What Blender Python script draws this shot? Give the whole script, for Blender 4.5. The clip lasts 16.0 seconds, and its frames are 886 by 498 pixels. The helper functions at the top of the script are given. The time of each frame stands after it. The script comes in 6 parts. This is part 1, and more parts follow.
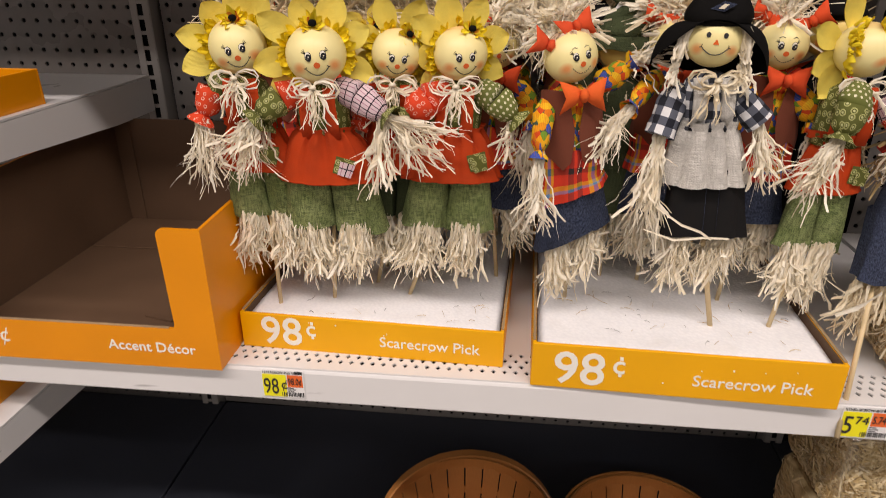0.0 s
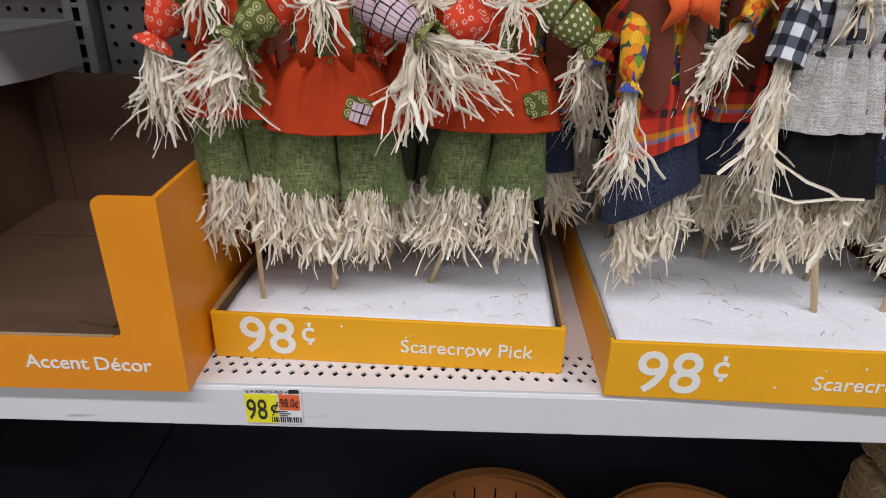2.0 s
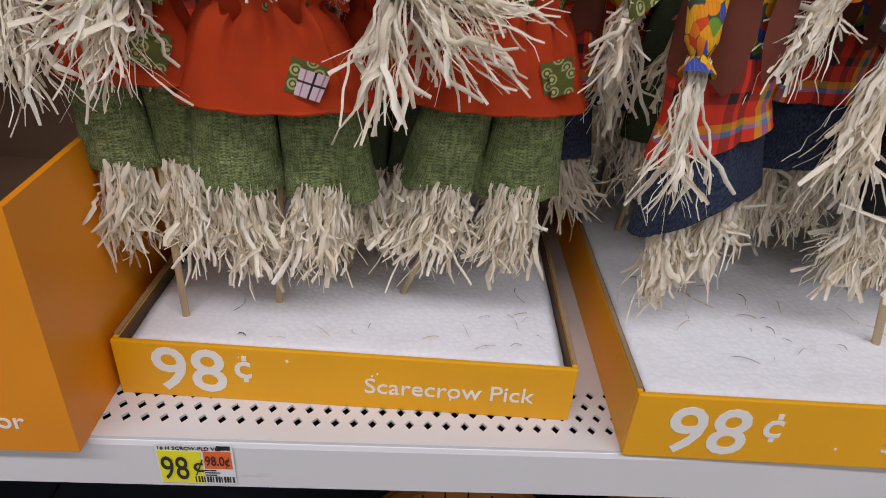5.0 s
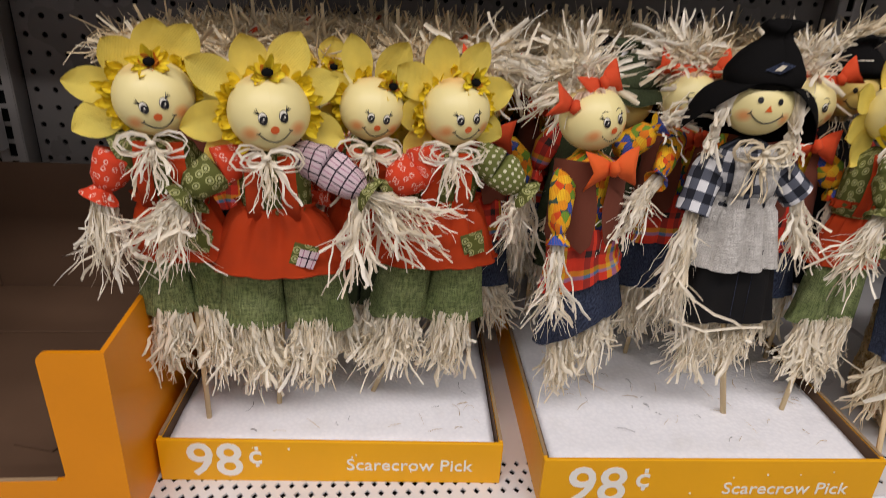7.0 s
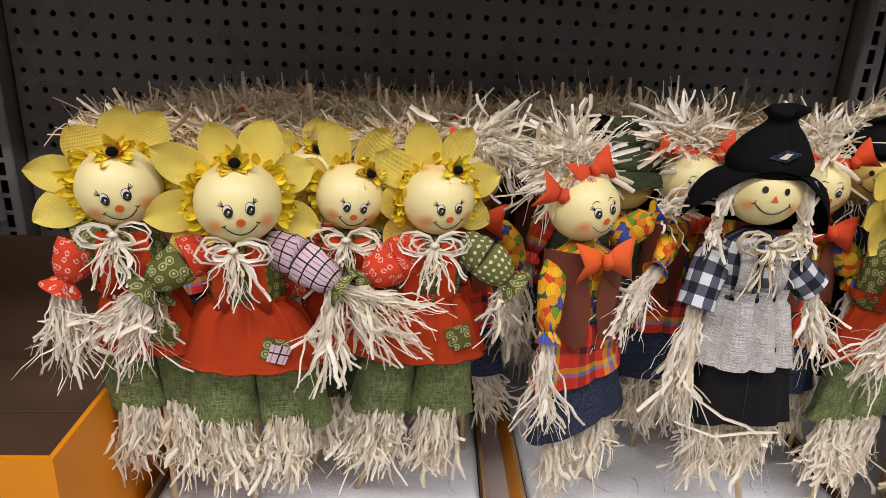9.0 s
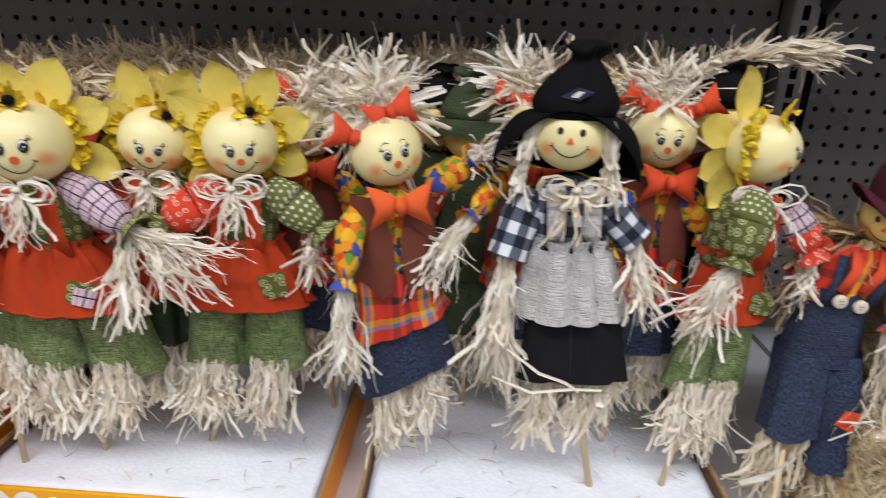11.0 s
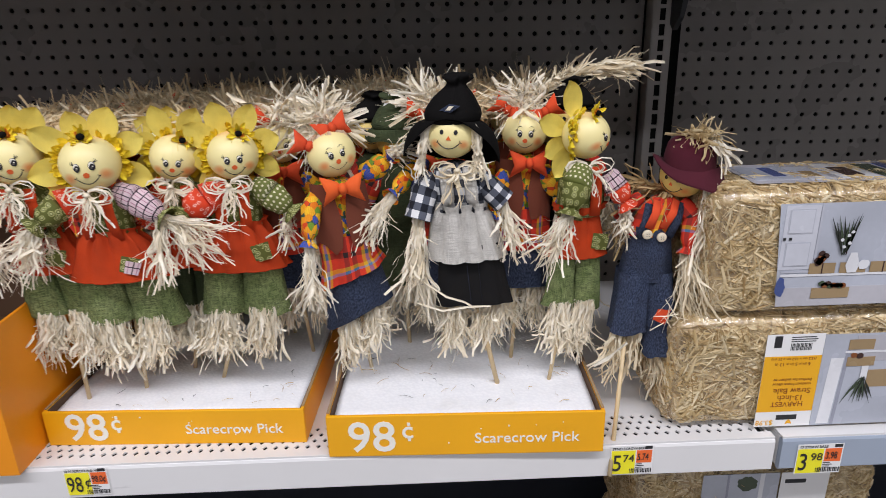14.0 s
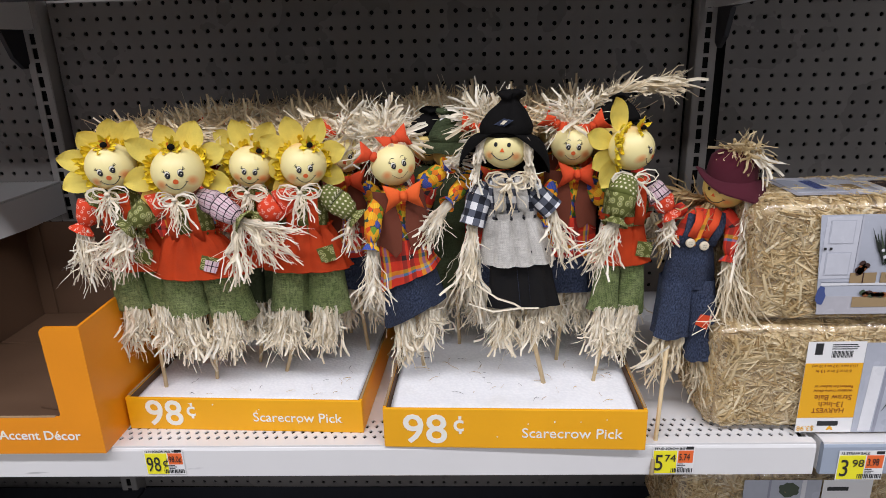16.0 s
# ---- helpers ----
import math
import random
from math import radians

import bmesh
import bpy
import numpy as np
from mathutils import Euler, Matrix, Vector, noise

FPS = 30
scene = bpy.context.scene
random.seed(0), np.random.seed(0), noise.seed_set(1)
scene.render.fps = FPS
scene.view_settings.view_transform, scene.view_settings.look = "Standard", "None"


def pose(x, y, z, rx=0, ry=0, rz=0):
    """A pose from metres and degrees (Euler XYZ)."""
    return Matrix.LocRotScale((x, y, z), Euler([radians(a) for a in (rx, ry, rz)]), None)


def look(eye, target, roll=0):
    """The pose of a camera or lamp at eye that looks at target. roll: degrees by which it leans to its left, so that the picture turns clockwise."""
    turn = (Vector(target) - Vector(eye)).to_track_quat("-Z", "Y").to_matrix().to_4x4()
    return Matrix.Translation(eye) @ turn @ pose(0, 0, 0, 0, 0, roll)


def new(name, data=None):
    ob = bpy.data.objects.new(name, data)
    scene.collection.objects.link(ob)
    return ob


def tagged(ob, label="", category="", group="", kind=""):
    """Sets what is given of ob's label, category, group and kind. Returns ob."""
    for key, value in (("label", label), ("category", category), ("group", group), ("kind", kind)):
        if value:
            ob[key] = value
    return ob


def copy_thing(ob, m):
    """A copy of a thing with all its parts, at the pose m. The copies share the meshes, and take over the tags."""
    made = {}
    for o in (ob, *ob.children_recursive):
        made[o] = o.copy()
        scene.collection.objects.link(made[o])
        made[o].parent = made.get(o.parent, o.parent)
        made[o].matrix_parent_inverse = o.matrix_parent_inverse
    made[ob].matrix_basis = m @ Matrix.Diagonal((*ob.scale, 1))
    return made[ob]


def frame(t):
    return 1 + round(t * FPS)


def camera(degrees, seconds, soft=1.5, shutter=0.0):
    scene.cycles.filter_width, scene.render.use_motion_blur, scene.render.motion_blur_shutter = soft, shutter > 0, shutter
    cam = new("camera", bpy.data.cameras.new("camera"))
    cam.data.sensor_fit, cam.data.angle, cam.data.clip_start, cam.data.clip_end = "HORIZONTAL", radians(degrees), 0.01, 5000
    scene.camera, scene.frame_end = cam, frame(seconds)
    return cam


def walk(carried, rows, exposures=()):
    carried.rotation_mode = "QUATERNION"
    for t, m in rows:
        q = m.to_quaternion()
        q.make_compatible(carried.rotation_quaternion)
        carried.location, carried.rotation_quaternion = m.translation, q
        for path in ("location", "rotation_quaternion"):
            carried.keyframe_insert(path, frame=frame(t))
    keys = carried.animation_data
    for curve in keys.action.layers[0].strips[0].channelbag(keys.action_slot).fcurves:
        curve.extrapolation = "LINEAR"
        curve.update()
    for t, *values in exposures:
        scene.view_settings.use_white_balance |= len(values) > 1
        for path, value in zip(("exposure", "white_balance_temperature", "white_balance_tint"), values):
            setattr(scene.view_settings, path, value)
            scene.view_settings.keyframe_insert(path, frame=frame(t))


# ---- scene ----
cam = camera(69.4, 16.0, soft=0.5, shutter=0.5)
PATH = [
    (0, (0.5617, -0.5971, 1.0278), (0.385, 1.0928, 0.2698), 0.1),
    (0.5, (0.5394, -0.5701, 1.0287), (0.3999, 1.142, 0.3145), 0.3),
    (1, (0.5087, -0.531, 1.012), (0.4259, 1.1867, 0.3033), 0.5),
    (1.5, (0.4743, -0.4883, 0.9683), (0.4259, 1.2229, 0.2419), 0.9),
    (2, (0.4604, -0.4501, 0.9395), (0.4483, 1.2406, 0.1657), 1.3),
    (2.5, (0.4501, -0.4129, 0.9302), (0.4901, 1.2583, 0.1145), 1.4),
    (3, (0.4417, -0.3525, 0.9143), (0.5022, 1.3085, 0.0792), 1.7),
    (3.2, (0.4399, -0.3292, 0.906), (0.5087, 1.3253, 0.0578), 1.9),
    (5.3, (0.4492, -0.2995, 0.9469), (0.5506, 1.2918, -0.0101), 4.6),
    (5.5, (0.4501, -0.3143, 0.9655), (0.5543, 1.275, 0.0039), 4.7),
    (6, (0.4529, -0.3608, 1.0036), (0.5664, 1.2453, 0.0727), 4.6),
    (6.5, (0.4548, -0.4018, 1.0269), (0.5961, 1.2462, 0.1769), 3.9),
    (7, (0.4501, -0.4352, 1.0492), (0.6296, 1.2583, 0.3024), 3.2),
    (7.5, (0.4427, -0.439, 1.0622), (0.6473, 1.2881, 0.4019), 2.9),
    (8, (0.4417, -0.4213, 1.0687), (0.6482, 1.315, 0.4354), 2.7),
    (8.2, (0.4464, -0.4129, 1.0687), (0.651, 1.328, 0.4456), 2.8),
    (10.3, (0.5794, -0.3878, 1.0538), (0.5245, 1.3699, 0.4493), 1.9),
    (10.5, (0.5989, -0.3906, 1.0501), (0.558, 1.3625, 0.4298), 2.0),
    (11, (0.6631, -0.3952, 1.0427), (0.6622, 1.3466, 0.3907), 2.2),
    (11.5, (0.7096, -0.4027, 1.0417), (0.757, 1.3262, 0.3582), 2.3),
    (12, (0.7356, -0.4352, 1.0511), (0.8184, 1.289, 0.3582), 2.1),
    (12.5, (0.7375, -0.4836, 1.0678), (0.8417, 1.2406, 0.3796), 1.4),
    (13, (0.7254, -0.5431, 1.0743), (0.8379, 1.1858, 0.3982), 0.6),
    (13.5, (0.7301, -0.5924, 1.0827), (0.811, 1.1467, 0.4289), -0.6),
    (14, (0.7226, -0.6315, 1.0762), (0.7617, 1.1216, 0.4568), -1.5),
    (14.5, (0.7198, -0.6547, 1.078), (0.7087, 1.1086, 0.4865), -1.7),
    (15, (0.7161, -0.6724, 1.0799), (0.6743, 1.0965, 0.5061), -1.8),
    (15.5, (0.7124, -0.6808, 1.0836), (0.651, 1.0872, 0.5107), -1.8),
    (16, (0.7068, -0.6845, 1.0817), (0.6315, 1.0825, 0.5061), -1.8),
]
walk(cam, [(t, look(eye, target, roll)) for t, eye, target, roll in PATH],
     [(0, -0.2, 7800, 17), (1, -0.35, 7000, 14), (2, -0.42, 6400, 12), (3.2, -0.58, 6150, 12), (5.5, -0.68, 6750, 15), (6.5, -0.58, 7050, 15), (8, -0.40, 7050, 16), (10.5, -0.17, 6250, 12), (12.5, -0.22, 6200, 11), (14, -0.18, 6450, 12), (16, -0.17, 6450, 12)])

# ---- light: rows of ceiling lamps over the aisle ----
world = bpy.data.worlds.new("world")
scene.world = world
world.use_nodes = True
world.node_tree.nodes["Background"].inputs[0].default_value = (0.9, 0.95, 1.0, 1)
world.node_tree.nodes["Background"].inputs[1].default_value = 0.006


def ceiling_lamp(x, y, z, sx, sy, watts):
    data = bpy.data.lights.new("ceiling_lamp", "AREA")
    data.shape, data.size, data.size_y, data.energy, data.color = "RECTANGLE", sx, sy, watts, (0.98, 0.985, 1.05)
    ob = new("ceiling_lamp", data)
    ob.matrix_world = pose(x, y, z)
    return ob


ceiling_lamp(0.5, -1.95, 3.9, 7.0, 0.30, 248)
ceiling_lamp(0.5, -4.6, 3.9, 7.0, 0.30, 150)

# ---- materials ----


class Graph:
    """A node material: its Principled shader and short ways to add nodes."""

    def __init__(self, name, rough=0.6, metal=0.0):
        self.m = bpy.data.materials.new(name)
        self.m.use_nodes = True
        self.t = self.m.node_tree
        self.p = self.t.nodes["Principled BSDF"]
        self.p.inputs["Roughness"].default_value = rough
        self.p.inputs["Metallic"].default_value = metal

    def put(self, socket, value):
        if isinstance(value, bpy.types.NodeSocket):
            self.t.links.new(value, socket)
        elif isinstance(value, (tuple, list)) and len(value) == 3 and socket.type == "RGBA":
            socket.default_value = (*value, 1)
        else:
            socket.default_value = value

    def math(self, op, a, b=0.0, c=0.0):
        n = self.t.nodes.new("ShaderNodeMath")
        n.operation = op
        for s, value in zip(n.inputs, (a, b, c)):
            self.put(s, value)
        return n.outputs[0]

    def mix(self, fac, a, b, kind="MIX"):
        n = self.t.nodes.new("ShaderNodeMix")
        n.data_type, n.blend_type = "RGBA", kind
        self.put(n.inputs[0], fac), self.put(n.inputs[6], a), self.put(n.inputs[7], b)
        return n.outputs[2]

    def place(self, kind="Object"):
        return self.t.nodes.new("ShaderNodeTexCoord").outputs[kind]

    def uv(self):
        n = self.t.nodes.new("ShaderNodeSeparateXYZ")
        self.t.links.new(self.place("UV"), n.inputs[0])
        return n.outputs[0], n.outputs[1]

    def noise(self, scale, kind="Object", detail=3.0, stretch=None):
        n = self.t.nodes.new("ShaderNodeTexNoise")
        n.inputs["Scale"].default_value, n.inputs["Detail"].default_value = scale, detail
        at = self.place(kind)
        if stretch:
            mp = self.t.nodes.new("ShaderNodeMapping")
            mp.inputs["Scale"].default_value = stretch
            self.t.links.new(at, mp.inputs[0])
            at = mp.outputs[0]
        self.t.links.new(at, n.inputs["Vector"])
        return n.outputs[0]

    def cells(self, scale, kind="UV", jitter=1.0, out="Distance"):
        n = self.t.nodes.new("ShaderNodeTexVoronoi")
        n.voronoi_dimensions = "2D" if kind == "UV" else "3D"
        n.inputs["Scale"].default_value, n.inputs["Randomness"].default_value = scale, jitter
        self.t.links.new(self.place(kind), n.inputs["Vector"])
        return n.outputs[out]

    def ramp(self, fac, stops, hard=False):
        n = self.t.nodes.new("ShaderNodeValToRGB")
        n.color_ramp.interpolation = "CONSTANT" if hard else "LINEAR"
        e = n.color_ramp.elements
        while len(e) < len(stops):
            e.new(0.5)
        for one, (at, c) in zip(e, stops):
            one.position, one.color = at, (*c, 1)
        self.put(n.inputs[0], fac)
        return n.outputs[0]

    def span(self, x, lo, hi, a=0.0, b=1.0):
        n = self.t.nodes.new("ShaderNodeMapRange")
        for s, value in zip(n.inputs, (x, lo, hi, a, b)):
            self.put(s, value)
        return n.outputs[0]

    def bump(self, height, strength=0.3, distance=0.001):
        n = self.t.nodes.new("ShaderNodeBump")
        n.inputs["Strength"].default_value, n.inputs["Distance"].default_value = strength, distance
        self.put(n.inputs["Height"], height)
        self.t.links.new(n.outputs[0], self.p.inputs["Normal"])

    def island(self):
        return self.t.nodes.new("ShaderNodeNewGeometry").outputs["Random Per Island"]

    def colour(self, c):
        self.put(self.p.inputs["Base Color"], c)
        return self


def plain(name, c, rough=0.6, metal=0.0, grain=60.0, vary=0.12, bump=0.1, dist=0.0006, stretch=None, coarse=9.0):
    """Paint, card, metal or felt: two scales of variation and a fine relief."""
    g = Graph(name, rough, metal)
    fine, wide = g.noise(grain, stretch=stretch), g.noise(coarse, detail=4)
    lo, hi = tuple(x * (1 - vary) for x in c), tuple(min(1, x * (1 + vary)) for x in c)
    col = g.mix(g.span(wide, 0.3, 0.7), lo, hi)
    col = g.mix(g.math("MULTIPLY", fine, vary * 1.5), col, tuple(x * 0.6 for x in c))
    g.colour(col)
    g.put(g.p.inputs["Roughness"], g.span(wide, 0.3, 0.7, max(0.02, rough - 0.08), min(1, rough + 0.08)))
    if bump:
        g.bump(fine, bump, dist)
    return g.m


def scuffed(name, c):
    """White enamel with thin grey scuffs along the edge and a few dull patches."""
    g = Graph(name, 0.33)
    wide, streak = g.noise(7, detail=4), g.noise(30, detail=5, stretch=(0.25, 1, 1.6))
    col = g.mix(g.span(wide, 0.3, 0.7), tuple(x * 0.95 for x in c), c)
    col = g.mix(g.span(streak, 0.70, 0.76, 0, 0.55), col, (0.22, 0.21, 0.21))
    g.colour(col)
    g.put(g.p.inputs["Roughness"], g.span(wide, 0.3, 0.7, 0.26, 0.45))
    return g.m


def see_through(g, col, share):
    """Thin fibre or gauze: part of the light passes through it."""
    thin = g.t.nodes.new("ShaderNodeBsdfTranslucent")
    g.put(thin.inputs["Color"], col)
    both = g.t.nodes.new("ShaderNodeMixShader")
    both.inputs[0].default_value = share
    g.t.links.new(g.p.outputs[0], both.inputs[1])
    g.t.links.new(thin.outputs[0], both.inputs[2])
    g.t.links.new(both.outputs[0], g.t.nodes["Material Output"].inputs["Surface"])
    return g.m


def cloth(name, paint, rough=0.85, threads=900.0, depth=0.35, show=0.15, gaps=None, thin=0.0):
    """Woven cloth laid out by the UV map in metres; paint(g, u, v) gives the print."""
    g = Graph(name, rough)
    u, v = g.uv()
    u0, v0 = u, v
    if threads < 600:
        u = g.math("ADD", u, g.math("MULTIPLY", g.noise(120), 0.0005))
        v = g.math("ADD", v, g.math("MULTIPLY", g.noise(95), 0.0005))
    wave = lambda x: g.math("SINE", g.math("MULTIPLY", x, threads * 6.2832))
    weave = g.math("MULTIPLY", wave(u), wave(v))
    half = g.span(weave, -0.8, 0.8)
    if threads < 600:
        yarn = g.math("ADD", g.noise(1.0, "UV", 2.0, (threads * 2.2, threads * 0.28, 1)), g.noise(1.0, "UV", 2.0, (threads * 0.28, threads * 2.2, 1)))
        half = g.math("ADD", g.math("MULTIPLY", half, 0.35), g.math("MULTIPLY", g.span(yarn, 1.16, 0.82), 0.65))
    col = paint(g, u0, v0)
    col = g.mix(g.math("MULTIPLY", half, show), col, gaps or (0.01, 0.01, 0.01))
    col = g.mix(g.span(g.noise(40), 0.35, 0.7, 0, 0.22), col, (0.02, 0.015, 0.01))
    g.colour(col)
    g.put(g.p.inputs["Sheen Weight"], 0.0)
    g.p.inputs["Specular IOR Level"].default_value = 0.25
    g.bump(g.math("ADD", half, g.math("MULTIPLY", g.math("ADD", g.noise(55), g.math("MULTIPLY", g.noise(160), 0.4)), 5.0)), depth, 0.0010)
    return see_through(g, col, thin) if thin else g.m


def one(c):
    return lambda g, u, v: c


def cell(g, x, p):
    return g.math("FRACT", g.math("DIVIDE", x, p))


def gingham(p, dark, mid, light):
    def paint(g, u, v):
        a, b = g.math("GREATER_THAN", cell(g, u, p), 0.5), g.math("GREATER_THAN", cell(g, v, p), 0.5)
        both = g.math("MULTIPLY", g.math("ADD", a, b), 0.5)
        return g.ramp(both, [(0, dark), (0.3, mid), (0.8, light)], True)
    return paint


def tartan(p, stops, stops2):
    def paint(g, u, v):
        return g.mix(0.5, g.ramp(cell(g, u, p), stops, True), g.ramp(cell(g, v, p), stops2, True))
    return paint


def window_check(p, ground, line, line2):
    def paint(g, u, v):
        a = g.math("LESS_THAN", cell(g, u, p), 0.13)
        b = g.math("LESS_THAN", cell(g, v, p), 0.13)
        c = g.math("LESS_THAN", cell(g, g.math("ADD", u, p * 0.5), p), 0.09)
        col = g.mix(c, ground, line2)
        return g.mix(g.math("MAXIMUM", a, b), col, line)
    return paint


def dots(p, ground, spot, size=0.3):
    def paint(g, u, v):
        row = g.math("FLOOR", g.math("DIVIDE", v, p))
        x = g.math("SUBTRACT", cell(g, g.math("ADD", u, g.math("MULTIPLY", row, p * 0.5)), p), 0.5)
        y = g.math("SUBTRACT", cell(g, v, p), 0.5)
        d = g.math("SQRT", g.math("ADD", g.math("MULTIPLY", x, x), g.math("MULTIPLY", y, y)))
        return g.mix(g.math("LESS_THAN", d, size), ground, spot)
    return paint


def specks(scale, ground, spot):
    """Small pale blossoms strewn over the cloth."""
    def paint(g, u, v):
        d = g.cells(scale, "UV", 0.85)
        petals = g.math("LESS_THAN", g.math("ABSOLUTE", g.math("SUBTRACT", d, 0.20)), 0.07)
        broken = g.math("GREATER_THAN", g.noise(1300, "UV"), 0.5)
        return g.mix(g.math("MULTIPLY", petals, broken), ground, spot)
    return paint


def rings(scale, ground, ring, core):
    def paint(g, u, v):
        d = g.cells(scale, "UV", 0.75)
        return g.ramp(d, [(0, core), (0.13, ground), (0.24, ring), (0.36, ground)], True)
    return paint


def print_of(scale, colours):
    """A bold harvest print: uneven patches of colour with dark outlines and pale ribs."""
    def paint(g, u, v):
        n = g.t.nodes.new("ShaderNodeSeparateColor")
        g.t.links.new(g.cells(scale, "UV", 1.0, "Color"), n.inputs[0])
        step = 1.0 / len(colours)
        col = g.ramp(n.outputs[0], [(i * step, c) for i, c in enumerate(colours)], True)
        d = g.cells(scale, "UV")
        rib = g.math("GREATER_THAN", g.math("SINE", g.math("MULTIPLY", g.math("ADD", u, g.math("MULTIPLY", v, 0.35)), 2600.0)), 0.72)
        col = g.mix(g.math("MULTIPLY", rib, 0.35), col, (0.55, 0.14, 0.01))
        return g.mix(g.math("GREATER_THAN", d, 0.70), col, (0.05, 0.09, 0.06))
    return paint


def head_paint(name, c):
    g = Graph(name, 0.42)
    u, v = g.uv()
    cheek = g.math("SUBTRACT", g.math("ABSOLUTE", u), 0.56)
    low = g.math("ADD", v, 0.34)
    d = g.math("SQRT", g.math("ADD", g.math("MULTIPLY", cheek, cheek), g.math("MULTIPLY", low, low)))
    col = g.mix(g.span(g.noise(70), 0.3, 0.75, 0, 0.18), c, tuple(x * 0.85 for x in c))
    crown = g.math("MULTIPLY", g.span(v, 0.72, 1.0, 0, 0.55), g.span(g.noise(30), 0.2, 0.6))
    col = g.mix(crown, col, (0.85, 0.3, 0.05))
    col = g.mix(g.span(d, 0.06, 0.24, 0.75, 0), col, (0.85, 0.25, 0.05))
    g.colour(col)
    g.bump(g.noise(500), 0.05, 0.0004)
    return g.m


def raffia(name, light, dark):
    g = Graph(name, 0.62)
    col = g.mix(g.island(), light, dark)
    col = g.mix(g.span(g.noise(220), 0.35, 0.75, 0, 0.25), col, tuple(x * 0.6 for x in dark))
    g.colour(col)
    g.bump(g.noise(900), 0.2, 0.0003)
    return see_through(g, col, 0.20)


M = {}
M["head"] = head_paint("painted_head", (0.88, 0.76, 0.355))
M["head2"] = head_paint("painted_head_deep", (0.84, 0.62, 0.18))
M["raffia"] = raffia("raffia", (0.93, 0.85, 0.66), (0.80, 0.66, 0.44))
M["raffia_white"] = raffia("raffia_white", (0.98, 0.93, 0.80), (0.93, 0.82, 0.62))
M["straw"] = raffia("straw", (0.66, 0.49, 0.24), (0.42, 0.27, 0.11))
M["back_straw"] = raffia("tan_raffia", (0.95, 0.82, 0.56), (0.80, 0.60, 0.34))
M["hay"] = raffia("hay", (0.84, 0.70, 0.44), (0.58, 0.42, 0.20))
M["bale_light"] = raffia("pale_hay", (0.93, 0.82, 0.58), (0.72, 0.56, 0.30))
M["pink_hair"] = raffia("pale_hair", (0.80, 0.62, 0.46), (0.70, 0.50, 0.34))
M["petal"] = cloth("petal_gauze", one((0.97, 0.80, 0.17)), 0.6, 720, 0.35, 0.18, (0.80, 0.55, 0.04), 0.16)
M["ruffle"] = plain("ruffle_felt", (0.95, 0.70, 0.03), 0.8, grain=300)
M["ruffle_orange"] = plain("orange_ruffle", (0.85, 0.28, 0.02), 0.8, grain=300)
M["white"] = plain("white_paint", (0.84, 0.79, 0.68), 0.35, vary=0.03)
M["black"] = plain("black_paint", (0.012, 0.012, 0.014), 0.35)
M["eye_grey"] = plain("grey_paint", (0.17, 0.15, 0.13), 0.35)
M["nose"] = plain("nose_paint", (0.80, 0.13, 0.02), 0.4)
M["red"] = cloth("rust_red_cotton", one((0.60, 0.056, 0.008)), 0.8, 1500, 0.35, 0.1, (0.2, 0.01, 0.0))
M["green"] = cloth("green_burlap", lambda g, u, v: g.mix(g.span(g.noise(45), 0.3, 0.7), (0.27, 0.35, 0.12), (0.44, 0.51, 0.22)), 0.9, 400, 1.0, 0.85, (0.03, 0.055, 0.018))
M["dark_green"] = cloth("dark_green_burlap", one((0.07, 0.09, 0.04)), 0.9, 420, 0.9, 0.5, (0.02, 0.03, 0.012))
M["green_print"] = cloth("green_ring_print", rings(112, (0.11, 0.12, 0.025), (0.42, 0.42, 0.17), (0.5, 0.5, 0.25)), 0.8, 1500, 0.2, 0.08)
M["green_dots"] = cloth("green_dotted_cotton", dots(0.0062, (0.16, 0.18, 0.045), (0.75, 0.72, 0.5), 0.24), 0.8, 1500, 0.2, 0.08)
M["red_print"] = cloth("red_speckled_cotton", specks(125, (0.74, 0.060, 0.018), (0.92, 0.72, 0.6)), 0.8, 1500, 0.2, 0.08)
M["pink_check"] = cloth("pink_window_check", window_check(0.0095, (0.72, 0.55, 0.58), (0.035, 0.02, 0.03), (0.45, 0.2, 0.28)), 0.8, 1500, 0.2, 0.08)
M["gingham"] = cloth("black_white_gingham", gingham(0.0175, (0.012, 0.014, 0.022), (0.10, 0.11, 0.14), (0.78, 0.78, 0.78)), 0.8, 1500, 0.2, 0.08)
M["grey_burlap"] = cloth("oatmeal_burlap", one((0.78, 0.75, 0.69)), 0.9, 360, 0.9, 0.42, (0.20, 0.18, 0.16))
M["black_cloth"] = cloth("black_cotton", one((0.0055, 0.0055, 0.0065)), 0.85, 1500, 0.2, 0.05)
M["felt_black"] = plain("black_felt", (0.0065, 0.006, 0.0058), 0.95, grain=400, bump=0.4)
M["tartan"] = cloth("red_tartan", tartan(0.046, [(0, (0.75, 0.05, 0.02)), (0.42, (0.03, 0.02, 0.02)), (0.56, (0.75, 0.05, 0.02)), (0.74, (0.85, 0.5, 0.03)), (0.84, (0.10, 0.25, 0.5)), (0.93, (0.85, 0.5, 0.03))],
                                         [(0, (0.70, 0.04, 0.02)), (0.40, (0.04, 0.02, 0.02)), (0.54, (0.70, 0.04, 0.02)), (0.78, (0.85, 0.45, 0.03)), (0.88, (0.12, 0.3, 0.55)), (0.95, (0.7, 0.05, 0.02))]), 0.8, 1500, 0.2, 0.08)
M["felt_black"].node_tree.nodes["Principled BSDF"].inputs["Specular IOR Level"].default_value = 0.1
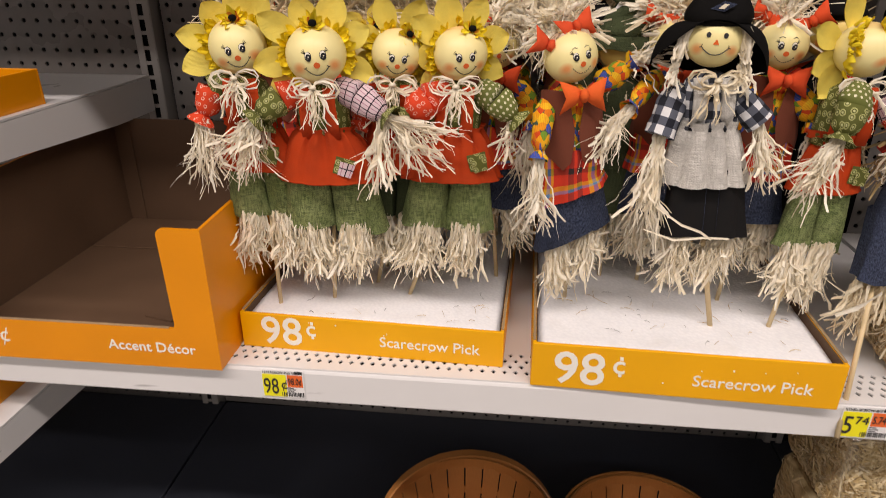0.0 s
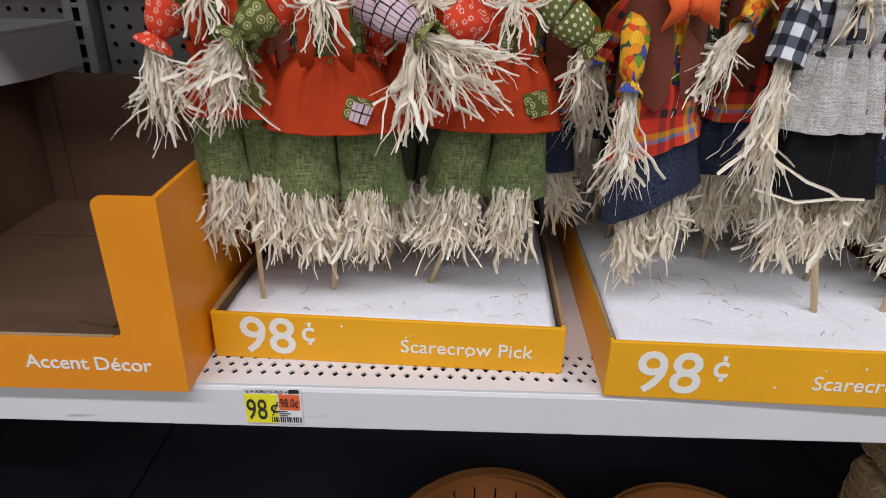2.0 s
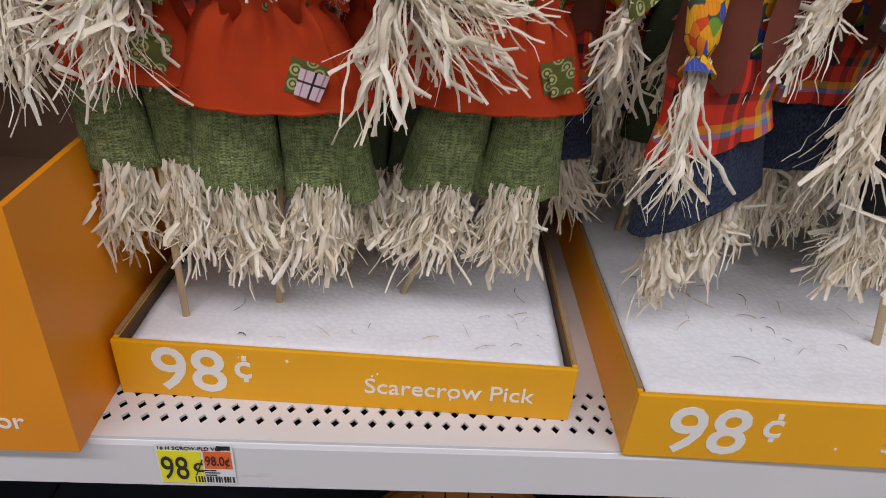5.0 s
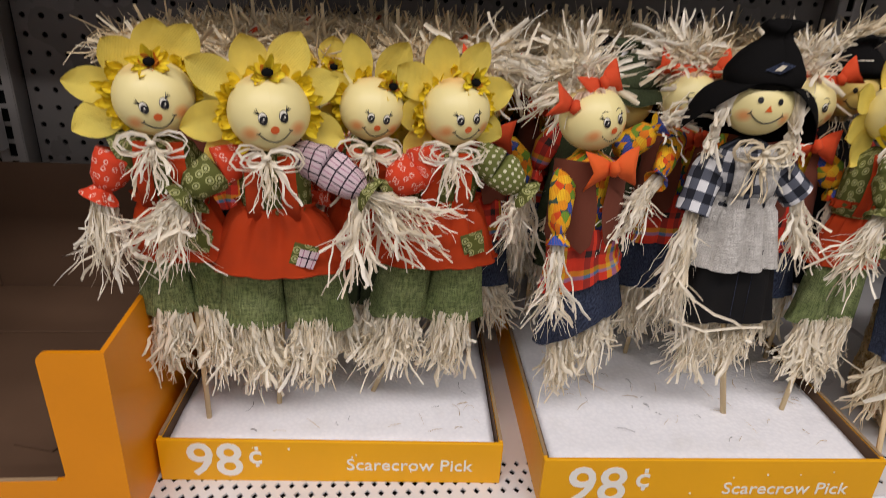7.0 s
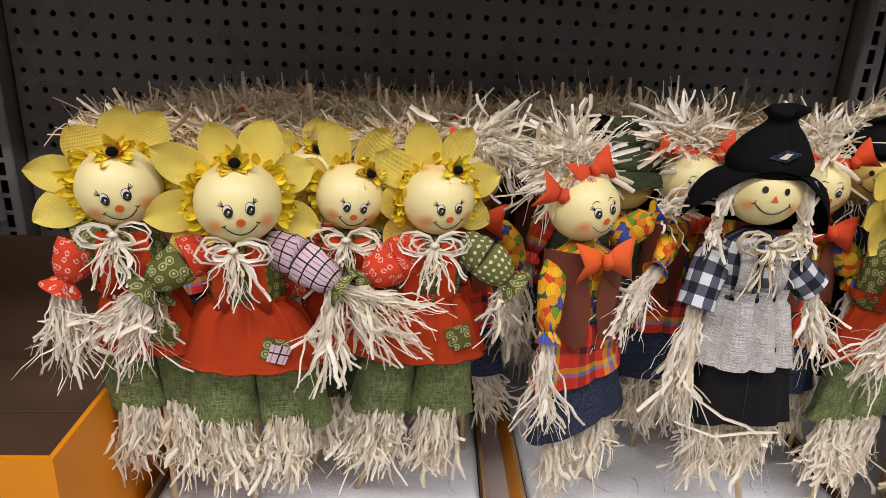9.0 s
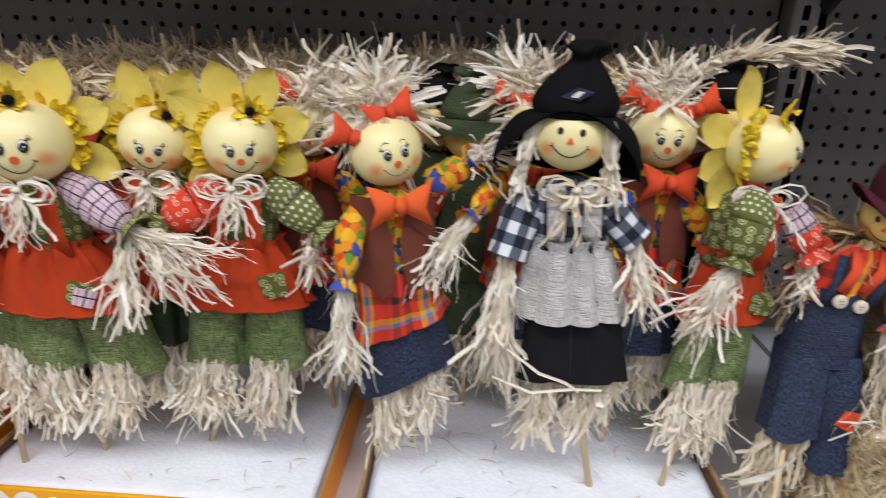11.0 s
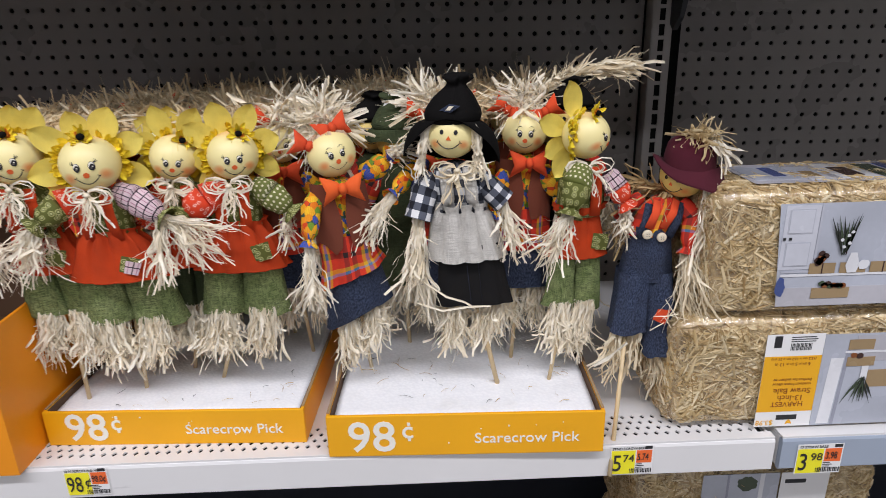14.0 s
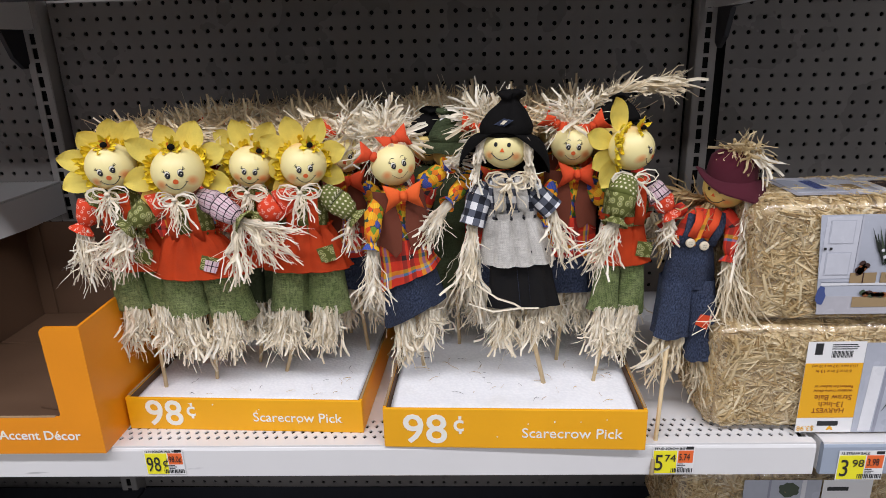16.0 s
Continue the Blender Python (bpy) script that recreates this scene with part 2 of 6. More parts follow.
M["brown_felt"] = plain("brown_felt", (0.155, 0.036, 0.016), 0.95, grain=400, bump=0.4)
M["orange_felt"] = plain("orange_felt", (0.80, 0.115, 0.015), 0.9, grain=400, bump=0.3)
M["red_felt"] = plain("red_felt", (0.70, 0.070, 0.015), 0.9, grain=400, bump=0.3)
M["maroon_felt"] = plain("maroon_felt", (0.065, 0.004, 0.013), 0.95, grain=400, bump=0.3)
M["pumpkin_print"] = cloth("pumpkin_print", print_of(150, [(0.88, 0.36, 0.012), (0.92, 0.52, 0.02), (0.80, 0.20, 0.012), (0.14, 0.32, 0.03), (0.90, 0.44, 0.02), (0.02, 0.09, 0.42), (0.70, 0.06, 0.012), (0.92, 0.55, 0.03), (0.85, 0.30, 0.012)]), 0.8, 1500, 0.2, 0.05)
M["denim"] = cloth("blue_denim", lambda g, u, v: g.mix(g.span(g.noise(900, "UV", 2.0, (1, 0.35, 1)), 0.35, 0.65), (0.005, 0.010, 0.030), (0.048, 0.065, 0.115)), 0.85, 400, 0.7, 0.14, (0.11, 0.13, 0.17))
M["stick"] = plain("bamboo_stick", (0.70, 0.54, 0.31), 0.55, grain=90, stretch=(1, 1, 0.1))
M["button"] = plain("cream_button", (0.75, 0.65, 0.48), 0.4)
M["card"] = plain("orange_printed_card", (0.86, 0.40, 0.003), 0.45, grain=220, vary=0.05, bump=0.05)
M["card_deep"] = plain("deep_orange_card", (0.80, 0.27, 0.002), 0.42, grain=220, vary=0.05, bump=0.05)
# brown card with the shade of the carton interiors put into its colour
M["kraft"] = plain("shaded_brown_card", (0.115, 0.060, 0.031), 0.75, grain=160, vary=0.12, stretch=(1, 0.2, 1))
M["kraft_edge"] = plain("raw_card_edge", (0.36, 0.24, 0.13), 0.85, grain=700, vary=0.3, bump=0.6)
M["foam"] = None
M["metal"] = scuffed("white_shelf_enamel", (0.74, 0.73, 0.72))
M["metal_blue"] = plain("blue_grey_price_rail", (0.33, 0.38, 0.46), 0.35, grain=40, vary=0.04, bump=0.03)
M["peg"] = plain("grey_pegboard_enamel", (0.225, 0.208, 0.195), 0.30, 0.0, grain=30, vary=0.07, bump=0.04)
M["upright"] = plain("grey_upright_steel", (0.36, 0.34, 0.32), 0.4, 0.0, grain=30, vary=0.07, bump=0.04)
# near-black that puts the shade behind openings into the colour
M["void"] = plain("shade_black_behind", (0.006, 0.006, 0.006), 0.9, bump=0)
M["bracket"] = plain("black_bracket_steel", (0.02, 0.021, 0.026), 0.45)
M["deck"] = plain("charcoal_base_deck", (0.026, 0.030, 0.042), 0.5, grain=25, vary=0.2, bump=0.1)
M["paper"] = plain("white_label_paper", (0.82, 0.81, 0.80), 0.5, vary=0.03, bump=0)
M["yellow"] = plain("yellow_label", (0.88, 0.80, 0.02), 0.45, vary=0.03, bump=0)
M["tag_orange"] = plain("orange_label", (0.85, 0.15, 0.03), 0.45, vary=0.03, bump=0)
M["ink"] = plain("black_ink", (0.02, 0.02, 0.022), 0.5, bump=0)
M["print_white"] = plain("white_ink", (0.86, 0.83, 0.76), 0.45, vary=0.03, bump=0)
M["gold"] = plain("harvest_yellow_print", (0.84, 0.42, 0.012), 0.35, vary=0.04, bump=0)
M["brown_ink"] = plain("brown_ink", (0.28, 0.07, 0.01), 0.5, bump=0)
M["wood"] = plain("basket_wood", (0.42, 0.17, 0.045), 0.5, grain=60, vary=0.25, stretch=(8, 8, 0.6), bump=0.25)
M["floor"] = plain("pale_floor_tile", (0.30, 0.29, 0.275), 0.3, grain=20, vary=0.08)
M["wall"] = plain("painted_wall", (0.26, 0.26, 0.26), 0.7, grain=20)


def foam_material():
    g = Graph("white_polystyrene_foam", 0.55)
    bead = g.cells(240, "Object", 1.0)
    col = g.mix(g.span(bead, 0.2, 0.75, 0, 0.35), (0.92, 0.92, 0.93), (0.76, 0.77, 0.80))
    col = g.mix(g.span(g.noise(24), 0.55, 0.75, 0, 0.3), col, (0.72, 0.70, 0.66))
    g.colour(col)
    g.bump(g.math("ADD", g.math("MULTIPLY", bead, -1.0), g.math("MULTIPLY", g.noise(40), 1.5)), 0.28, 0.0012)
    return g.m


M["foam"] = foam_material()


def bale_material():
    """Chopped straw pressed under clear film: crossing bundles, with a thin gloss coat."""
    g = Graph("wrapped_straw", 0.5)
    a = g.noise(120, stretch=(1.0, 0.25, 0.12))
    b = g.noise(120, stretch=(0.12, 0.25, 1.0))
    c = g.noise(14)
    pick = g.mix(g.span(c, 0.42, 0.58), a, b)
    col = g.ramp(pick, [(0.3, (0.12, 0.075, 0.03)), (0.46, (0.42, 0.29, 0.13)), (0.60, (0.68, 0.53, 0.29)), (0.72, (0.82, 0.69, 0.44))])
    g.colour(col)
    g.bump(pick, 0.9, 0.004)
    g.put(g.p.inputs["Coat Weight"], 0.5)
    g.put(g.p.inputs["Coat Roughness"], 0.18)
    return g.m


M["bale"] = bale_material()


def clear_film():
    """Shrink film: nearly all light passes, with sharp creased highlights."""
    g = Graph("clear_shrink_film", 0.14)
    g.colour((0.9, 0.9, 0.9))
    g.bump(g.math("ADD", g.noise(60, detail=4, stretch=(1, 1, 0.4)), g.math("MULTIPLY", g.noise(220), 0.4)), 0.7, 0.004)
    clear = g.t.nodes.new("ShaderNodeBsdfTransparent")
    gloss = g.t.nodes.new("ShaderNodeBsdfGlossy")
    gloss.inputs["Roughness"].default_value = 0.16
    g.t.links.new(g.p.inputs["Normal"].links[0].from_socket, gloss.inputs["Normal"])
    both = g.t.nodes.new("ShaderNodeMixShader")
    both.inputs[0].default_value = 0.10
    g.t.links.new(clear.outputs[0], both.inputs[1])
    g.t.links.new(gloss.outputs[0], both.inputs[2])
    g.t.links.new(both.outputs[0], g.t.nodes["Material Output"].inputs["Surface"])
    return g.m


M["clear_film"] = clear_film()
for key, c in (("photo_wall", (0.44, 0.46, 0.52)), ("photo_door", (0.56, 0.57, 0.62)), ("photo_line", (0.30, 0.31, 0.37)), ("photo_floor", (0.45, 0.44, 0.47)), ("photo_blue", (0.06, 0.09, 0.25)),
               ("photo_straw", (0.33, 0.23, 0.12)), ("photo_green", (0.05, 0.07, 0.04)), ("photo_dark", (0.05, 0.022, 0.018)), ("photo_white", (0.72, 0.72, 0.74)), ("photo_pale", (0.46, 0.47, 0.525)), ("photo_rust", (0.22, 0.07, 0.02)), ("photo_black", (0.02, 0.024, 0.018))):
    M[key] = plain(key, c, 0.25, grain=180, vary=0.15, bump=0)

# ---- shape helpers ----
V = Vector
rnd = random.Random(7)


class Build:
    """Gathers faces of several materials into one mesh."""

    def __init__(self):
        self.v, self.f, self.mi, self.uv, self.mats, self.sm = [], [], [], [], [], []

    def add(self, verts, faces, mat, uvs=None, smooth=True):
        if mat not in self.mats:
            self.mats.append(mat)
        k, i = len(self.v), self.mats.index(mat)
        self.v += [tuple(p) for p in verts]
        self.uv += list(uvs) if uvs else [(p[0], p[2]) for p in verts]
        for f in faces:
            self.f.append(tuple(k + j for j in f))
            self.mi.append(i)
            self.sm.append(smooth)

    def make(self, name, origin=(0, 0, 0), parent=None, label=""):
        me = bpy.data.meshes.new(name)
        o = V(origin)
        me.from_pydata([tuple(V(p) - o) for p in self.v], [], self.f)
        for m in self.mats:
            me.materials.append(M[m])
        me.polygons.foreach_set("material_index", self.mi)
        me.polygons.foreach_set("use_smooth", self.sm)
        layer = me.uv_layers.new(name="UVMap")
        loops = np.empty(len(me.loops), dtype=np.int32)
        me.loops.foreach_get("vertex_index", loops)
        layer.data.foreach_set("uv", np.array(self.uv, dtype=np.float32)[loops].ravel())
        me.update()
        ob = new(name, me)
        ob.location = o
        if parent:
            ob.parent = parent
            ob.matrix_parent_inverse = parent.matrix_world.inverted()
        if label:
            ob["label"] = label
        return ob


def thing(name, at, label, category, group="", kind=""):
    ob = new(name)
    ob.empty_display_size = 0.02
    ob.location = at
    bpy.context.view_layer.update()
    return tagged(ob, label, category, group, kind)


def box(B, lo, hi, mat, bevel=0.0, m=None):
    """A box with chamfered edges."""
    bm = bmesh.new()
    bmesh.ops.create_cube(bm, size=1.0)
    size = [hi[i] - lo[i] for i in range(3)]
    mid = [(hi[i] + lo[i]) / 2 for i in range(3)]
    for p in bm.verts:
        p.co = V([p.co[i] * size[i] + mid[i] for i in range(3)])
    if bevel:
        bmesh.ops.bevel(bm, geom=bm.edges[:], offset=min(bevel, min(size) * 0.45), segments=2, profile=0.5, affect="EDGES")
    bm.verts.index_update()
    vs = [p.co.copy() for p in bm.verts]
    if m:
        vs = [m @ p for p in vs]
    B.add(vs, [[p.index for p in f.verts] for f in bm.faces], mat, None, False)
    bm.free()


def slab(B, outline, axis, lo, hi, mat):
    """A flat piece: an outline in the two other axes, given a thickness along one axis."""
    def at(p, d):
        q = list(p)
        q.insert("xyz".index(axis), d)
        return q
    n = len(outline)
    vs = [at(p, lo) for p in outline] + [at(p, hi) for p in outline]
    fs = [list(range(n))[::-1], list(range(n, 2 * n))] + [[i, (i + 1) % n, n + (i + 1) % n, n + i] for i in range(n)]
    B.add(vs, fs, mat, None, False)


def loft(B, levels, mat, n=32, folds=0, phase=0.0, caps=(False, False), square=1.0):
    """A skin through rings; each ring: centre, half width, half depth, fold height."""
    vs, uvs, fs = [], [], []
    far, last = 0.0, None
    wide = max(r[1] for r in levels)
    for c, rx, ry, amp in levels:
        c = V(c)
        far += (c - last).length if last else 0.0
        last = c
        for k in range(n + 1):
            a = 2 * math.pi * k / n
            crease = 1 - 2 * abs(math.sin(folds * a / 2 + phase + 0.4 * math.sin(3 * a))) ** 0.6
            s = 1 + amp * (0.7 * math.sin(folds * a + phase) + 0.3 * math.sin(int(folds * 1.7) * a + 2 * phase + far * 40))
            s2 = 1 - amp * crease * 1.5
            sn, cs = math.sin(a), math.cos(a)
            sn, cs = math.copysign(abs(sn) ** square, sn), math.copysign(abs(cs) ** square, cs)
            vs.append((c.x + rx * s * sn, c.y - ry * s2 * cs, c.z + amp * 0.01 * math.sin(3 * a + phase)))
            uvs.append(((a - math.pi) * wide, far))
    w = n + 1
    for j in range(len(levels) - 1):
        for k in range(n):
            fs.append((j * w + k, (j + 1) * w + k, (j + 1) * w + k + 1, j * w + k + 1))
    if caps[0]:
        fs.append(tuple(range(n)))
    if caps[1]:
        fs.append(tuple((len(levels) - 1) * w + k for k in range(n))[::-1])
    B.add(vs, fs, mat, uvs)


def sweep(B, pts, radii, mat, n=12, flat=1.0, caps=True, crumple=0.0):
    """A tube along points."""
    pts = [V(p) for p in pts]
    vs, uvs, fs = [], [], []
    side = None
    far = 0.0
    for i, p in enumerate(pts):
        d = (pts[min(i + 1, len(pts) - 1)] - pts[max(i - 1, 0)]).normalized()
        if side is None:
            side = d.cross(V((0, 1, 0.01)))
            side = side.normalized() if side.length > 1e-4 else V((1, 0, 0))
        side = (side - d * side.dot(d)).normalized()
        up = d.cross(side)
        far += (p - pts[i - 1]).length if i else 0
        for k in range(n + 1):
            a = 2 * math.pi * k / n
            r = radii[i] * (1 + crumple * math.sin(5 * a + i * 1.3) * (0.5 + 0.5 * math.sin(i * 2.1)))
            vs.append(p + side * math.cos(a) * r + up * math.sin(a) * r * flat)
            uvs.append((a * max(radii), far))
    w = n + 1
    for j in range(len(pts) - 1):
        for k in range(n):
            fs.append((j * w + k, j * w + k + 1, (j + 1) * w + k + 1, (j + 1) * w + k))
    if caps:
        fs.append(tuple(range(n))[::-1])
        fs.append(tuple((len(pts) - 1) * w + k for k in range(n)))
    B.add(vs, fs, mat, uvs)


def ribbon(B, pts, w, mat, r=rnd):
    """One strand of raffia: a narrow strip folded along its middle."""
    pts = [V(p) for p in pts]
    vs, fs = [], []
    tw = r.uniform(0, 3.14)
    spin = r.uniform(-0.5, 0.5)
    for i, p in enumerate(pts):
        d = (pts[min(i + 1, len(pts) - 1)] - pts[max(i - 1, 0)]).normalized()
        s = d.cross(V((math.sin(tw), math.cos(tw), 0.31)))
        if s.length < 1e-4:
            s = d.cross(V((1, 0, 0)))
        s.normalize()
        up = d.cross(s)
        tw += spin
        ww = w * (0.6 if i == 0 else 1.0 if i < len(pts) - 1 else 0.8)
        vs += [p - s * ww * 0.5, p + up * ww * 0.3, p + s * ww * 0.5]
    for i in range(len(pts) - 1):
        a = 3 * i
        fs += [(a, a + 1, a + 4, a + 3), (a + 1, a + 2, a + 5, a + 4)]
    B.add(vs, fs, mat)


def tuft(B, at, way, n, length, spread, mat, r, r0=0.008, w=0.0024, droop=0.02, curl=0.008, flat=0.6, steps=5):
    """A bundle of strands tied at one end."""
    at, way = V(at), V(way).normalized()
    locks = [V((r.gauss(0, spread), r.gauss(0, spread * flat), r.gauss(0, spread * 0.6))) for _ in range(max(5, n // 7))]
    for _ in range(n):
        lock = r.choice(locks)
        a, rr = r.uniform(0, 6.283), r0 * math.sqrt(r.random())
        p = at + V((rr * math.cos(a), rr * math.sin(a) * flat, r.uniform(-0.3, 0.3) * rr))
        d = (way + lock + V((r.gauss(0, spread), r.gauss(0, spread * flat), r.gauss(0, spread * 0.6))) * 0.25).normalized()
        L = length * r.choice((r.uniform(0.5, 0.9), r.uniform(0.82, 1.08), r.uniform(0.9, 1.1)))
        bend = V((r.gauss(0, curl), r.gauss(0, curl * 0.7), r.gauss(0, curl)))
        kink = V((r.gauss(0, curl), r.gauss(0, curl * 0.7), r.gauss(0, curl))) * 0.5
        pts = []
        wob, ph, fr = min(0.006, L * r.uniform(0.03, 0.12)), r.uniform(0, 6.28), r.uniform(5, 14)
        side = d.cross(V((r.gauss(0, 1), r.gauss(0, 1), r.gauss(0, 1)))).normalized()
        for i in range(steps + 5):
            t = i / (steps + 4)
            hook = kink * max(0.0, t - 0.7) * 6.0
            pts.append(p + d * L * t + bend * t * t + hook + side * wob * math.sin(t * fr + ph) * t + V((r.gauss(0, 0.0008), r.gauss(0, 0.0008), r.gauss(0, 0.0006) - droop * t * t)))
        ribbon(B, pts, w * r.choice((0.2, 0.3, 0.45, 0.6, 0.8, 1.1, 1.4)), mat, r)


def raffia_bow(B, at, r, mat="raffia_white", size=1.0, tails=14):
    """Loops, knot and hanging ends tied under a chin; it faces forward."""
    at = V(at)
    for side in (-1, 1):
        for k in range(5):
            s = size * r.uniform(0.55, 1.25)
            lift = r.uniform(-0.005, 0.006)
            pts = []
            for i in range(9):
                a = math.pi * 2 * i / 8
                pts.append(at + V((side * s * 0.0098 * (1 - math.cos(a)), -0.003 * math.sin(a / 2) - 0.001 * k, s * 0.0062 * math.sin(a) + lift * (1 - math.cos(a)) * 0.5)))
            ribbon(B, pts, r.uniform(0.0014, 0.0028), mat, r)
    for _ in range(tails):
        side = r.gauss(0, 0.75)
        L = size * r.uniform(0.014, 0.042)
        ph, wv = r.uniform(0, 6.28), r.uniform(0.0010, 0.0045)
        pts = [at + V((side * L * 0.5 * t ** 0.7 + wv * math.sin(t * 8 + ph) * t, -0.003 - 0.008 * t + wv * math.cos(t * 7 + ph) * t, -L * t + 0.004 * t * t)) for t in (0, 0.15, 0.3, 0.45, 0.6, 0.75, 0.9, 1.0)]
        ribbon(B, pts, r.choice((0.0010, 0.0016, 0.0024)), mat, r)
    sweep(B, [at + V((-0.003, -0.004, 0)), at + V((0, -0.006, 0.0005)), at + V((0.003, -0.004, 0))], [0.0016, 0.0021, 0.0016], mat, 8, 1.0, True, 0.3)


def felt_bow(B, at, R, size, mat):
    """A cut felt bow: two flared wings and a knot."""
    at = V(at)
    th = 0.0018
    for side in (-1, 1):
        vs, fs = [], []
        m, n = 5, 5
        for face in (-1, 1):
            for i in range(m):
                t = i / (m - 1)
                h = size * (0.16 + 0.34 * t ** 0.8)
                for j in range(n):
                    s = -1 + 2 * j / (n - 1)
                    notch = 0.16 * (1 - abs(s)) * t
                    p = V((side * size * (0.08 + 0.62 * t - notch), -0.003 + face * th * 0.5 - size * 0.12 * math.cos(s * 3.0) * math.sin(t * 2.2), h * s - size * 0.06 * t))
                    vs.append(at + R @ p)
        for face in range(2):
            for i in range(m - 1):
                for j in range(n - 1):
                    a = face * m * n + i * n + j
                    fs.append((a, a + 1, a + n + 1, a + n))
        rim = [i * n for i in range(m)] + [(m - 1) * n + j for j in range(1, n)] + [i * n + n - 1 for i in range(m - 2, -1, -1)] + [j for j in range(n - 2, 0, -1)]
        for a, b in zip(rim, rim[1:] + rim[:1]):
            fs.append((a, b, b + m * n, a + m * n))
        B.add(vs, fs, mat)
    sweep(B, [at + R @ V((0, -0.004, size * 0.16)), at + R @ V((0, -0.007, 0)), at + R @ V((0, -0.004, -size * 0.16))], [size * 0.1, size * 0.14, size * 0.1], mat, 10)


def turn(yaw, nod=0.0, lean=0.0):
    """Rotation of a head: yaw to its left, nod down, lean to its right as seen from the front."""
    return Matrix.Rotation(radians(yaw), 3, "Z") @ Matrix.Rotation(radians(nod), 3, "X") @ Matrix.Rotation(radians(lean), 3, "Y")


def globe(B, c, r, R, mat, squash=0.96):
    n, m = 32, 20
    vs, uvs, fs = [], [], []
    for j in range(m + 1):
        b = math.pi * j / m
        for i in range(n + 1):
            a = 2 * math.pi * i / n
            p = V((math.sin(b) * math.sin(a), -math.sin(b) * math.cos(a), math.cos(b) * squash))
            vs.append(V(c) + R @ (p * r))
            uvs.append((p.x, p.z) if p.y < 0.2 else (3.0 + p.x, p.z))
    for j in range(m):
        for i in range(n):
            a = j * (n + 1) + i
            fs.append((a, a + n + 1, a + n + 2, a + 1))
    B.add(vs, fs, mat, uvs)


def on_face(c, r, R, a, b, lift=1.0):
    y = math.sqrt(max(0.0, 1 - a * a - b * b))
    return V(c) + R @ (V((a, -y, b * 0.96)) * (r * lift))


def spot(B, c, r, R, a, b, ra, rb, mat, lift=1.012, n=14):
    """A painted spot that follows the ball of the head."""
    vs = [on_face(c, r, R, a, b, lift)]
    vs += [on_face(c, r, R, a + ra * math.cos(2 * math.pi * k / n), b + rb * math.sin(2 * math.pi * k / n), lift) for k in range(n)]
    B.add(vs, [(0, 1 + k, 1 + (k + 1) % n) for k in range(n)], mat)


def stroke(B, c, r, R, pts, w, mat="black", lift=1.008):
    sweep(B, [on_face(c, r, R, a, b, lift) for a, b in pts], [w * 0.6] + [w] * (len(pts) - 2) + [w * 0.6], mat, 6)


def smile(wide, low, deep, n=11):
    return [(wide * t, low + deep * (t * t - 1)) for t in [-1 + 2 * i / (n - 1) for i in range(n)]]


def lash_face(B, c, r, R, stitched=False):
    """Big-eyed painted face with lashes and a round nose."""
    for s in (-1, 1):
        x = 0.235 * s
        spot(B, c, r, R, x, 0.02, 0.108, 0.155, "black", 1.010)
        spot(B, c, r, R, x - 0.004, 0.030, 0.090, 0.132, "white", 1.018)
        spot(B, c, r, R, x + 0.010, -0.022, 0.088, 0.118, "black", 1.026)
        spot(B, c, r, R, x - 0.012, -0.048, 0.030, 0.022, "eye_grey", 1.032)
        spot(B, c, r, R, x + 0.020, 0.004, 0.020, 0.024, "white", 1.034)
        for k, (dx, dz) in enumerate(((0.10, 0.10), (0.13, 0.05), (0.06, 0.14))):
            stroke(B, c, r, R, [(x + s * 0.06, 0.11), (x + s * (0.06 + dx * 0.5), 0.12 + dz * 0.4), (x + s * (0.06 + dx), 0.12 + dz)], r * 0.0105)
        if stitched:
            stroke(B, c, r, R, [(x - 0.1, 0.29), (x, 0.35), (x + 0.1, 0.31)], r * 0.012)
    spot(B, c, r, R, 0.0, -0.28, 0.100, 0.098, "nose", 1.03)
    line = smile(0.36, -0.38, 0.24)
    if stitched:
        for i in range(0, 10, 1):
            a, b = line[i], line[i + 1]
            stroke(B, c, r, R, [a, ((a[0] * 0.6 + b[0] * 0.4), (a[1] * 0.6 + b[1] * 0.4)), (a[0] * 0.4 + b[0] * 0.6, a[1] * 0.4 + b[1] * 0.6)], r * 0.016)
    else:
        stroke(B, c, r, R, line, r * 0.0145)
        for s in (-1, 1):
            stroke(B, c, r, R, [(0.33 * s, -0.32), (0.37 * s, -0.37), (0.42 * s, -0.36)], r * 0.016)


def dot_face(B, c, r, R):
    """Two dot eyes, a three-cornered nose and a curved mouth."""
    for s in (-1, 1):
        spot(B, c, r, R, 0.27 * s, 0.16, 0.075, 0.095, "black", 1.015)
    vs = [on_face(c, r, R, 0.0, 0.04, 1.03), on_face(c, r, R, -0.095, -0.15, 1.02), on_face(c, r, R, 0.095, -0.15, 1.02)]
    B.add(vs, [(0, 1, 2)], "nose")
    stroke(B, c, r, R, smile(0.44, -0.24, 0.27), r * 0.018)
    for s in (-1, 1):
        stroke(B, c, r, R, [(0.42 * s, -0.16), (0.44 * s, -0.25), (0.50 * s, -0.27)], r * 0.016)


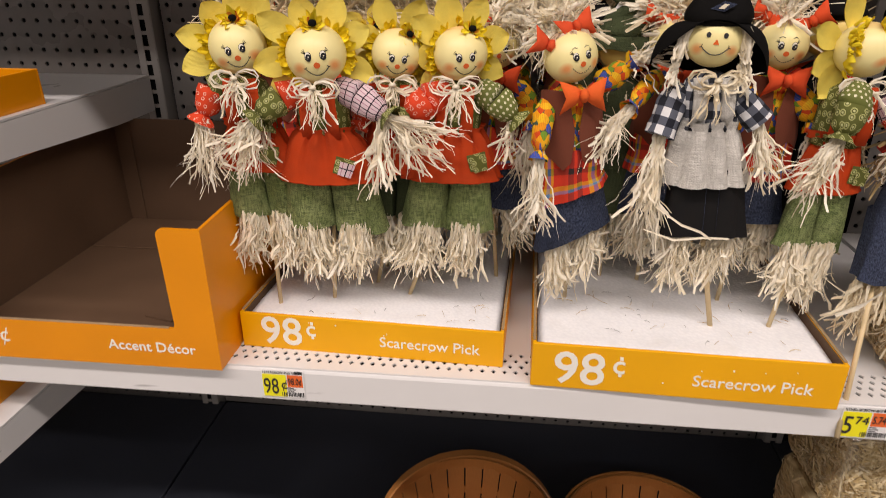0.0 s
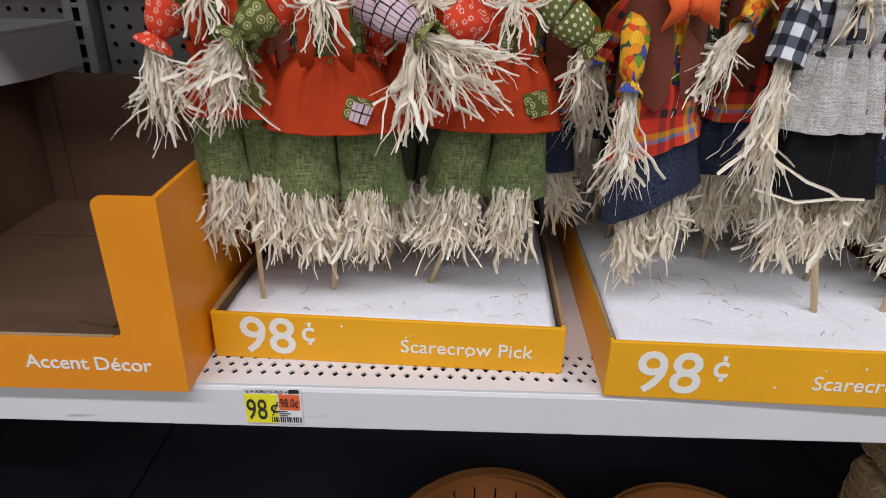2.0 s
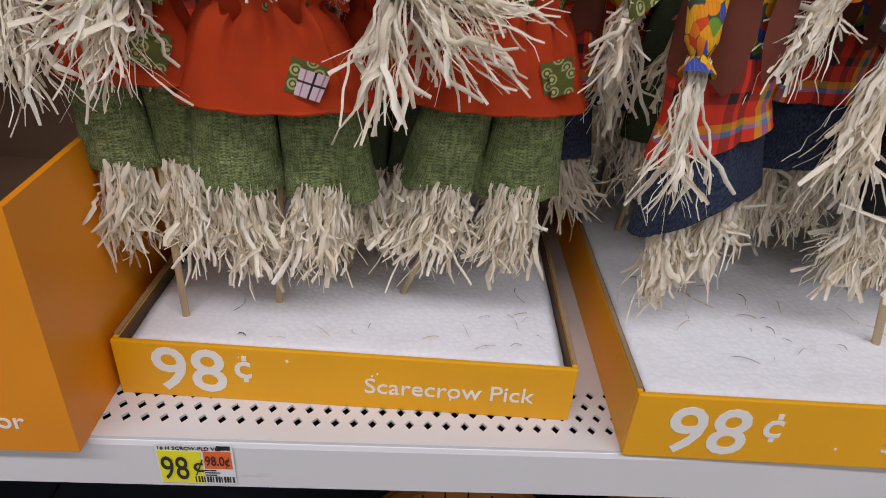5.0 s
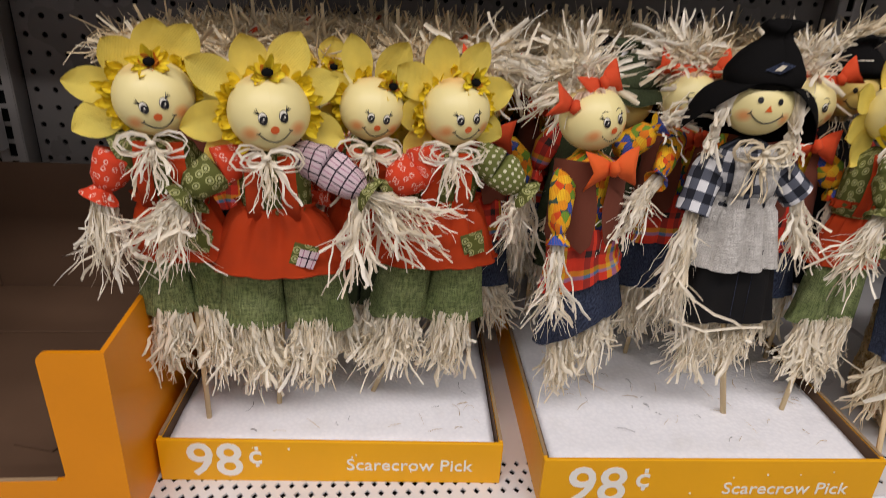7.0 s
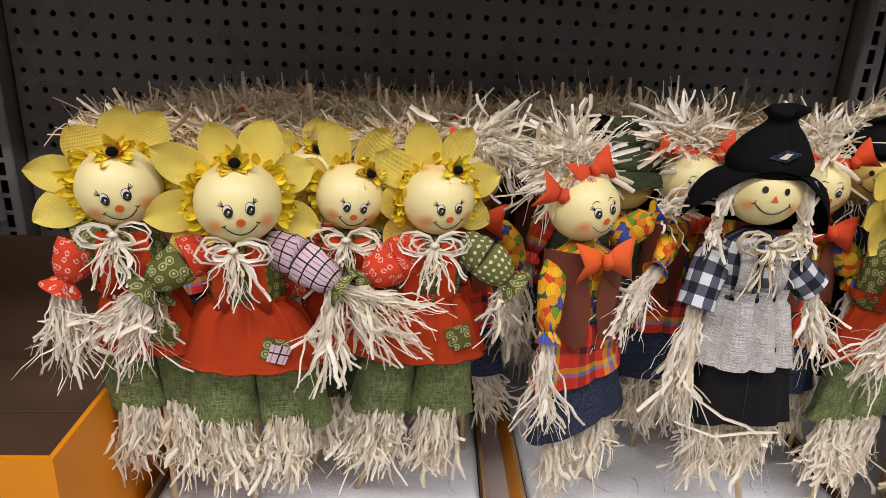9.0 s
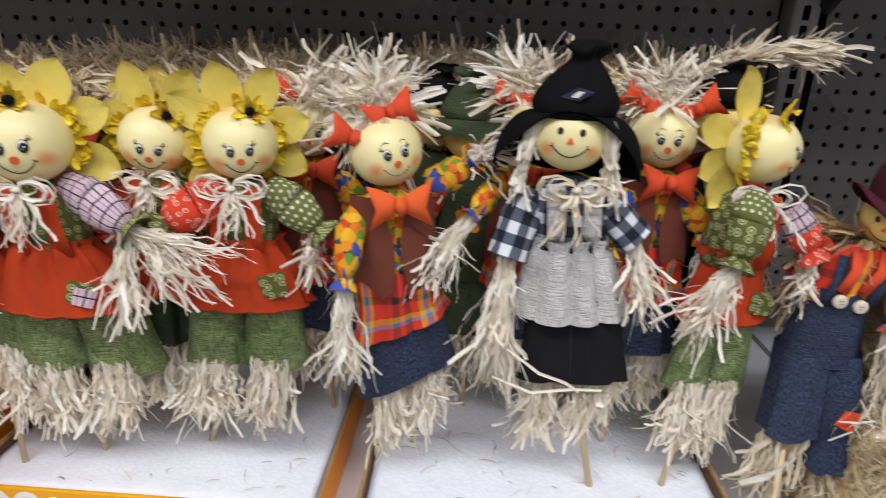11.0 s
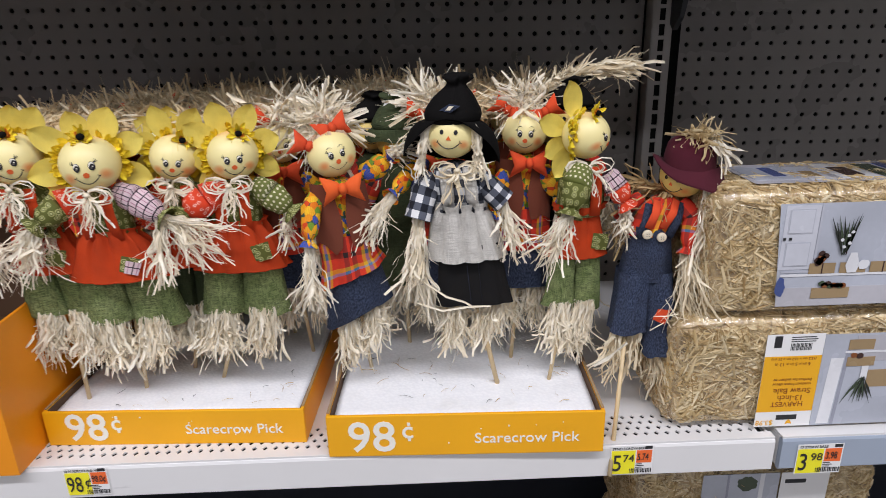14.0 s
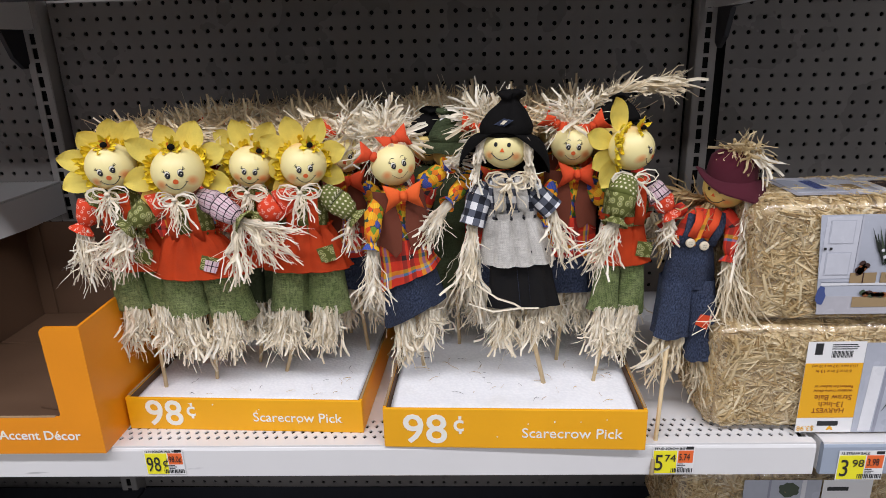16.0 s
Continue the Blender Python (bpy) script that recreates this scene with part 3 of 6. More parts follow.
def petal(B, at, way, normal, L, W, mat, cup=0.15):
    """A gauze petal with a rounded point, cupped along its length."""
    at, way, normal = V(at), V(way).normalized(), V(normal).normalized()
    side = way.cross(normal).normalized()
    m, n = 13, 7
    vs, uvs, fs = [], [], []
    for face in (0, 1):
        for i in range(m):
            t = i / (m - 1)
            w = W * 0.5 * max(0.03, 1.22 * (0.10 + t) ** 0.60 * max(0.0, 1 - t ** 2.3) ** 0.85)
            for j in range(n):
                s = -1 + 2 * j / (n - 1)
                p = at + way * (L * t) + side * (w * s) + normal * (cup * L * (t * t * 0.8 - 0.30 * (1 - s * s) - 0.22 * (1 - abs(s)) ** 2) - 0.0006 * face)
                vs.append(p)
                uvs.append((w * s, L * t))
    for face in (0, 1):
        for i in range(m - 1):
            for j in range(n - 1):
                a = face * m * n + i * n + j
                q = (a, a + 1, a + n + 1, a + n)
                fs.append(q if face else q[::-1])
    B.add(vs, fs, mat, uvs)


def rod(B, a, b, r=0.0026):
    sweep(B, [a, V(a).lerp(V(b), 0.5), b], [r, r, r * 0.97], "stick", 10)


def lettering(text, size, m, mat, parent, name="lettering", deep=0.0002, align="LEFT", tall=1.0, bold=0.0):
    """Words in the built-in font, as a mesh under their thing."""
    cu = bpy.data.curves.new(name, "FONT")
    cu.body, cu.size, cu.extrude, cu.align_x, cu.resolution_u = text, size, deep, align, 3
    cu.offset = bold * size
    tmp = bpy.data.objects.new("tmp", cu)
    me = bpy.data.meshes.new_from_object(tmp)
    bpy.data.objects.remove(tmp)
    me.materials.clear()
    me.materials.append(M[mat])
    me.transform(Matrix.Diagonal((1, tall, 1, 1)))
    ob = new(name, me)
    ob.parent = parent
    ob.matrix_parent_inverse = parent.matrix_world.inverted()
    ob.matrix_basis = m
    return ob


def facing(x, y, z, rz=0.0, flip=0.0):
    """Pose of something flat that faces the aisle."""
    return Matrix.Translation((x, y, z)) @ Matrix.Rotation(radians(rz), 4, "Z") @ Matrix.Rotation(radians(90), 4, "X") @ Matrix.Rotation(radians(flip), 4, "Z")

# ---- the shop around: floor, ceiling and far walls ----
def room_box(name, lo, hi, mat):
    B = Build()
    box(B, lo, hi, mat)
    return tagged(B.make(name), kind="structure")


room_box("floor", (-4, -6, -0.1), (5, 0.7, 0), "floor")
room_box("ceiling", (-4, -6, 4.2), (5, 0.7, 4.3), "wall")
room_box("wall_south", (-4, -6.1, 0), (5, -6, 4.2), "wall")
room_box("wall_west", (-4.1, -6, 0), (-4, 0.7, 4.2), "wall")
room_box("wall_east", (5, -6, 0), (5.1, 0.7, 4.2), "wall")
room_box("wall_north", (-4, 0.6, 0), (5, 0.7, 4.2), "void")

PITCH = 0.0254


def punched(name, x0, z0, nx, nz, y, radius, mat, deep=0.004):
    """An upright steel sheet with a grid of round holes cut through it."""
    vs, fs = [], []
    ring = [(math.cos(a), math.sin(a)) for a in [math.pi * k / 4 for k in range(8)]]
    edge = [(1, 0), (1, 1), (0, 1), (-1, 1), (-1, 0), (-1, -1), (0, -1), (1, -1)]
    h = PITCH / 2
    for i in range(nx):
        for j in range(nz):
            cx = x0 + i * PITCH
            cz = z0 + j * PITCH - 0.0085 * (cx - 0.3)
            k = len(vs)
            vs += [(cx + a * h, y, cz + b * h) for a, b in edge]
            vs += [(cx + a * radius, y, cz + b * radius) for a, b in ring]
            vs += [(cx + a * radius, y + deep, cz + b * radius) for a, b in ring]
            for q in range(8):
                r = (q + 1) % 8
                fs.append((k + q, k + 8 + q, k + 8 + r, k + r))
                fs.append((k + 8 + q, k + 16 + q, k + 16 + r, k + 8 + r))
    B = Build()
    B.add(vs, fs, mat, None, False)
    return tagged(B.make(name), kind="structure")


Y_BACK = 0.545
LEFT_POST, RIGHT_POST = -0.082, 1.134
punched("wall_pegboard_1", -0.145 - 34 * PITCH, 0.953 - 33 * PITCH, 36, 56, Y_BACK, 0.0041, "peg")
punched("wall_pegboard_2", -0.046, 1.136 - 40 * PITCH, 46, 56, Y_BACK, 0.0041, "peg")
punched("wall_pegboard_3", 1.190, 1.113 - 39 * PITCH, 46, 56, Y_BACK, 0.0041, "peg")
# added black sheet, the darkness seen through the peg holes
room_box("wall_hole_shade", (-1.1, Y_BACK + 0.012, 0.1), (2.4, Y_BACK + 0.03, 1.9), "void")


def upright(x):
    """A slotted steel post that carries the shelf brackets."""
    T = thing("slotted_upright", (x, Y_BACK, 0.1), "grey steel slotted upright post between pegboard panels", "shelf post", "uprights")
    y0, y1, w, z0, z1 = Y_BACK - 0.026, Y_BACK + 0.008, 0.017, 0.1, 1.7
    B = Build()
    for s in (-1, 1):
        box(B, (x + s * w - 0.0012, y0, z0), (x + s * w + 0.0012, y1, z1), "upright", 0.0008)
        box(B, (x + s * 0.0108 - 0.0058, y0 - 0.001, z0), (x + s * 0.0108 + 0.0058, y0 + 0.001, z1), "upright", 0.0005)
    k = 0
    z = z0
    while z < z1 - PITCH:
        box(B, (x - 0.0052, y0 - 0.0008, z), (x + 0.0052, y0 + 0.0008, z + 0.0065), "upright")
        z += PITCH
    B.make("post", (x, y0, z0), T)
    # added black strip that makes the slots read as unlit
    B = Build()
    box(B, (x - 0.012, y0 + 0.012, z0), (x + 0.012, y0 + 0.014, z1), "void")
    B.make("slot_shade_sheet", (x, y0, z0), T)


upright(LEFT_POST)
upright(RIGHT_POST)


def perforated_deck(B, x0, x1, y0, rows, z, mat):
    """Rows of diamond holes cut in the front of a shelf, staggered row by row."""
    p, h = 0.0128, 0.0115
    vs, fs = [], []
    n = int((x1 - x0) / p)
    for j in range(rows):
        off = p * 0.5 * (j % 2)
        for i in range(n):
            cx, cy = x0 + (i + 0.5) * p + off, y0 + (j + 0.5) * h
            k = len(vs)
            a, b, d, e = p / 2, h / 2, 0.0034, 0.0042
            vs += [(cx - a, cy - b, z), (cx + a, cy - b, z), (cx + a, cy + b, z), (cx - a, cy + b, z)]
            vs += [(cx, cy - e, z), (cx + d, cy, z), (cx, cy + e, z), (cx - d, cy, z)]
            vs += [(cx, cy - e, z - 0.002), (cx + d, cy, z - 0.002), (cx, cy + e, z - 0.002), (cx - d, cy, z - 0.002)]
            for q in range(4):
                r = (q + 1) % 4
                fs += [(k + q, k + r, k + 4 + q), (k + r, k + 4 + r, k + 4 + q), (k + 4 + q, k + 4 + r, k + 8 + r, k + 8 + q)]
    B.add(vs, fs, mat, None, False)
    return y0 + rows * h


def store_shelf(name, x0, x1, z, label, rail, depth=0.5, y_front=0.0, holes=4, lip=0.044):
    T = thing(name, ((x0 + x1) / 2, depth / 2, z), label, "shelf", "gondola shelves")
    B = Build()
    at = y_front + 0.014
    if holes:
        end = perforated_deck(B, x0, x1 - 0.006, at, holes, z, "metal")
        box(B, (x0, y_front + 0.002, z - 0.003), (x1, at, z), "metal")
        box(B, (x0, end, z - 0.003), (x1, depth, z), "metal")
    else:
        box(B, (x0, y_front + 0.002, z - 0.003), (x1, depth, z), "metal")
    B.make("deck_plate", (x0, y_front, z), T)
    B = Build()
    prof = [(y_front + 0.004, z - 0.001), (y_front + 0.0015, z - 0.003), (y_front, z - 0.006), (y_front, z - lip), (y_front + 0.002, z - lip - 0.002), (y_front + 0.008, z - lip - 0.002), (y_front + 0.008, z - 0.004)]
    slab(B, prof, "x", x0, x1, rail)
    B.make("price_rail", (x0, y_front, z - lip), T)
    # added black sheet: stands in for the shade below the deck and its holes
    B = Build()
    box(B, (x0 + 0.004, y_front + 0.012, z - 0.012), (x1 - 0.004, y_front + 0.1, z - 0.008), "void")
    B.make("underside_shade_sheet", (x0, y_front, z - 0.01), T)
    for x in (x0, x1 - 0.003):
        B = Build()
        slab(B, [(y_front + 0.009, z - lip), (y_front + 0.009, z - 0.004), (depth, z - 0.004), (depth, z - 0.062), (depth - 0.12, z - 0.062)], "x", x, x + 0.003, "metal")
        B.make("side_flange", (x, y_front, z), T)
    return T


store_shelf("main_shelf", LEFT_POST + 0.004, 1.128, 0.6, "white enamelled metal store shelf with perforated front edge", "metal", holes=4)
store_shelf("neighbour_shelf", 1.137, 2.35, 0.6, "metal store shelf with blue-grey price rail", "metal_blue", holes=0)
store_shelf("higher_side_shelf", -1.3, LEFT_POST + 0.006, 0.847, "white metal side shelf carrying an orange carton", "metal", holes=0)
store_shelf("lower_side_shelf", -1.3, LEFT_POST + 0.016, 0.488, "scuffed white metal lower side shelf", "metal", holes=0, y_front=-0.04)
store_shelf("upper_shelf", LEFT_POST + 0.004, 1.128, 1.185, "dark underside of the metal shelf above", "bracket", depth=0.53, y_front=0.085, holes=0)
store_shelf("upper_side_shelf", -1.3, LEFT_POST - 0.004, 1.185, "dark underside of the metal shelf above", "bracket", depth=0.53, y_front=0.085, holes=0)
# out of view; its front is pulled forward to shade the right panel
store_shelf("upper_neighbour_shelf", 1.14, 2.35, 1.185, "dark underside of the metal shelf above", "bracket", depth=0.53, y_front=-0.09, holes=0)


def shelf_bracket(x, z, reach=0.3):
    B = Build()
    slab(B, [(0.51, z), (0.51, z - 0.115), (0.495, z - 0.125), (0.47, z - 0.105), (0.45, z - 0.06), (0.51 - reach, z - 0.03), (0.51 - reach, z)], "x", x - 0.004, x + 0.004, "bracket")
    ob = B.make("shelf_bracket", (x, 0.5, z))
    tagged(ob, "black steel bracket hooked into a slotted upright", "bracket", "shelf brackets")


shelf_bracket(LEFT_POST - 0.012, 1.18)
shelf_bracket(RIGHT_POST + 0.014, 1.18)

# base deck under the shelf, in sections with a seam between them
for i, (x0, x1) in enumerate(((-1.2, LEFT_POST + 0.03), (LEFT_POST + 0.033, 1.13), (1.133, 2.3))):
    B = Build()
    box(B, (x0, -0.06, 0.02), (x1, 0.53, 0.12), "deck", 0.003)
    tagged(B.make("base_deck", (x0, 0, 0.02)), "dark charcoal base deck of the shelving", "base deck", "base decks", "structure")


# ---- open cardboard trays ----
def tray(name, a, b, depth, z, high, label, mat, mark, words):
    """Shelf-ready tray: corners a, b of its front bottom edge."""
    a, b = V((*a, z)), V((*b, z))
    T = thing(name, a, label, "display tray", "scarecrow trays")
    along = (b - a)
    w = along.length
    ang = math.degrees(math.atan2(along.y, along.x))
    m = Matrix.Translation(a) @ Matrix.Rotation(radians(ang), 4, "Z")
    th = 0.004

    def panel(pname, lo, hi, face, bev=0.001, under=None):
        B = Build()
        box(B, lo, hi, face, bev, m)
        ob = B.make(pname, a, under or T)
        bpy.context.view_layer.update()
        return ob

    front = panel("front_panel", (0, 0, 0), (w, th, high), mat)
    for x in (0.0, w - th):
        wing = panel("side_panel", (x, th, 0), (x + th, depth, high), mat)
        inner = x + th if x == 0 else x - 0.0012
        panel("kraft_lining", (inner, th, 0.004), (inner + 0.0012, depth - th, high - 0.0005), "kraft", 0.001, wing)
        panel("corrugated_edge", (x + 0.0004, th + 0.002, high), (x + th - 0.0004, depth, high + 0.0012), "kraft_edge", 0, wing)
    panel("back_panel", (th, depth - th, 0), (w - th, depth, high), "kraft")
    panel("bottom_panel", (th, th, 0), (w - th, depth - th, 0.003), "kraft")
    for k in range(5):
        q = random.Random(k + int(w * 1000))
        cx, cz, s = q.uniform(0.08, w - 0.02), q.uniform(0.012, high - 0.006), q.uniform(0.0006, 0.0014)
        B = Build()
        slab(B, [(cx + s * math.cos(i * 1.05) * q.uniform(0.6, 1.2), cz + s * math.sin(i * 1.05)) for i in range(6)], "y", -0.0004, 0.0002, "print_white")
        B.v = [tuple(m @ V(p)) for p in B.v]
        B.make("chipped_spot", a, front)
    for x, zz, size, s in words:
        if s == "¢":
            # a round c with short strokes above and below
            B = Build()
            for lo, hi in ((size * 0.50, size * 0.64), (-size * 0.13, size * 0.01)):
                slab(B, [(x + size * 0.22, zz + lo), (x + size * 0.33, zz + lo), (x + size * 0.33, zz + hi), (x + size * 0.22, zz + hi)], "y", -0.0005, -0.0001, mark)
            B.v = [tuple(m @ V(p)) for p in B.v]
            B.make("cent_stroke", a, front)
            s = "c"
        lettering(s, size, m @ facing(x, -0.0003, zz), mark, front, bold=0.012 if size > 0.022 else 0.004)
    return T, m, w


T1, m1, w1 = tray("front_tray", (0.250, 0.042), (0.566, 0.028), 0.40, 0.6, 0.047, "orange cardboard tray of scarecrow picks on the shelf", "card", "print_white",
                  [(0.0245, 0.0075, 0.0525, "98"), (0.0810, 0.0215, 0.0300, "¢"), (0.1705, 0.0148, 0.0190, "Scarecrow Pick")])
T2, m2, w2 = tray("front_tray", (0.597, -0.002), (0.917, -0.012), 0.44, 0.6, 0.055, "wider orange cardboard tray of scarecrow picks overhanging the shelf edge", "card", "print_white",
                  [(0.023, 0.0075, 0.0570, "98"), (0.0860, 0.0245, 0.0325, "¢"), (0.170, 0.0160, 0.0195, "Scarecrow Pick")])


def foam_block(m, w, depth, top, label):
    B = Build()
    nx, ny = 40, 40
    vs, fs, r = [], [], random.Random(3)
    for j in range(ny + 1):
        for i in range(nx + 1):
            x, y = 0.0065 + (w - 0.013) * i / nx, 0.008 + (depth - 0.018) * j / ny
            lump = 0.0012 * noise.noise(V((x * 30, y * 30, 2.0))) + 0.0005 * noise.noise(V((x * 160, y * 160, 5.0)))
            rim = min(i, j, nx - i, ny - j)
            vs.append(m @ V((x, y, top + lump - (0.002 if rim == 0 else 0))))
    k = nx + 1
    fs = [(j * k + i, j * k + i + 1, (j + 1) * k + i + 1, (j + 1) * k + i) for j in range(ny) for i in range(nx)]
    loop = list(range(k)) + [j * k + nx for j in range(1, ny + 1)] + [ny * k + i for i in range(nx - 1, -1, -1)] + [j * k for j in range(ny - 1, 0, -1)]
    base = len(vs)
    low = [m @ V((*(m.inverted() @ V(vs[i])).xy, 0.0035)) for i in loop]
    vs += low
    n = len(loop)
    fs += [(loop[i], base + i, base + (i + 1) % n, loop[(i + 1) % n]) for i in range(n)]
    fs.append(tuple(base + i for i in range(n)))
    B.add(vs, fs, "foam")
    ob = B.make("foam_block", m.translation)
    return tagged(ob, label, "foam block", "foam blocks")


foam_block(m1, w1, 0.40, 0.040, "white polystyrene foam block filling the orange tray")
foam_block(m2, w2, 0.44, 0.046, "white polystyrene foam block with loose straw ends")


# ---- empty accent carton with a cut-away front ----
def accent_carton():
    z, x0, x1, y0, y1, high, low = 0.6, -0.118, 0.2455, -0.012, 0.43, 0.174, 0.052
    T = thing("accent_carton", (x0, y0, z), "empty deep-orange accent decor carton, brown inside, with cut-away front", "carton")
    th = 0.004

    def part(pname, make, label=""):
        B = Build()
        make(B)
        return B.make(pname, (x0, y0, z), T, label)

    def rounded(cx, cz, r, a0, a1, n=5):
        return [(cx + r * math.cos(radians(a0 + (a1 - a0) * k / n)), cz + r * math.sin(radians(a0 + (a1 - a0) * k / n))) for k in range(n + 1)]

    # the front: a low band with two tall corner posts
    left, right = x0 + 0.05, 0.190
    out = [(x0, z), (x1, z), (x1, z + high)] + rounded(right + 0.008 + 0.006, z + high - 0.008, 0.008, 90, 180) + rounded(right + 0.010 - 0.008, z + low + 0.006, 0.006, 0, -90)
    out += rounded(left - 0.002, z + low + 0.006, 0.006, 270, 180) + rounded(left - 0.016, z + high - 0.008, 0.008, 0, 90) + [(x0, z + high)]
    part("front_panel", lambda B: slab(B, out, "y", y0, y0 + th, "card_deep"))
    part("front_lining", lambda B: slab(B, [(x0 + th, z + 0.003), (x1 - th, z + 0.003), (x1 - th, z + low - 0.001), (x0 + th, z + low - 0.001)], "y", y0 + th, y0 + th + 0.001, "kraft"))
    part("raw_edge", lambda B: box(B, (left, y0 + 0.0004, z + low), (right, y0 + th - 0.0004, z + low + 0.001), "kraft_edge"))
    for x, inner in ((x0, x0 + th), (x1 - th, x1 - th - 0.001)):
        side = [(y0 + th, z), (y1, z), (y1, z + high + 0.012), (y0 + th, z + high)]
        part("side_panel", lambda B: slab(B, side, "x", x, x + th, "card_deep"))
        lin = [(y0 + th, z + 0.003), (y1 - th, z + 0.003), (y1 - th, z + high + 0.0115), (y0 + th, z + high - 0.0005)]
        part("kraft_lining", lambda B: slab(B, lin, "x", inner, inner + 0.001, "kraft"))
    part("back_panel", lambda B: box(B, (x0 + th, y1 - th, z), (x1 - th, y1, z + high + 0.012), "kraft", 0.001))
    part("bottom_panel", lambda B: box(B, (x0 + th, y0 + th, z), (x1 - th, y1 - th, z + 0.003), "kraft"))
    # folded bottom flaps and corner fold
    part("bottom_flap", lambda B: box(B, (x0 + 0.008, y0 + 0.01, z + 0.003), (x1 - 0.008, y0 + 0.20, z + 0.0055), "kraft", 0.001))
    part("bottom_flap", lambda B: box(B, (x0 + 0.008, y0 + 0.31, z + 0.003), (x1 - 0.008, y1 - 0.008, z + 0.0055), "kraft", 0.001))
    part("corner_flap", lambda B: box(B, (x0 + 0.006, y1 - 0.0085, z + 0.005), (x0 + 0.034, y1 - 0.0045, z + high + 0.008), "kraft", 0.001))
    part("tear_flap", lambda B: slab(B, [(0.10, 0.085), (0.14, 0.075), (0.18, 0.13), (0.155, 0.15)], "z", z + 0.006, z + 0.0085, "kraft"))
    lettering("Accent Décor", 0.0182, facing(0.113, y0 - 0.0003, z + 0.0215, 0, -1.0), "print_white", T, bold=0.012)
    lettering("98", 0.0535, facing(-0.086, y0 - 0.0003, z + 0.0095), "print_white", T, bold=0.022)
    lettering("¢", 0.029, facing(-0.021, y0 - 0.0003, z + 0.0225), "print_white", T)


accent_carton()


def side_carton(x0, x1, y0, y1, z, high, label):
    T = thing("side_carton", (x0, y0, z), label, "carton")
    for pname, lo, hi, mat in (("front_panel", (x0, y0, z), (x1, y0 + 0.004, z + high), "card_deep"), ("back_panel", (x0, y1 - 0.004, z), (x1, y1, z + high), "card_deep"),
                               ("side_panel", (x0, y0 + 0.004, z), (x0 + 0.004, y1 - 0.004, z + high), "card_deep"), ("side_panel", (x1 - 0.004, y0 + 0.004, z), (x1, y1 - 0.004, z + high), "card_deep"),
                               ("bottom_panel", (x0 + 0.004, y0 + 0.004, z), (x1 - 0.004, y1 - 0.004, z + 0.003), "kraft")):
        B = Build()
        box(B, lo, hi, mat, 0.001)
        B.make(pname, (x0, y0, z), T)
    return T


side_carton(-0.45, -0.088, 0.02, 0.245, 0.847, 0.048, "low orange cardboard carton on the higher side shelf")
side_carton(-0.46, -0.10, -0.03, 0.26, 0.488, 0.05, "orange cardboard carton on the lower side shelf")

# ---- scarecrow dolls: each is one mesh on a bamboo stick ----
GROUP = "scarecrow picks"


def sleeve(B, pts, mats, fat, r):
    """A stuffed sleeve in one or two cloths, gathered at the cuff."""
    pts = [V(p) for p in pts]
    fine = []
    for i in range(len(pts) - 1):
        for k in range(4):
            fine.append(pts[i].lerp(pts[i + 1], k / 4))
    fine.append(pts[-1])
    n = len(fine)
    rad = [fat * (0.58 + 0.44 * math.sin(math.pi * min(1.0, (i / (n - 1)) * 0.92 + 0.06)) ** 0.7) for i in range(n)]
    rad[-1] = fat * 0.42
    cut = n // 2
    if len(mats) == 1:
        sweep(B, fine, rad, mats[0], 16, 0.8, True, 0.12)
    else:
        sweep(B, fine[:cut + 1], rad[:cut + 1], mats[0], 16, 0.8, True, 0.12)
        sweep(B, fine[cut:], rad[cut:], mats[1], 16, 0.8, True, 0.12)
    # flared cuff beyond the gather
    d = (fine[-1] - fine[-3]).normalized()
    sweep(B, [fine[-1] - d * 0.001, fine[-1] + d * 0.005, fine[-1] + d * 0.0085], [fat * 0.40, fat * 0.72, fat * 0.98], mats[-1], 20, 0.85, False, 0.34)


def straw_fist(B, at, end, n, r, mat="raffia_white", spread=0.095, r0=0.006, w=0.0025):
    at, end = V(at), V(end)
    d = end - at
    tuft(B, at, d, int(n * 1.25), d.length * 0.92, spread, mat, r, r0, w, 0.010, 0.009, 0.7, 9)


def legs_straw(B, spots, length, r, mat="raffia_white", n=150, r0=0.016, spread=0.085):
    for p in spots:
        way = (r.gauss(0, 0.12), -0.06, -1)
        tuft(B, p, way, n, length * r.uniform(0.98, 1.12), spread, mat, r, r0, 0.0027, 0.0, 0.008, 0.7, 8)


def behind_nose(nose, rad, yaw, nod, lean, low=0.2884, out=0.9888):
    """Centre of a ball head whose painted nose lies at a given place."""
    return V(nose) - turn(yaw, nod, lean) @ V((0, -out * rad, -low * rad))


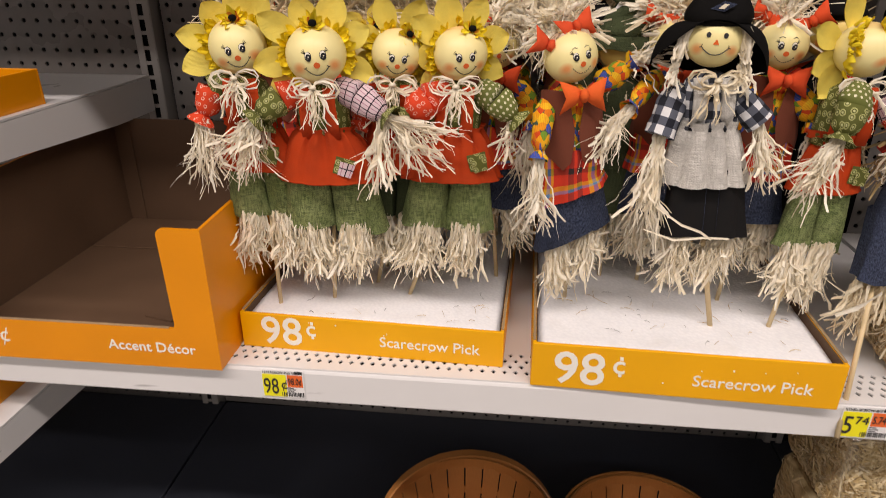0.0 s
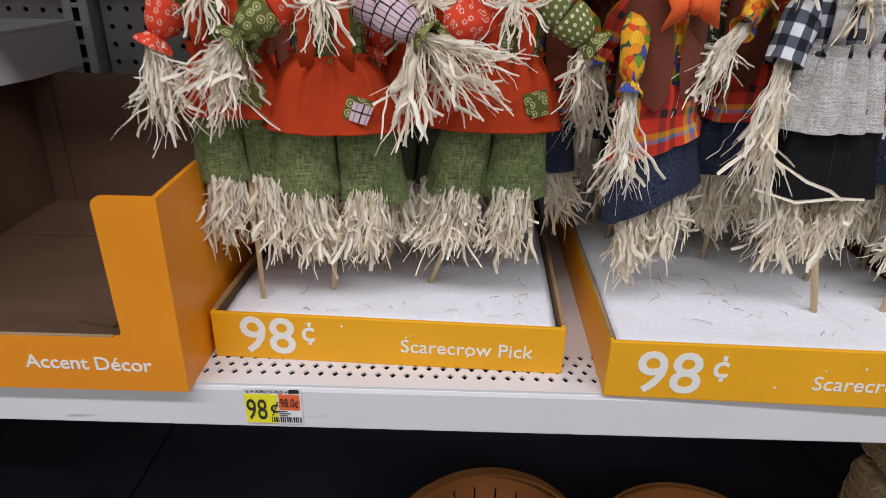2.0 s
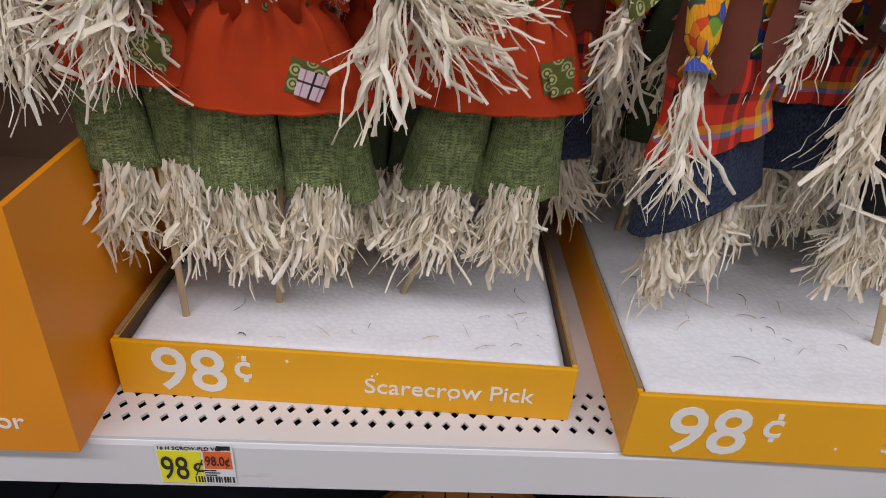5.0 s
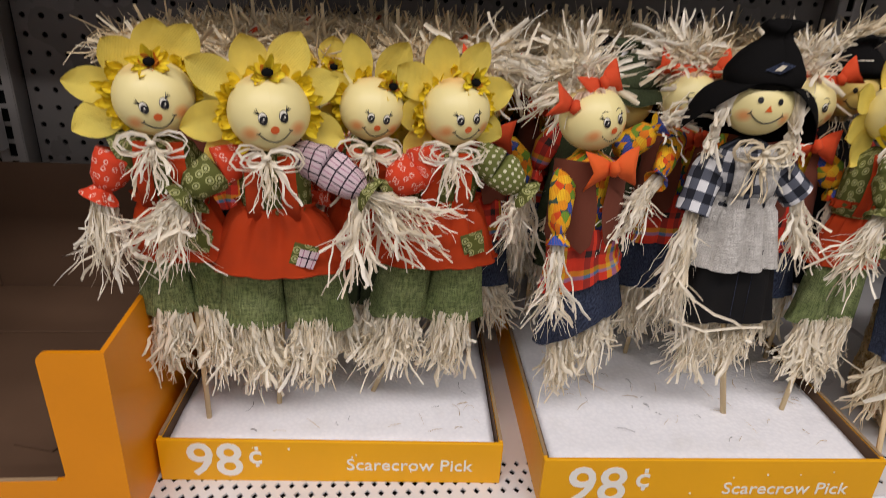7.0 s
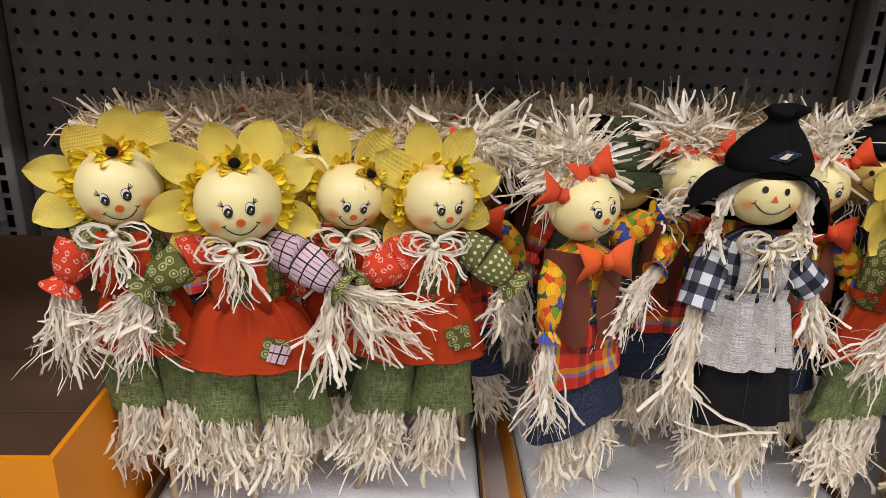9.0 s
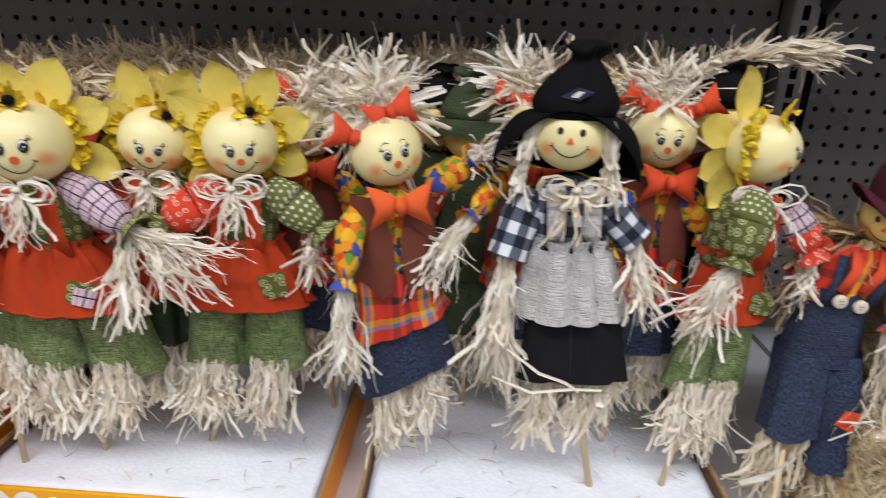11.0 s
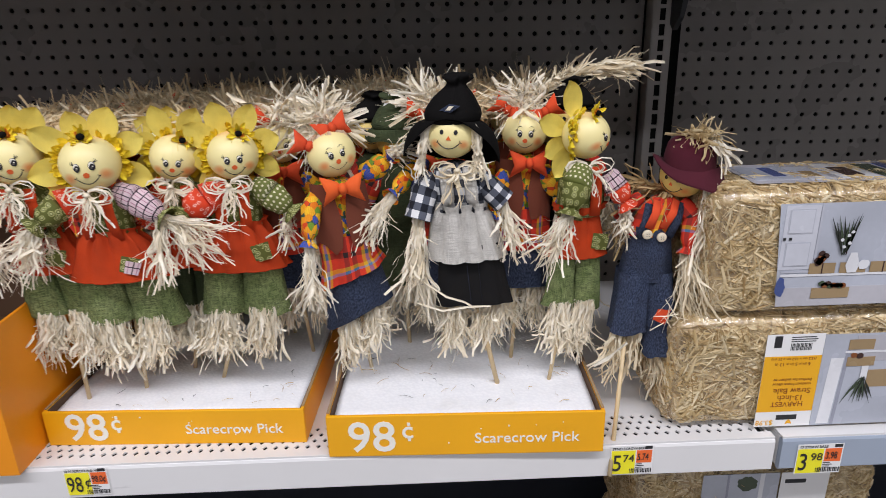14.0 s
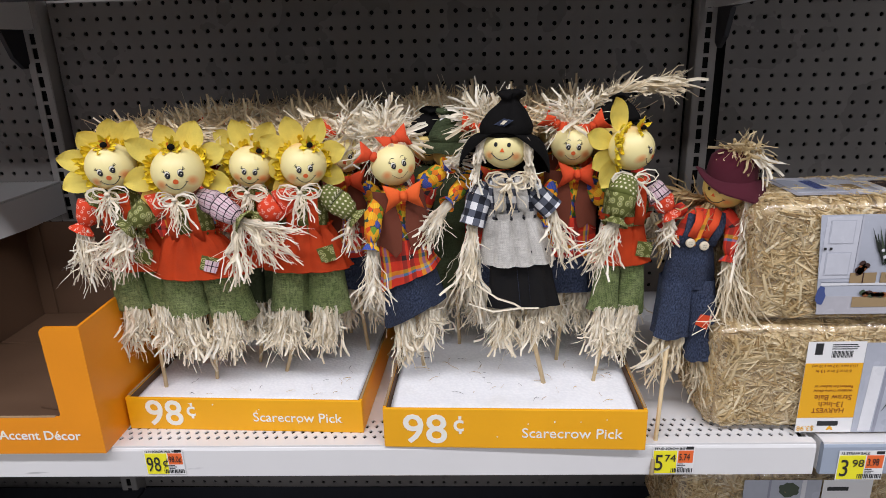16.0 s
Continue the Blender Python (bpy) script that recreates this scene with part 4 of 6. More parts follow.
def sunflower_head(B, H, rad, R, r, petals, bloom=0.0, Rp=None):
    """Round painted head with a ring of gauze petals, felt tassels and a small bloom at the brow."""
    globe(B, H, rad, R, "head")
    lash_face(B, H, rad, R)
    Rp = Rp or R
    for deg, L in petals:
        a = radians(deg)
        out = V((math.cos(a), 0.0, math.sin(a)))
        at = V(H) + Rp @ (out * rad * 0.70 + V((0, rad * r.uniform(0.34, 0.52), 0)))
        tip = V((r.uniform(-0.10, 0.10), r.uniform(-0.16, 0.08), r.uniform(-0.10, 0.10)))
        petal(B, at, Rp @ (out + tip), Rp @ V((r.uniform(-0.12, 0.12), -1, r.uniform(-0.05, 0.25))), 0.92 * L * rad, rad * r.uniform(1.22, 1.42), "petal", r.uniform(0.08, 0.16))
    # felt tassels: shaggy bunches round the back of the ball
    for k in range(64):
        side = r.choice((0, 0, 1, 1, 2))
        deg = (r.gauss(178, 24), r.gauss(2, 24), r.uniform(20, 160))[side]
        a = radians(deg)
        out = V((math.cos(a), 0.0, math.sin(a)))
        at = V(H) + R @ (out * rad * r.uniform(0.84, 0.98) + V((0, rad * r.uniform(0.05, 0.40), 0)))
        way = out + V((r.uniform(-0.5, 0.5), -r.uniform(0.2, 0.7), r.uniform(-0.5, 0.5)))
        petal(B, at, R @ way, R @ V((r.uniform(-0.6, 0.6), -1, r.uniform(-0.4, 0.6))), rad * r.uniform(0.24, 0.46), rad * r.uniform(0.22, 0.40), "ruffle", r.uniform(0.15, 0.5))
    # the bloom: a ragged double row of felt points round a black pompon
    at = V(H) + R @ V((bloom * rad, -rad * 0.42, rad * math.sqrt(max(0.1, 0.93 - bloom * bloom))))
    for k in range(26):
        a = 2 * math.pi * k / 26 + r.uniform(-0.15, 0.15)
        out = V((math.cos(a), -0.25 + r.uniform(-0.3, 0.2), math.sin(a) * 0.7))
        petal(B, at, R @ out, R @ V((r.uniform(-0.4, 0.4), -1, 0.5)), rad * (r.uniform(0.30, 0.54) if k % 4 else 0.26), rad * r.uniform(0.20, 0.32), "ruffle" if k % 4 else "ruffle_orange", r.uniform(0.1, 0.4))
    ball = at + R @ V((0, -rad * 0.15, rad * 0.03))
    globe(B, ball, rad * 0.135, R, "felt_black", 0.85)


ALL_PETALS = [(90, 1.30), (45, 1.45), (135, 1.45), (0, 1.40), (180, 1.40), (-40, 1.30), (220, 1.30)]


def dress(B, H, foot, rad, wide, yaw, r, trousers="green", patch=None, y_off=0.0):
    """Bib, gathered red skirt and burlap trousers hung between the head and the straw feet."""
    H, F = V(H), V(foot)
    at = lambda t: H.lerp(F, t)
    front = -0.02
    deep = 0.5
    # shirt and bib
    loft(B, [(at(0.115), 0.010, 0.009, 0), (at(0.14), 0.022, 0.014, 0.02), (at(0.20), 0.028, 0.017, 0.02), (at(0.30), 0.028, 0.017, 0.02), (at(0.35), 0.027, 0.016, 0.02)], "green_print", 28, 5, r.random() * 6, (True, True))
    for s in (-1, 1):
        p0, p1 = at(0.13) + V((s * 0.012, -0.013, 0.001)), at(0.34) + V((s * 0.0145, -0.0165, 0))
        strap = [p0, p0.lerp(p1, 0.3) + V((0, -0.005, 0)), p0.lerp(p1, 0.7) + V((0, -0.004, 0)), p1]
        sweep(B, strap, [0.0065] * 4, "red", 10, 0.28)
    # skirt: a tight gathered band, then a smooth flare down to a turned hem
    ph = r.random() * 6
    loft(B, [(at(0.295), 0.031, 0.019, 0.12), (at(0.312), 0.0275, 0.0175, 0.16), (at(0.322), 0.0285, 0.018, 0.17), (at(0.335), wide * 0.60, wide * 0.36, 0.17), (at(0.36), wide * 0.70, wide * 0.40, 0.12), (at(0.40), wide * 0.80, wide * 0.44, 0.075), (at(0.46), wide * 0.94, wide * 0.49, 0.05), (at(0.505), wide * 1.04, wide * 0.53, 0.045), (at(0.535), wide * 1.11, wide * 0.56, 0.045)], "red", 120, 11, ph)
    loft(B, [(at(0.528), wide * 1.100, wide * 0.556, 0.045), (at(0.533), wide * 1.125, wide * 0.570, 0.045), (at(0.538), wide * 1.120, wide * 0.566, 0.045), (at(0.537), wide * 1.09, wide * 0.55, 0.045)], "red", 120, 11, ph)
    # trousers: wide flat legs with a cut hem
    for s in (-1, 1):
        c = lambda t, k: at(t) + V((s * wide * k, 0.002 * s, 0))
        q, fl = r.random() * 6, r.uniform(0.50, 0.60)
        loft(B, [(c(0.48, 0.42), wide * 0.42, wide * 0.30, 0.04), (c(0.58, 0.45), wide * 0.45, wide * 0.29, 0.09), (c(0.66, 0.48), wide * 0.48, wide * 0.28, 0.12), (c(0.73, 0.50), wide * 0.51, wide * 0.27, 0.15), (c(0.79 + 0.012 * s, 0.52), wide * fl, wide * 0.26, 0.17)], trousers, 56, 3, q, square=0.6)
    legs_straw(B, [at(0.76) + V((-wide * 0.46, -0.010, 0)), at(0.76) + V((wide * 0.46, -0.010, 0))], (F - H).length * 0.215, r, r0=wide * 0.36)
    if patch:
        x, t, m1, m2, deg = patch
        c = at(t) + V((x, -wide * 0.50, 0))
        Rp = Matrix.Rotation(radians(deg), 3, "Y")
        for k, (size, mat, off) in enumerate(((0.0095, m1, 0.0), (0.0075, m2, 0.003))):
            vs, uvs, n = [], [], 5
            for j in range(n):
                for i in range(n):
                    a, b = -1 + 2 * i / (n - 1), -1 + 2 * j / (n - 1)
                    p = Rp @ V((a * size * (1 + 0.06 * b), 0, b * size))
                    vs.append(c + V((p.x + off, -0.0018 - 0.0012 * k + (x + p.x) ** 2 * 6, p.z - off)))
                    uvs.append((a * size, b * size))
            fs = [(j * n + i, j * n + i + 1, (j + 1) * n + i + 1, (j + 1) * n + i) for j in range(n - 1) for i in range(n - 1)]
            B.add(vs, fs, mat, uvs)


def sunflower_doll(base, H, rad, foot, wide, yaw, nod, lean, arms, seed, label, patch=None, trousers="green", petals=None, bloom=0.15):
    r = random.Random(seed)
    B = Build()
    R = turn(yaw, nod, lean)
    H, F = behind_nose(H, rad, yaw, nod, lean), V(foot)
    sunflower_head(B, H, rad, R, r, petals or ALL_PETALS, bloom, turn(yaw * 0.45, nod, lean) if yaw > 40 else R)
    dress(B, H, F, rad, wide, yaw, r, trousers, patch)
    raffia_bow(B, H.lerp(F, 0.118) + V((0, -0.022, 0)), r, size=1.15, tails=26)
    for pts, mats, fat, ends in arms:
        sleeve(B, pts, mats, fat, r)
        for end, n in ends:
            straw_fist(B, pts[-1], end, n, r)
    rod(B, base, H.lerp(F, 0.6) + V((0, 0.004, 0)))
    return tagged(B.make("scarecrow_doll", base), label, "scarecrow doll", GROUP)


SF = "sunflower scarecrow doll in red skirt and green trousers"
sunflower_doll((0.287, 0.082, 0.637), (0.2915, 0.033, 0.9415), 0.0290, (0.288, 0.098, 0.702), 0.043, 17, 2, -12,
               [([(0.268, 0.066, 0.915), (0.249, 0.060, 0.906), (0.236, 0.055, 0.880)], ["green_print", "red_print"], 0.0155, [((0.222, 0.050, 0.822), 40), ((0.241, 0.050, 0.818), 34)]),
                ([(0.299, 0.070, 0.905), (0.307, 0.062, 0.890), (0.304, 0.056, 0.872)], ["green_print"], 0.012, [((0.290, 0.05, 0.83), 16)])],
               11, SF + ", leaning sideways", (0.018, 0.45, "green_print", "green_print", 15), "green",
               [(158, 1.55), (189, 1.62), (232, 1.50), (112, 1.15), (74, 1.30), (48, 1.50), (-30, 1.2)], 0.20)
sunflower_doll((0.350, 0.104, 0.637), (0.3745, 0.0215, 0.9375), 0.0303, (0.364, 0.098, 0.692), 0.055, 15, -3, -5,
               [([(0.345, 0.060, 0.908), (0.326, 0.048, 0.901), (0.303, 0.040, 0.884)], ["red_print", "green_print"], 0.0150, [((0.262, 0.034, 0.848), 44), ((0.284, 0.032, 0.830), 40)]),
                ([(0.383, 0.060, 0.910), (0.408, 0.048, 0.904), (0.436, 0.038, 0.888)], ["pink_check", "pink_check", "green_print"], 0.0155, [((0.506, 0.030, 0.872), 36), ((0.484, 0.028, 0.846), 34), ((0.426, 0.03, 0.826), 38)])],
               12, SF + ", checked patch", (0.0225, 0.455, "green_print", "pink_check", 20), "green",
               [(139, 1.62), (102, 1.28), (62, 1.50), (22, 1.35), (-26, 1.50), (185, 1.55), (216, 1.60)], 0.05)
sunflower_doll((0.396, 0.152, 0.637), (0.4460, 0.0610, 0.9320), 0.0262, (0.428, 0.128, 0.698), 0.045, 13, 6, 8,
               [([(0.420, 0.097, 0.905), (0.406, 0.092, 0.89), (0.398, 0.088, 0.87)], ["red_print"], 0.013, [((0.392, 0.085, 0.82), 26)]),
                ([(0.455, 0.097, 0.905), (0.468, 0.092, 0.89), (0.475, 0.088, 0.87)], ["green_print"], 0.013, [((0.48, 0.085, 0.83), 26)])],
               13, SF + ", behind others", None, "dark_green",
               [(116, 1.70), (66, 1.70), (12, 1.2), (164, 1.2), (208, 1.2), (-38, 1.2)], 0.38)
sunflower_doll((0.443, 0.123, 0.637), (0.5165, 0.0520, 0.9350), 0.0278, (0.489, 0.108, 0.692), 0.051, 16, 2, -3,
               [([(0.497, 0.080, 0.906), (0.476, 0.064, 0.898), (0.456, 0.056, 0.886)], ["red_print", "red_print", "green_print"], 0.0165, [((0.440, 0.055, 0.84), 20)]),
                ([(0.527, 0.080, 0.908), (0.546, 0.072, 0.900), (0.566, 0.070, 0.882)], ["green_dots", "green_dots", "green_print"], 0.0155, [((0.556, 0.072, 0.850), 26)])],
               14, SF + ", green patch", (0.029, 0.44, "green_print", "green_print", -12), "green",
               [(144, 1.55), (104, 1.60), (64, 1.55), (17, 1.35), (-30, 1.40), (226, 1.50), (184, 1.0)], 0.36)
sunflower_doll((0.868, 0.076, 0.643), (0.9270, 0.0800, 0.9430), 0.0275, (0.896, 0.104, 0.680), 0.034, 52, 0, 3,
               [([(0.898, 0.072, 0.918), (0.888, 0.056, 0.902), (0.880, 0.046, 0.878)], ["green_dots", "green_print"], 0.0165, [((0.848, 0.036, 0.828), 50), ((0.866, 0.040, 0.834), 24)]),
                ([(0.928, 0.085, 0.910), (0.941, 0.080, 0.892), (0.950, 0.078, 0.876)], ["pink_check", "red_print"], 0.013, [((0.958, 0.082, 0.832), 40)])],
               15, SF + ", turned sideways", (0.024, 0.46, "green_print", "green_print", 10), "green",
               [(104, 1.75), (164, 1.75), (205, 1.3), (238, 1.6)], -0.25)


def straw_crown(B, H, rad, R, r, n, mat, up=1.4, spread=0.45, side=(0, 0, 1), w=0.0028, back=0.3):
    at = V(H) + R @ V((0, rad * back, rad * 0.8))
    tuft(B, at, R @ V(side), int(n * 1.8), rad * up, spread, mat, r, rad * 0.45, w * 1.2, 0.020 if spread < 0.6 else 0.030, 0.012, 0.9, 7)


def fringe(B, H, rad, R, r, mat, n=46):
    for k in range(n):
        a = radians(r.uniform(-75, 75))
        p0 = V((math.sin(a) * 0.55, -0.35 + 0.2 * abs(math.sin(a)), 0.88))
        p1 = V((math.sin(a) * 0.86, -0.62 + 0.45 * abs(math.sin(a)), 0.62 - 0.2 * abs(math.sin(a)) + r.uniform(-0.08, 0.08)))
        pts = [V(H) + R @ (p * rad) for p in (p0, (p0 + p1) * 0.56, p1 * 1.03)]
        ribbon(B, pts, rad * 0.14, mat, r)


def brush_crown(B, H, rad, R, r, n, up, lie):
    """Hair of the back rows: a thick mop of chopped straw lying forward and sideways over the head."""
    for k in range(n):
        a = r.uniform(0, 6.283)
        way = V((math.cos(a), math.sin(a) * 0.8 + lie, r.uniform(-0.15, 0.22)))
        at = V(H) + R @ V((rad * r.uniform(-1.2, 1.2), rad * r.uniform(-1.7, 0.9), rad * r.uniform(0.85, 1.40)))
        tuft(B, at, way, 7, rad * up * r.uniform(0.5, 1.1), 0.30, r.choice(("back_straw", "back_straw", "raffia")), r, 0.005, 0.0030, 0.008, 0.010, 0.9, 1)


def vest_doll(base, nose, rad, foot, wide, yaw, nod, lean, arms, seed, label, crown=90, bows=((-0.75, 0.75), (0.45, 1.05)), crown_way=(0, 0, 1), up=1.4, bottom="denim", shirt="tartan", wisps=(), tie="red_felt", puff=0.5, twist=0.0, slant=0.0, mop=0.0, back=0.3):
    """Scarecrow girl: felt vest and bow, tartan smock, denim skirt, red hair bows and a straw crown."""
    r = random.Random(seed)
    B = Build()
    R = turn(yaw, nod, lean)
    H, F = behind_nose(nose, rad, yaw, nod, lean), V(foot)
    at = lambda t: H.lerp(F, t)
    Rb = turn(twist if twist else yaw * 0.5, 0, lean * 0.4)
    globe(B, H, rad, R, "head")
    lash_face(B, H, rad, R, True)
    fringe(B, H, rad, R, r, "pink_hair", 64)
    if mop:
        brush_crown(B, H, rad, R, r, crown, up, mop)
    else:
        straw_crown(B, H, rad, R, r, crown, "raffia_white", up, puff, crown_way, 0.0028, back)
        straw_crown(B, H, rad, R, r, crown // 2, "raffia", up * 0.92, puff + 0.12, crown_way, 0.0026, back)
        straw_crown(B, H, rad, R, r, crown // 2, "raffia_white", up * 0.5, 0.6, (0, 0.3, 0.8), 0.0028, back)
    for p, d, n, L in wisps:
        tuft(B, p, d, n, L, 0.13, "raffia", r, 0.007, 0.0030, 0.004, 0.008, 0.8, 7)
    for x, z in bows:
        felt_bow(B, H + R @ V((x * rad, -rad * 0.15, z * rad)), R @ turn(0, 0, -40 * x), rad * 1.05, "red_felt")
    first = len(B.v)
    loft(B, [(at(0.11), 0.010, 0.010, 0), (at(0.14), 0.023, 0.014, 0.02), (at(0.22), 0.028, 0.018, 0.02), (at(0.38), 0.028, 0.018, 0.02)], "pumpkin_print", 28, 4, r.random() * 6, (True, True))
    # two vest fronts over the shoulders, with ragged lower corners
    for s in (-1, 1):
        vs, uvs, fs = [], [], []
        n, m = 10, 9
        for j in range(m):
            for i in range(n):
                h, k = j / (m - 1), i / (n - 1)
                t0 = 0.118 + 0.055 * max(0.0, k - 0.35) ** 1.3
                t1 = 0.420 + 0.022 * math.cos(i * 1.1 + s) - 0.03 * k
                t = t0 + (t1 - t0) * h
                c = at(t)
                a = s * radians(15 - 11 * min(1.0, h / 0.5) + 8 * max(0.0, h - 0.6) / 0.4 + (124 - 20 * h) * k)
                rr = 1.0 + 0.10 * h + 0.05 * math.sin(i * 1.7 + j * 0.9) * h
                vs.append(c + V(((0.0320 - 0.001 * (1 - h)) * rr * math.sin(a), -0.0225 * rr * math.cos(a), 0.006 * (i == 0) * (j == m - 1))))
                uvs.append((a * 0.03, t))
        for j in range(m - 1):
            for i in range(n - 1):
                q = (j * n + i, (j + 1) * n + i, (j + 1) * n + i + 1, j * n + i + 1)
                fs.append(q if s > 0 else q[::-1])
        B.add(vs, fs, "brown_felt", uvs)
    low = len(B.v)
    loft(B, [(at(0.36), 0.029, 0.0185, 0.06), (at(0.40), 0.034, 0.021, 0.05), (at(0.48), wide * 0.88, wide * 0.48, 0.06), (at(0.565), wide * 1.02, wide * 0.56, 0.09)], shirt, 64, 7, r.random() * 6)
    loft(B, [(at(0.50), wide * 0.74, wide * 0.40, 0.05), (at(0.58), wide * 0.80, wide * 0.40, 0.10), (at(0.66), wide * 0.86, wide * 0.40, 0.11), (at(0.775), wide * 0.98, wide * 0.40, 0.15)], bottom, 56, 4, r.random() * 6, square=0.65)
    legs_straw(B, [at(0.735) + V((-wide * 0.45, 0, 0)), at(0.735) + V((wide * 0.45, 0, 0))], (F - H).length * 0.24, r, n=120, r0=wide * 0.30)
    if slant:
        B.v[low:] = [(x, y, z + slant * (x - at(0.6).x) * min(1.0, max(0.0, (at(0.40).z - z) / 0.05))) for x, y, z in B.v[low:]]
    if twist:
        hub, Rt = at(0.4), Matrix.Rotation(radians(twist), 3, "Z")
        B.v[first:] = [hub + Rt @ (V(p) - hub) for p in B.v[first:]]
    felt_bow(B, at(0.128) + V((0.004 + 0.016 * math.sin(radians(yaw)), -0.027, 0)), Rb, 0.033, tie)
    for pts, mats, fat, ends in arms:
        sleeve(B, pts, mats, fat, r)
        for end, n in ends:
            straw_fist(B, pts[-1], end, n, r)
    rod(B, base, at(0.6) + V((0, 0.004, 0)))
    return tagged(B.make("scarecrow_doll", base), label, "scarecrow doll", GROUP)


VG = "scarecrow girl doll in brown vest and tartan smock"
vest_doll((0.640, 0.126, 0.643), (0.6295, 0.043, 0.9400), 0.0268, (0.642, 0.080, 0.690), 0.0375, 21, -7, -10,
          [([(0.603, 0.07, 0.905), (0.595, 0.046, 0.888), (0.592, 0.030, 0.857)], ["pumpkin_print"], 0.0105, [((0.588, 0.018, 0.782), 44)]),
           ([(0.648, 0.084, 0.915), (0.664, 0.086, 0.922), (0.678, 0.082, 0.934)], ["pumpkin_print"], 0.0125, [((0.706, 0.086, 0.958), 50)])],
          21, VG + ", head tilted", 150, ((-0.85, 0.55), (0.25, 1.02)), tie="orange_felt", puff=0.24, crown_way=(0.32, 0.12, 1), up=1.8, back=0.65, twist=10.0, slant=0.48)
vest_doll((0.828, 0.138, 0.643), (0.838, 0.110, 0.9440), 0.0270, (0.838, 0.128, 0.700), 0.038, -6, -2, 2,
          [([(0.818, 0.125, 0.905), (0.806, 0.115, 0.885), (0.802, 0.112, 0.86)], ["pumpkin_print"], 0.0115, [((0.80, 0.11, 0.81), 26)]),
           ([(0.858, 0.125, 0.908), (0.872, 0.118, 0.893), (0.880, 0.115, 0.876)], ["pumpkin_print"], 0.0125, [((0.888, 0.11, 0.83), 26)])],
          22, VG + ", red bows", 110, ((-0.80, 0.98), (0.85, 0.92)), puff=0.34, crown_way=(-0.15, 0.1, 1), up=1.5, wisps=(((0.866, 0.165, 0.998), (0.75, 0, 0.30), 80, 0.055), ((0.905, 0.165, 1.015), (1, 0, 0.20), 110, 0.078)))
vest_doll((0.553, 0.185, 0.637), (0.547, 0.140, 0.9340), 0.0270, (0.540, 0.168, 0.696), 0.043, 14, 2, 6,
          [([(0.565, 0.16, 0.90), (0.58, 0.155, 0.885), (0.586, 0.15, 0.86)], ["pumpkin_print"], 0.0125, [((0.59, 0.15, 0.79), 40), ((0.575, 0.13, 0.80), 40)])],
          23, VG + ", half hidden", 110, ((-0.5, 0.95), (0.75, 0.8)), crown_way=(0.75, -0.5, 0.75), up=1.9, puff=0.4)
vest_doll((0.738, 0.185, 0.643), (0.734, 0.125, 0.9420), 0.0268, (0.738, 0.160, 0.696), 0.038, -4, 0, -4,
          [([(0.722, 0.125, 0.918), (0.706, 0.102, 0.914), (0.685, 0.072, 0.897)], ["pumpkin_print"], 0.0115, [((0.648, 0.052, 0.856), 52)])],
          24, VG + ", arm outstretched", 120, ((-0.65, 1.0), (0.75, 0.9)), crown_way=(-0.35, 0.1, 1), up=2.0, puff=0.34)


def witch_hat(B, H, rad, R, mat, brim, r, droop=0.75, tall=1.0, patch=True, band=None):
    """Floppy felt hat: a drooping brim with thickness, a slumped crown and a knotted tip."""
    n = 64
    for face in (0, 1):
        vs, fs = [], []
        rows = 9
        for j in range(rows):
            t = j / (rows - 1)
            for k in range(n):
                a = 2 * math.pi * k / n
                front = max(0.0, -math.cos(a))
                sag = (1 - front) ** 1.2
                out = math.sin(t * 1.5) * sag + t * 0.28 * (1 - sag)
                rr = rad * (0.98 + (brim - 0.98) * out * (1 + 0.04 * math.sin(3 * a + 0.6)))
                z = rad * (0.55 + 0.10 * t * front - droop * t ** 1.9 * sag * (1 + 0.10 * math.sin(2 * a + 0.9)) + 0.05 * t * math.sin(7 * a + 1) * sag) - 0.0016 * face
                vs.append(V(H) + R @ V((rr * math.sin(a), rr * math.cos(a) * 0.85 + rad * 0.05, z)))
        for j in range(rows - 1):
            for k in range(n):
                q = (j * n + k, j * n + (k + 1) % n, (j + 1) * n + (k + 1) % n, (j + 1) * n + k)
                fs.append(q if face else q[::-1])
        B.add(vs, fs, mat)
    rings = []
    for z, x, w, amp in ((0.48, 0, 1.08, 0.01), (0.62, 0, 1.12, 0.03), (0.80, 0.0, 1.16, 0.05), (1.0, 0.0, 1.10, 0.05), (1.2, 0.01, 0.98, 0.06), (1.42, 0.03, 0.84, 0.09), (1.62, 0.07, 0.66, 0.10), (1.80, 0.10, 0.46, 0.12), (1.95, 0.12, 0.36, 0.14), (2.04, 0.14, 0.40, 0.2), (2.18, 0.16, 0.56, 0.22), (2.28, 0.2, 0.50, 0.22), (2.36, 0.24, 0.2, 0.1)):
        c = V(H) + R @ V((x * rad, rad * 0.08, z * rad * (0.55 + 0.45 * tall) if z > 0.7 else z * rad))
        rings.append((c, w * rad, w * rad * 0.9, amp))
    loft(B, rings, mat, 36, 4, r.random() * 6, (True, True))
    if patch:
        c = V(H) + R @ V((0.02 * rad, -rad * 0.96, rad * 1.06))
        for k, (sx, sz, pm) in enumerate(((0.40, 0.17, "denim"), (0.16, 0.085, "raffia_white"))):
            vs = [c + R @ V((dx * sx * rad, -0.0012 - 0.001 * k + abs(dx) * 0.05 * rad, dz * sz * rad + (0.16 * rad if 0 else 0) + 0.06 * dx * rad)) for dx, dz in ((-1, -0.2), (0.1, -1), (1, 0.2), (0, 1))]
            B.add(vs, [(0, 1, 2, 3)], pm)


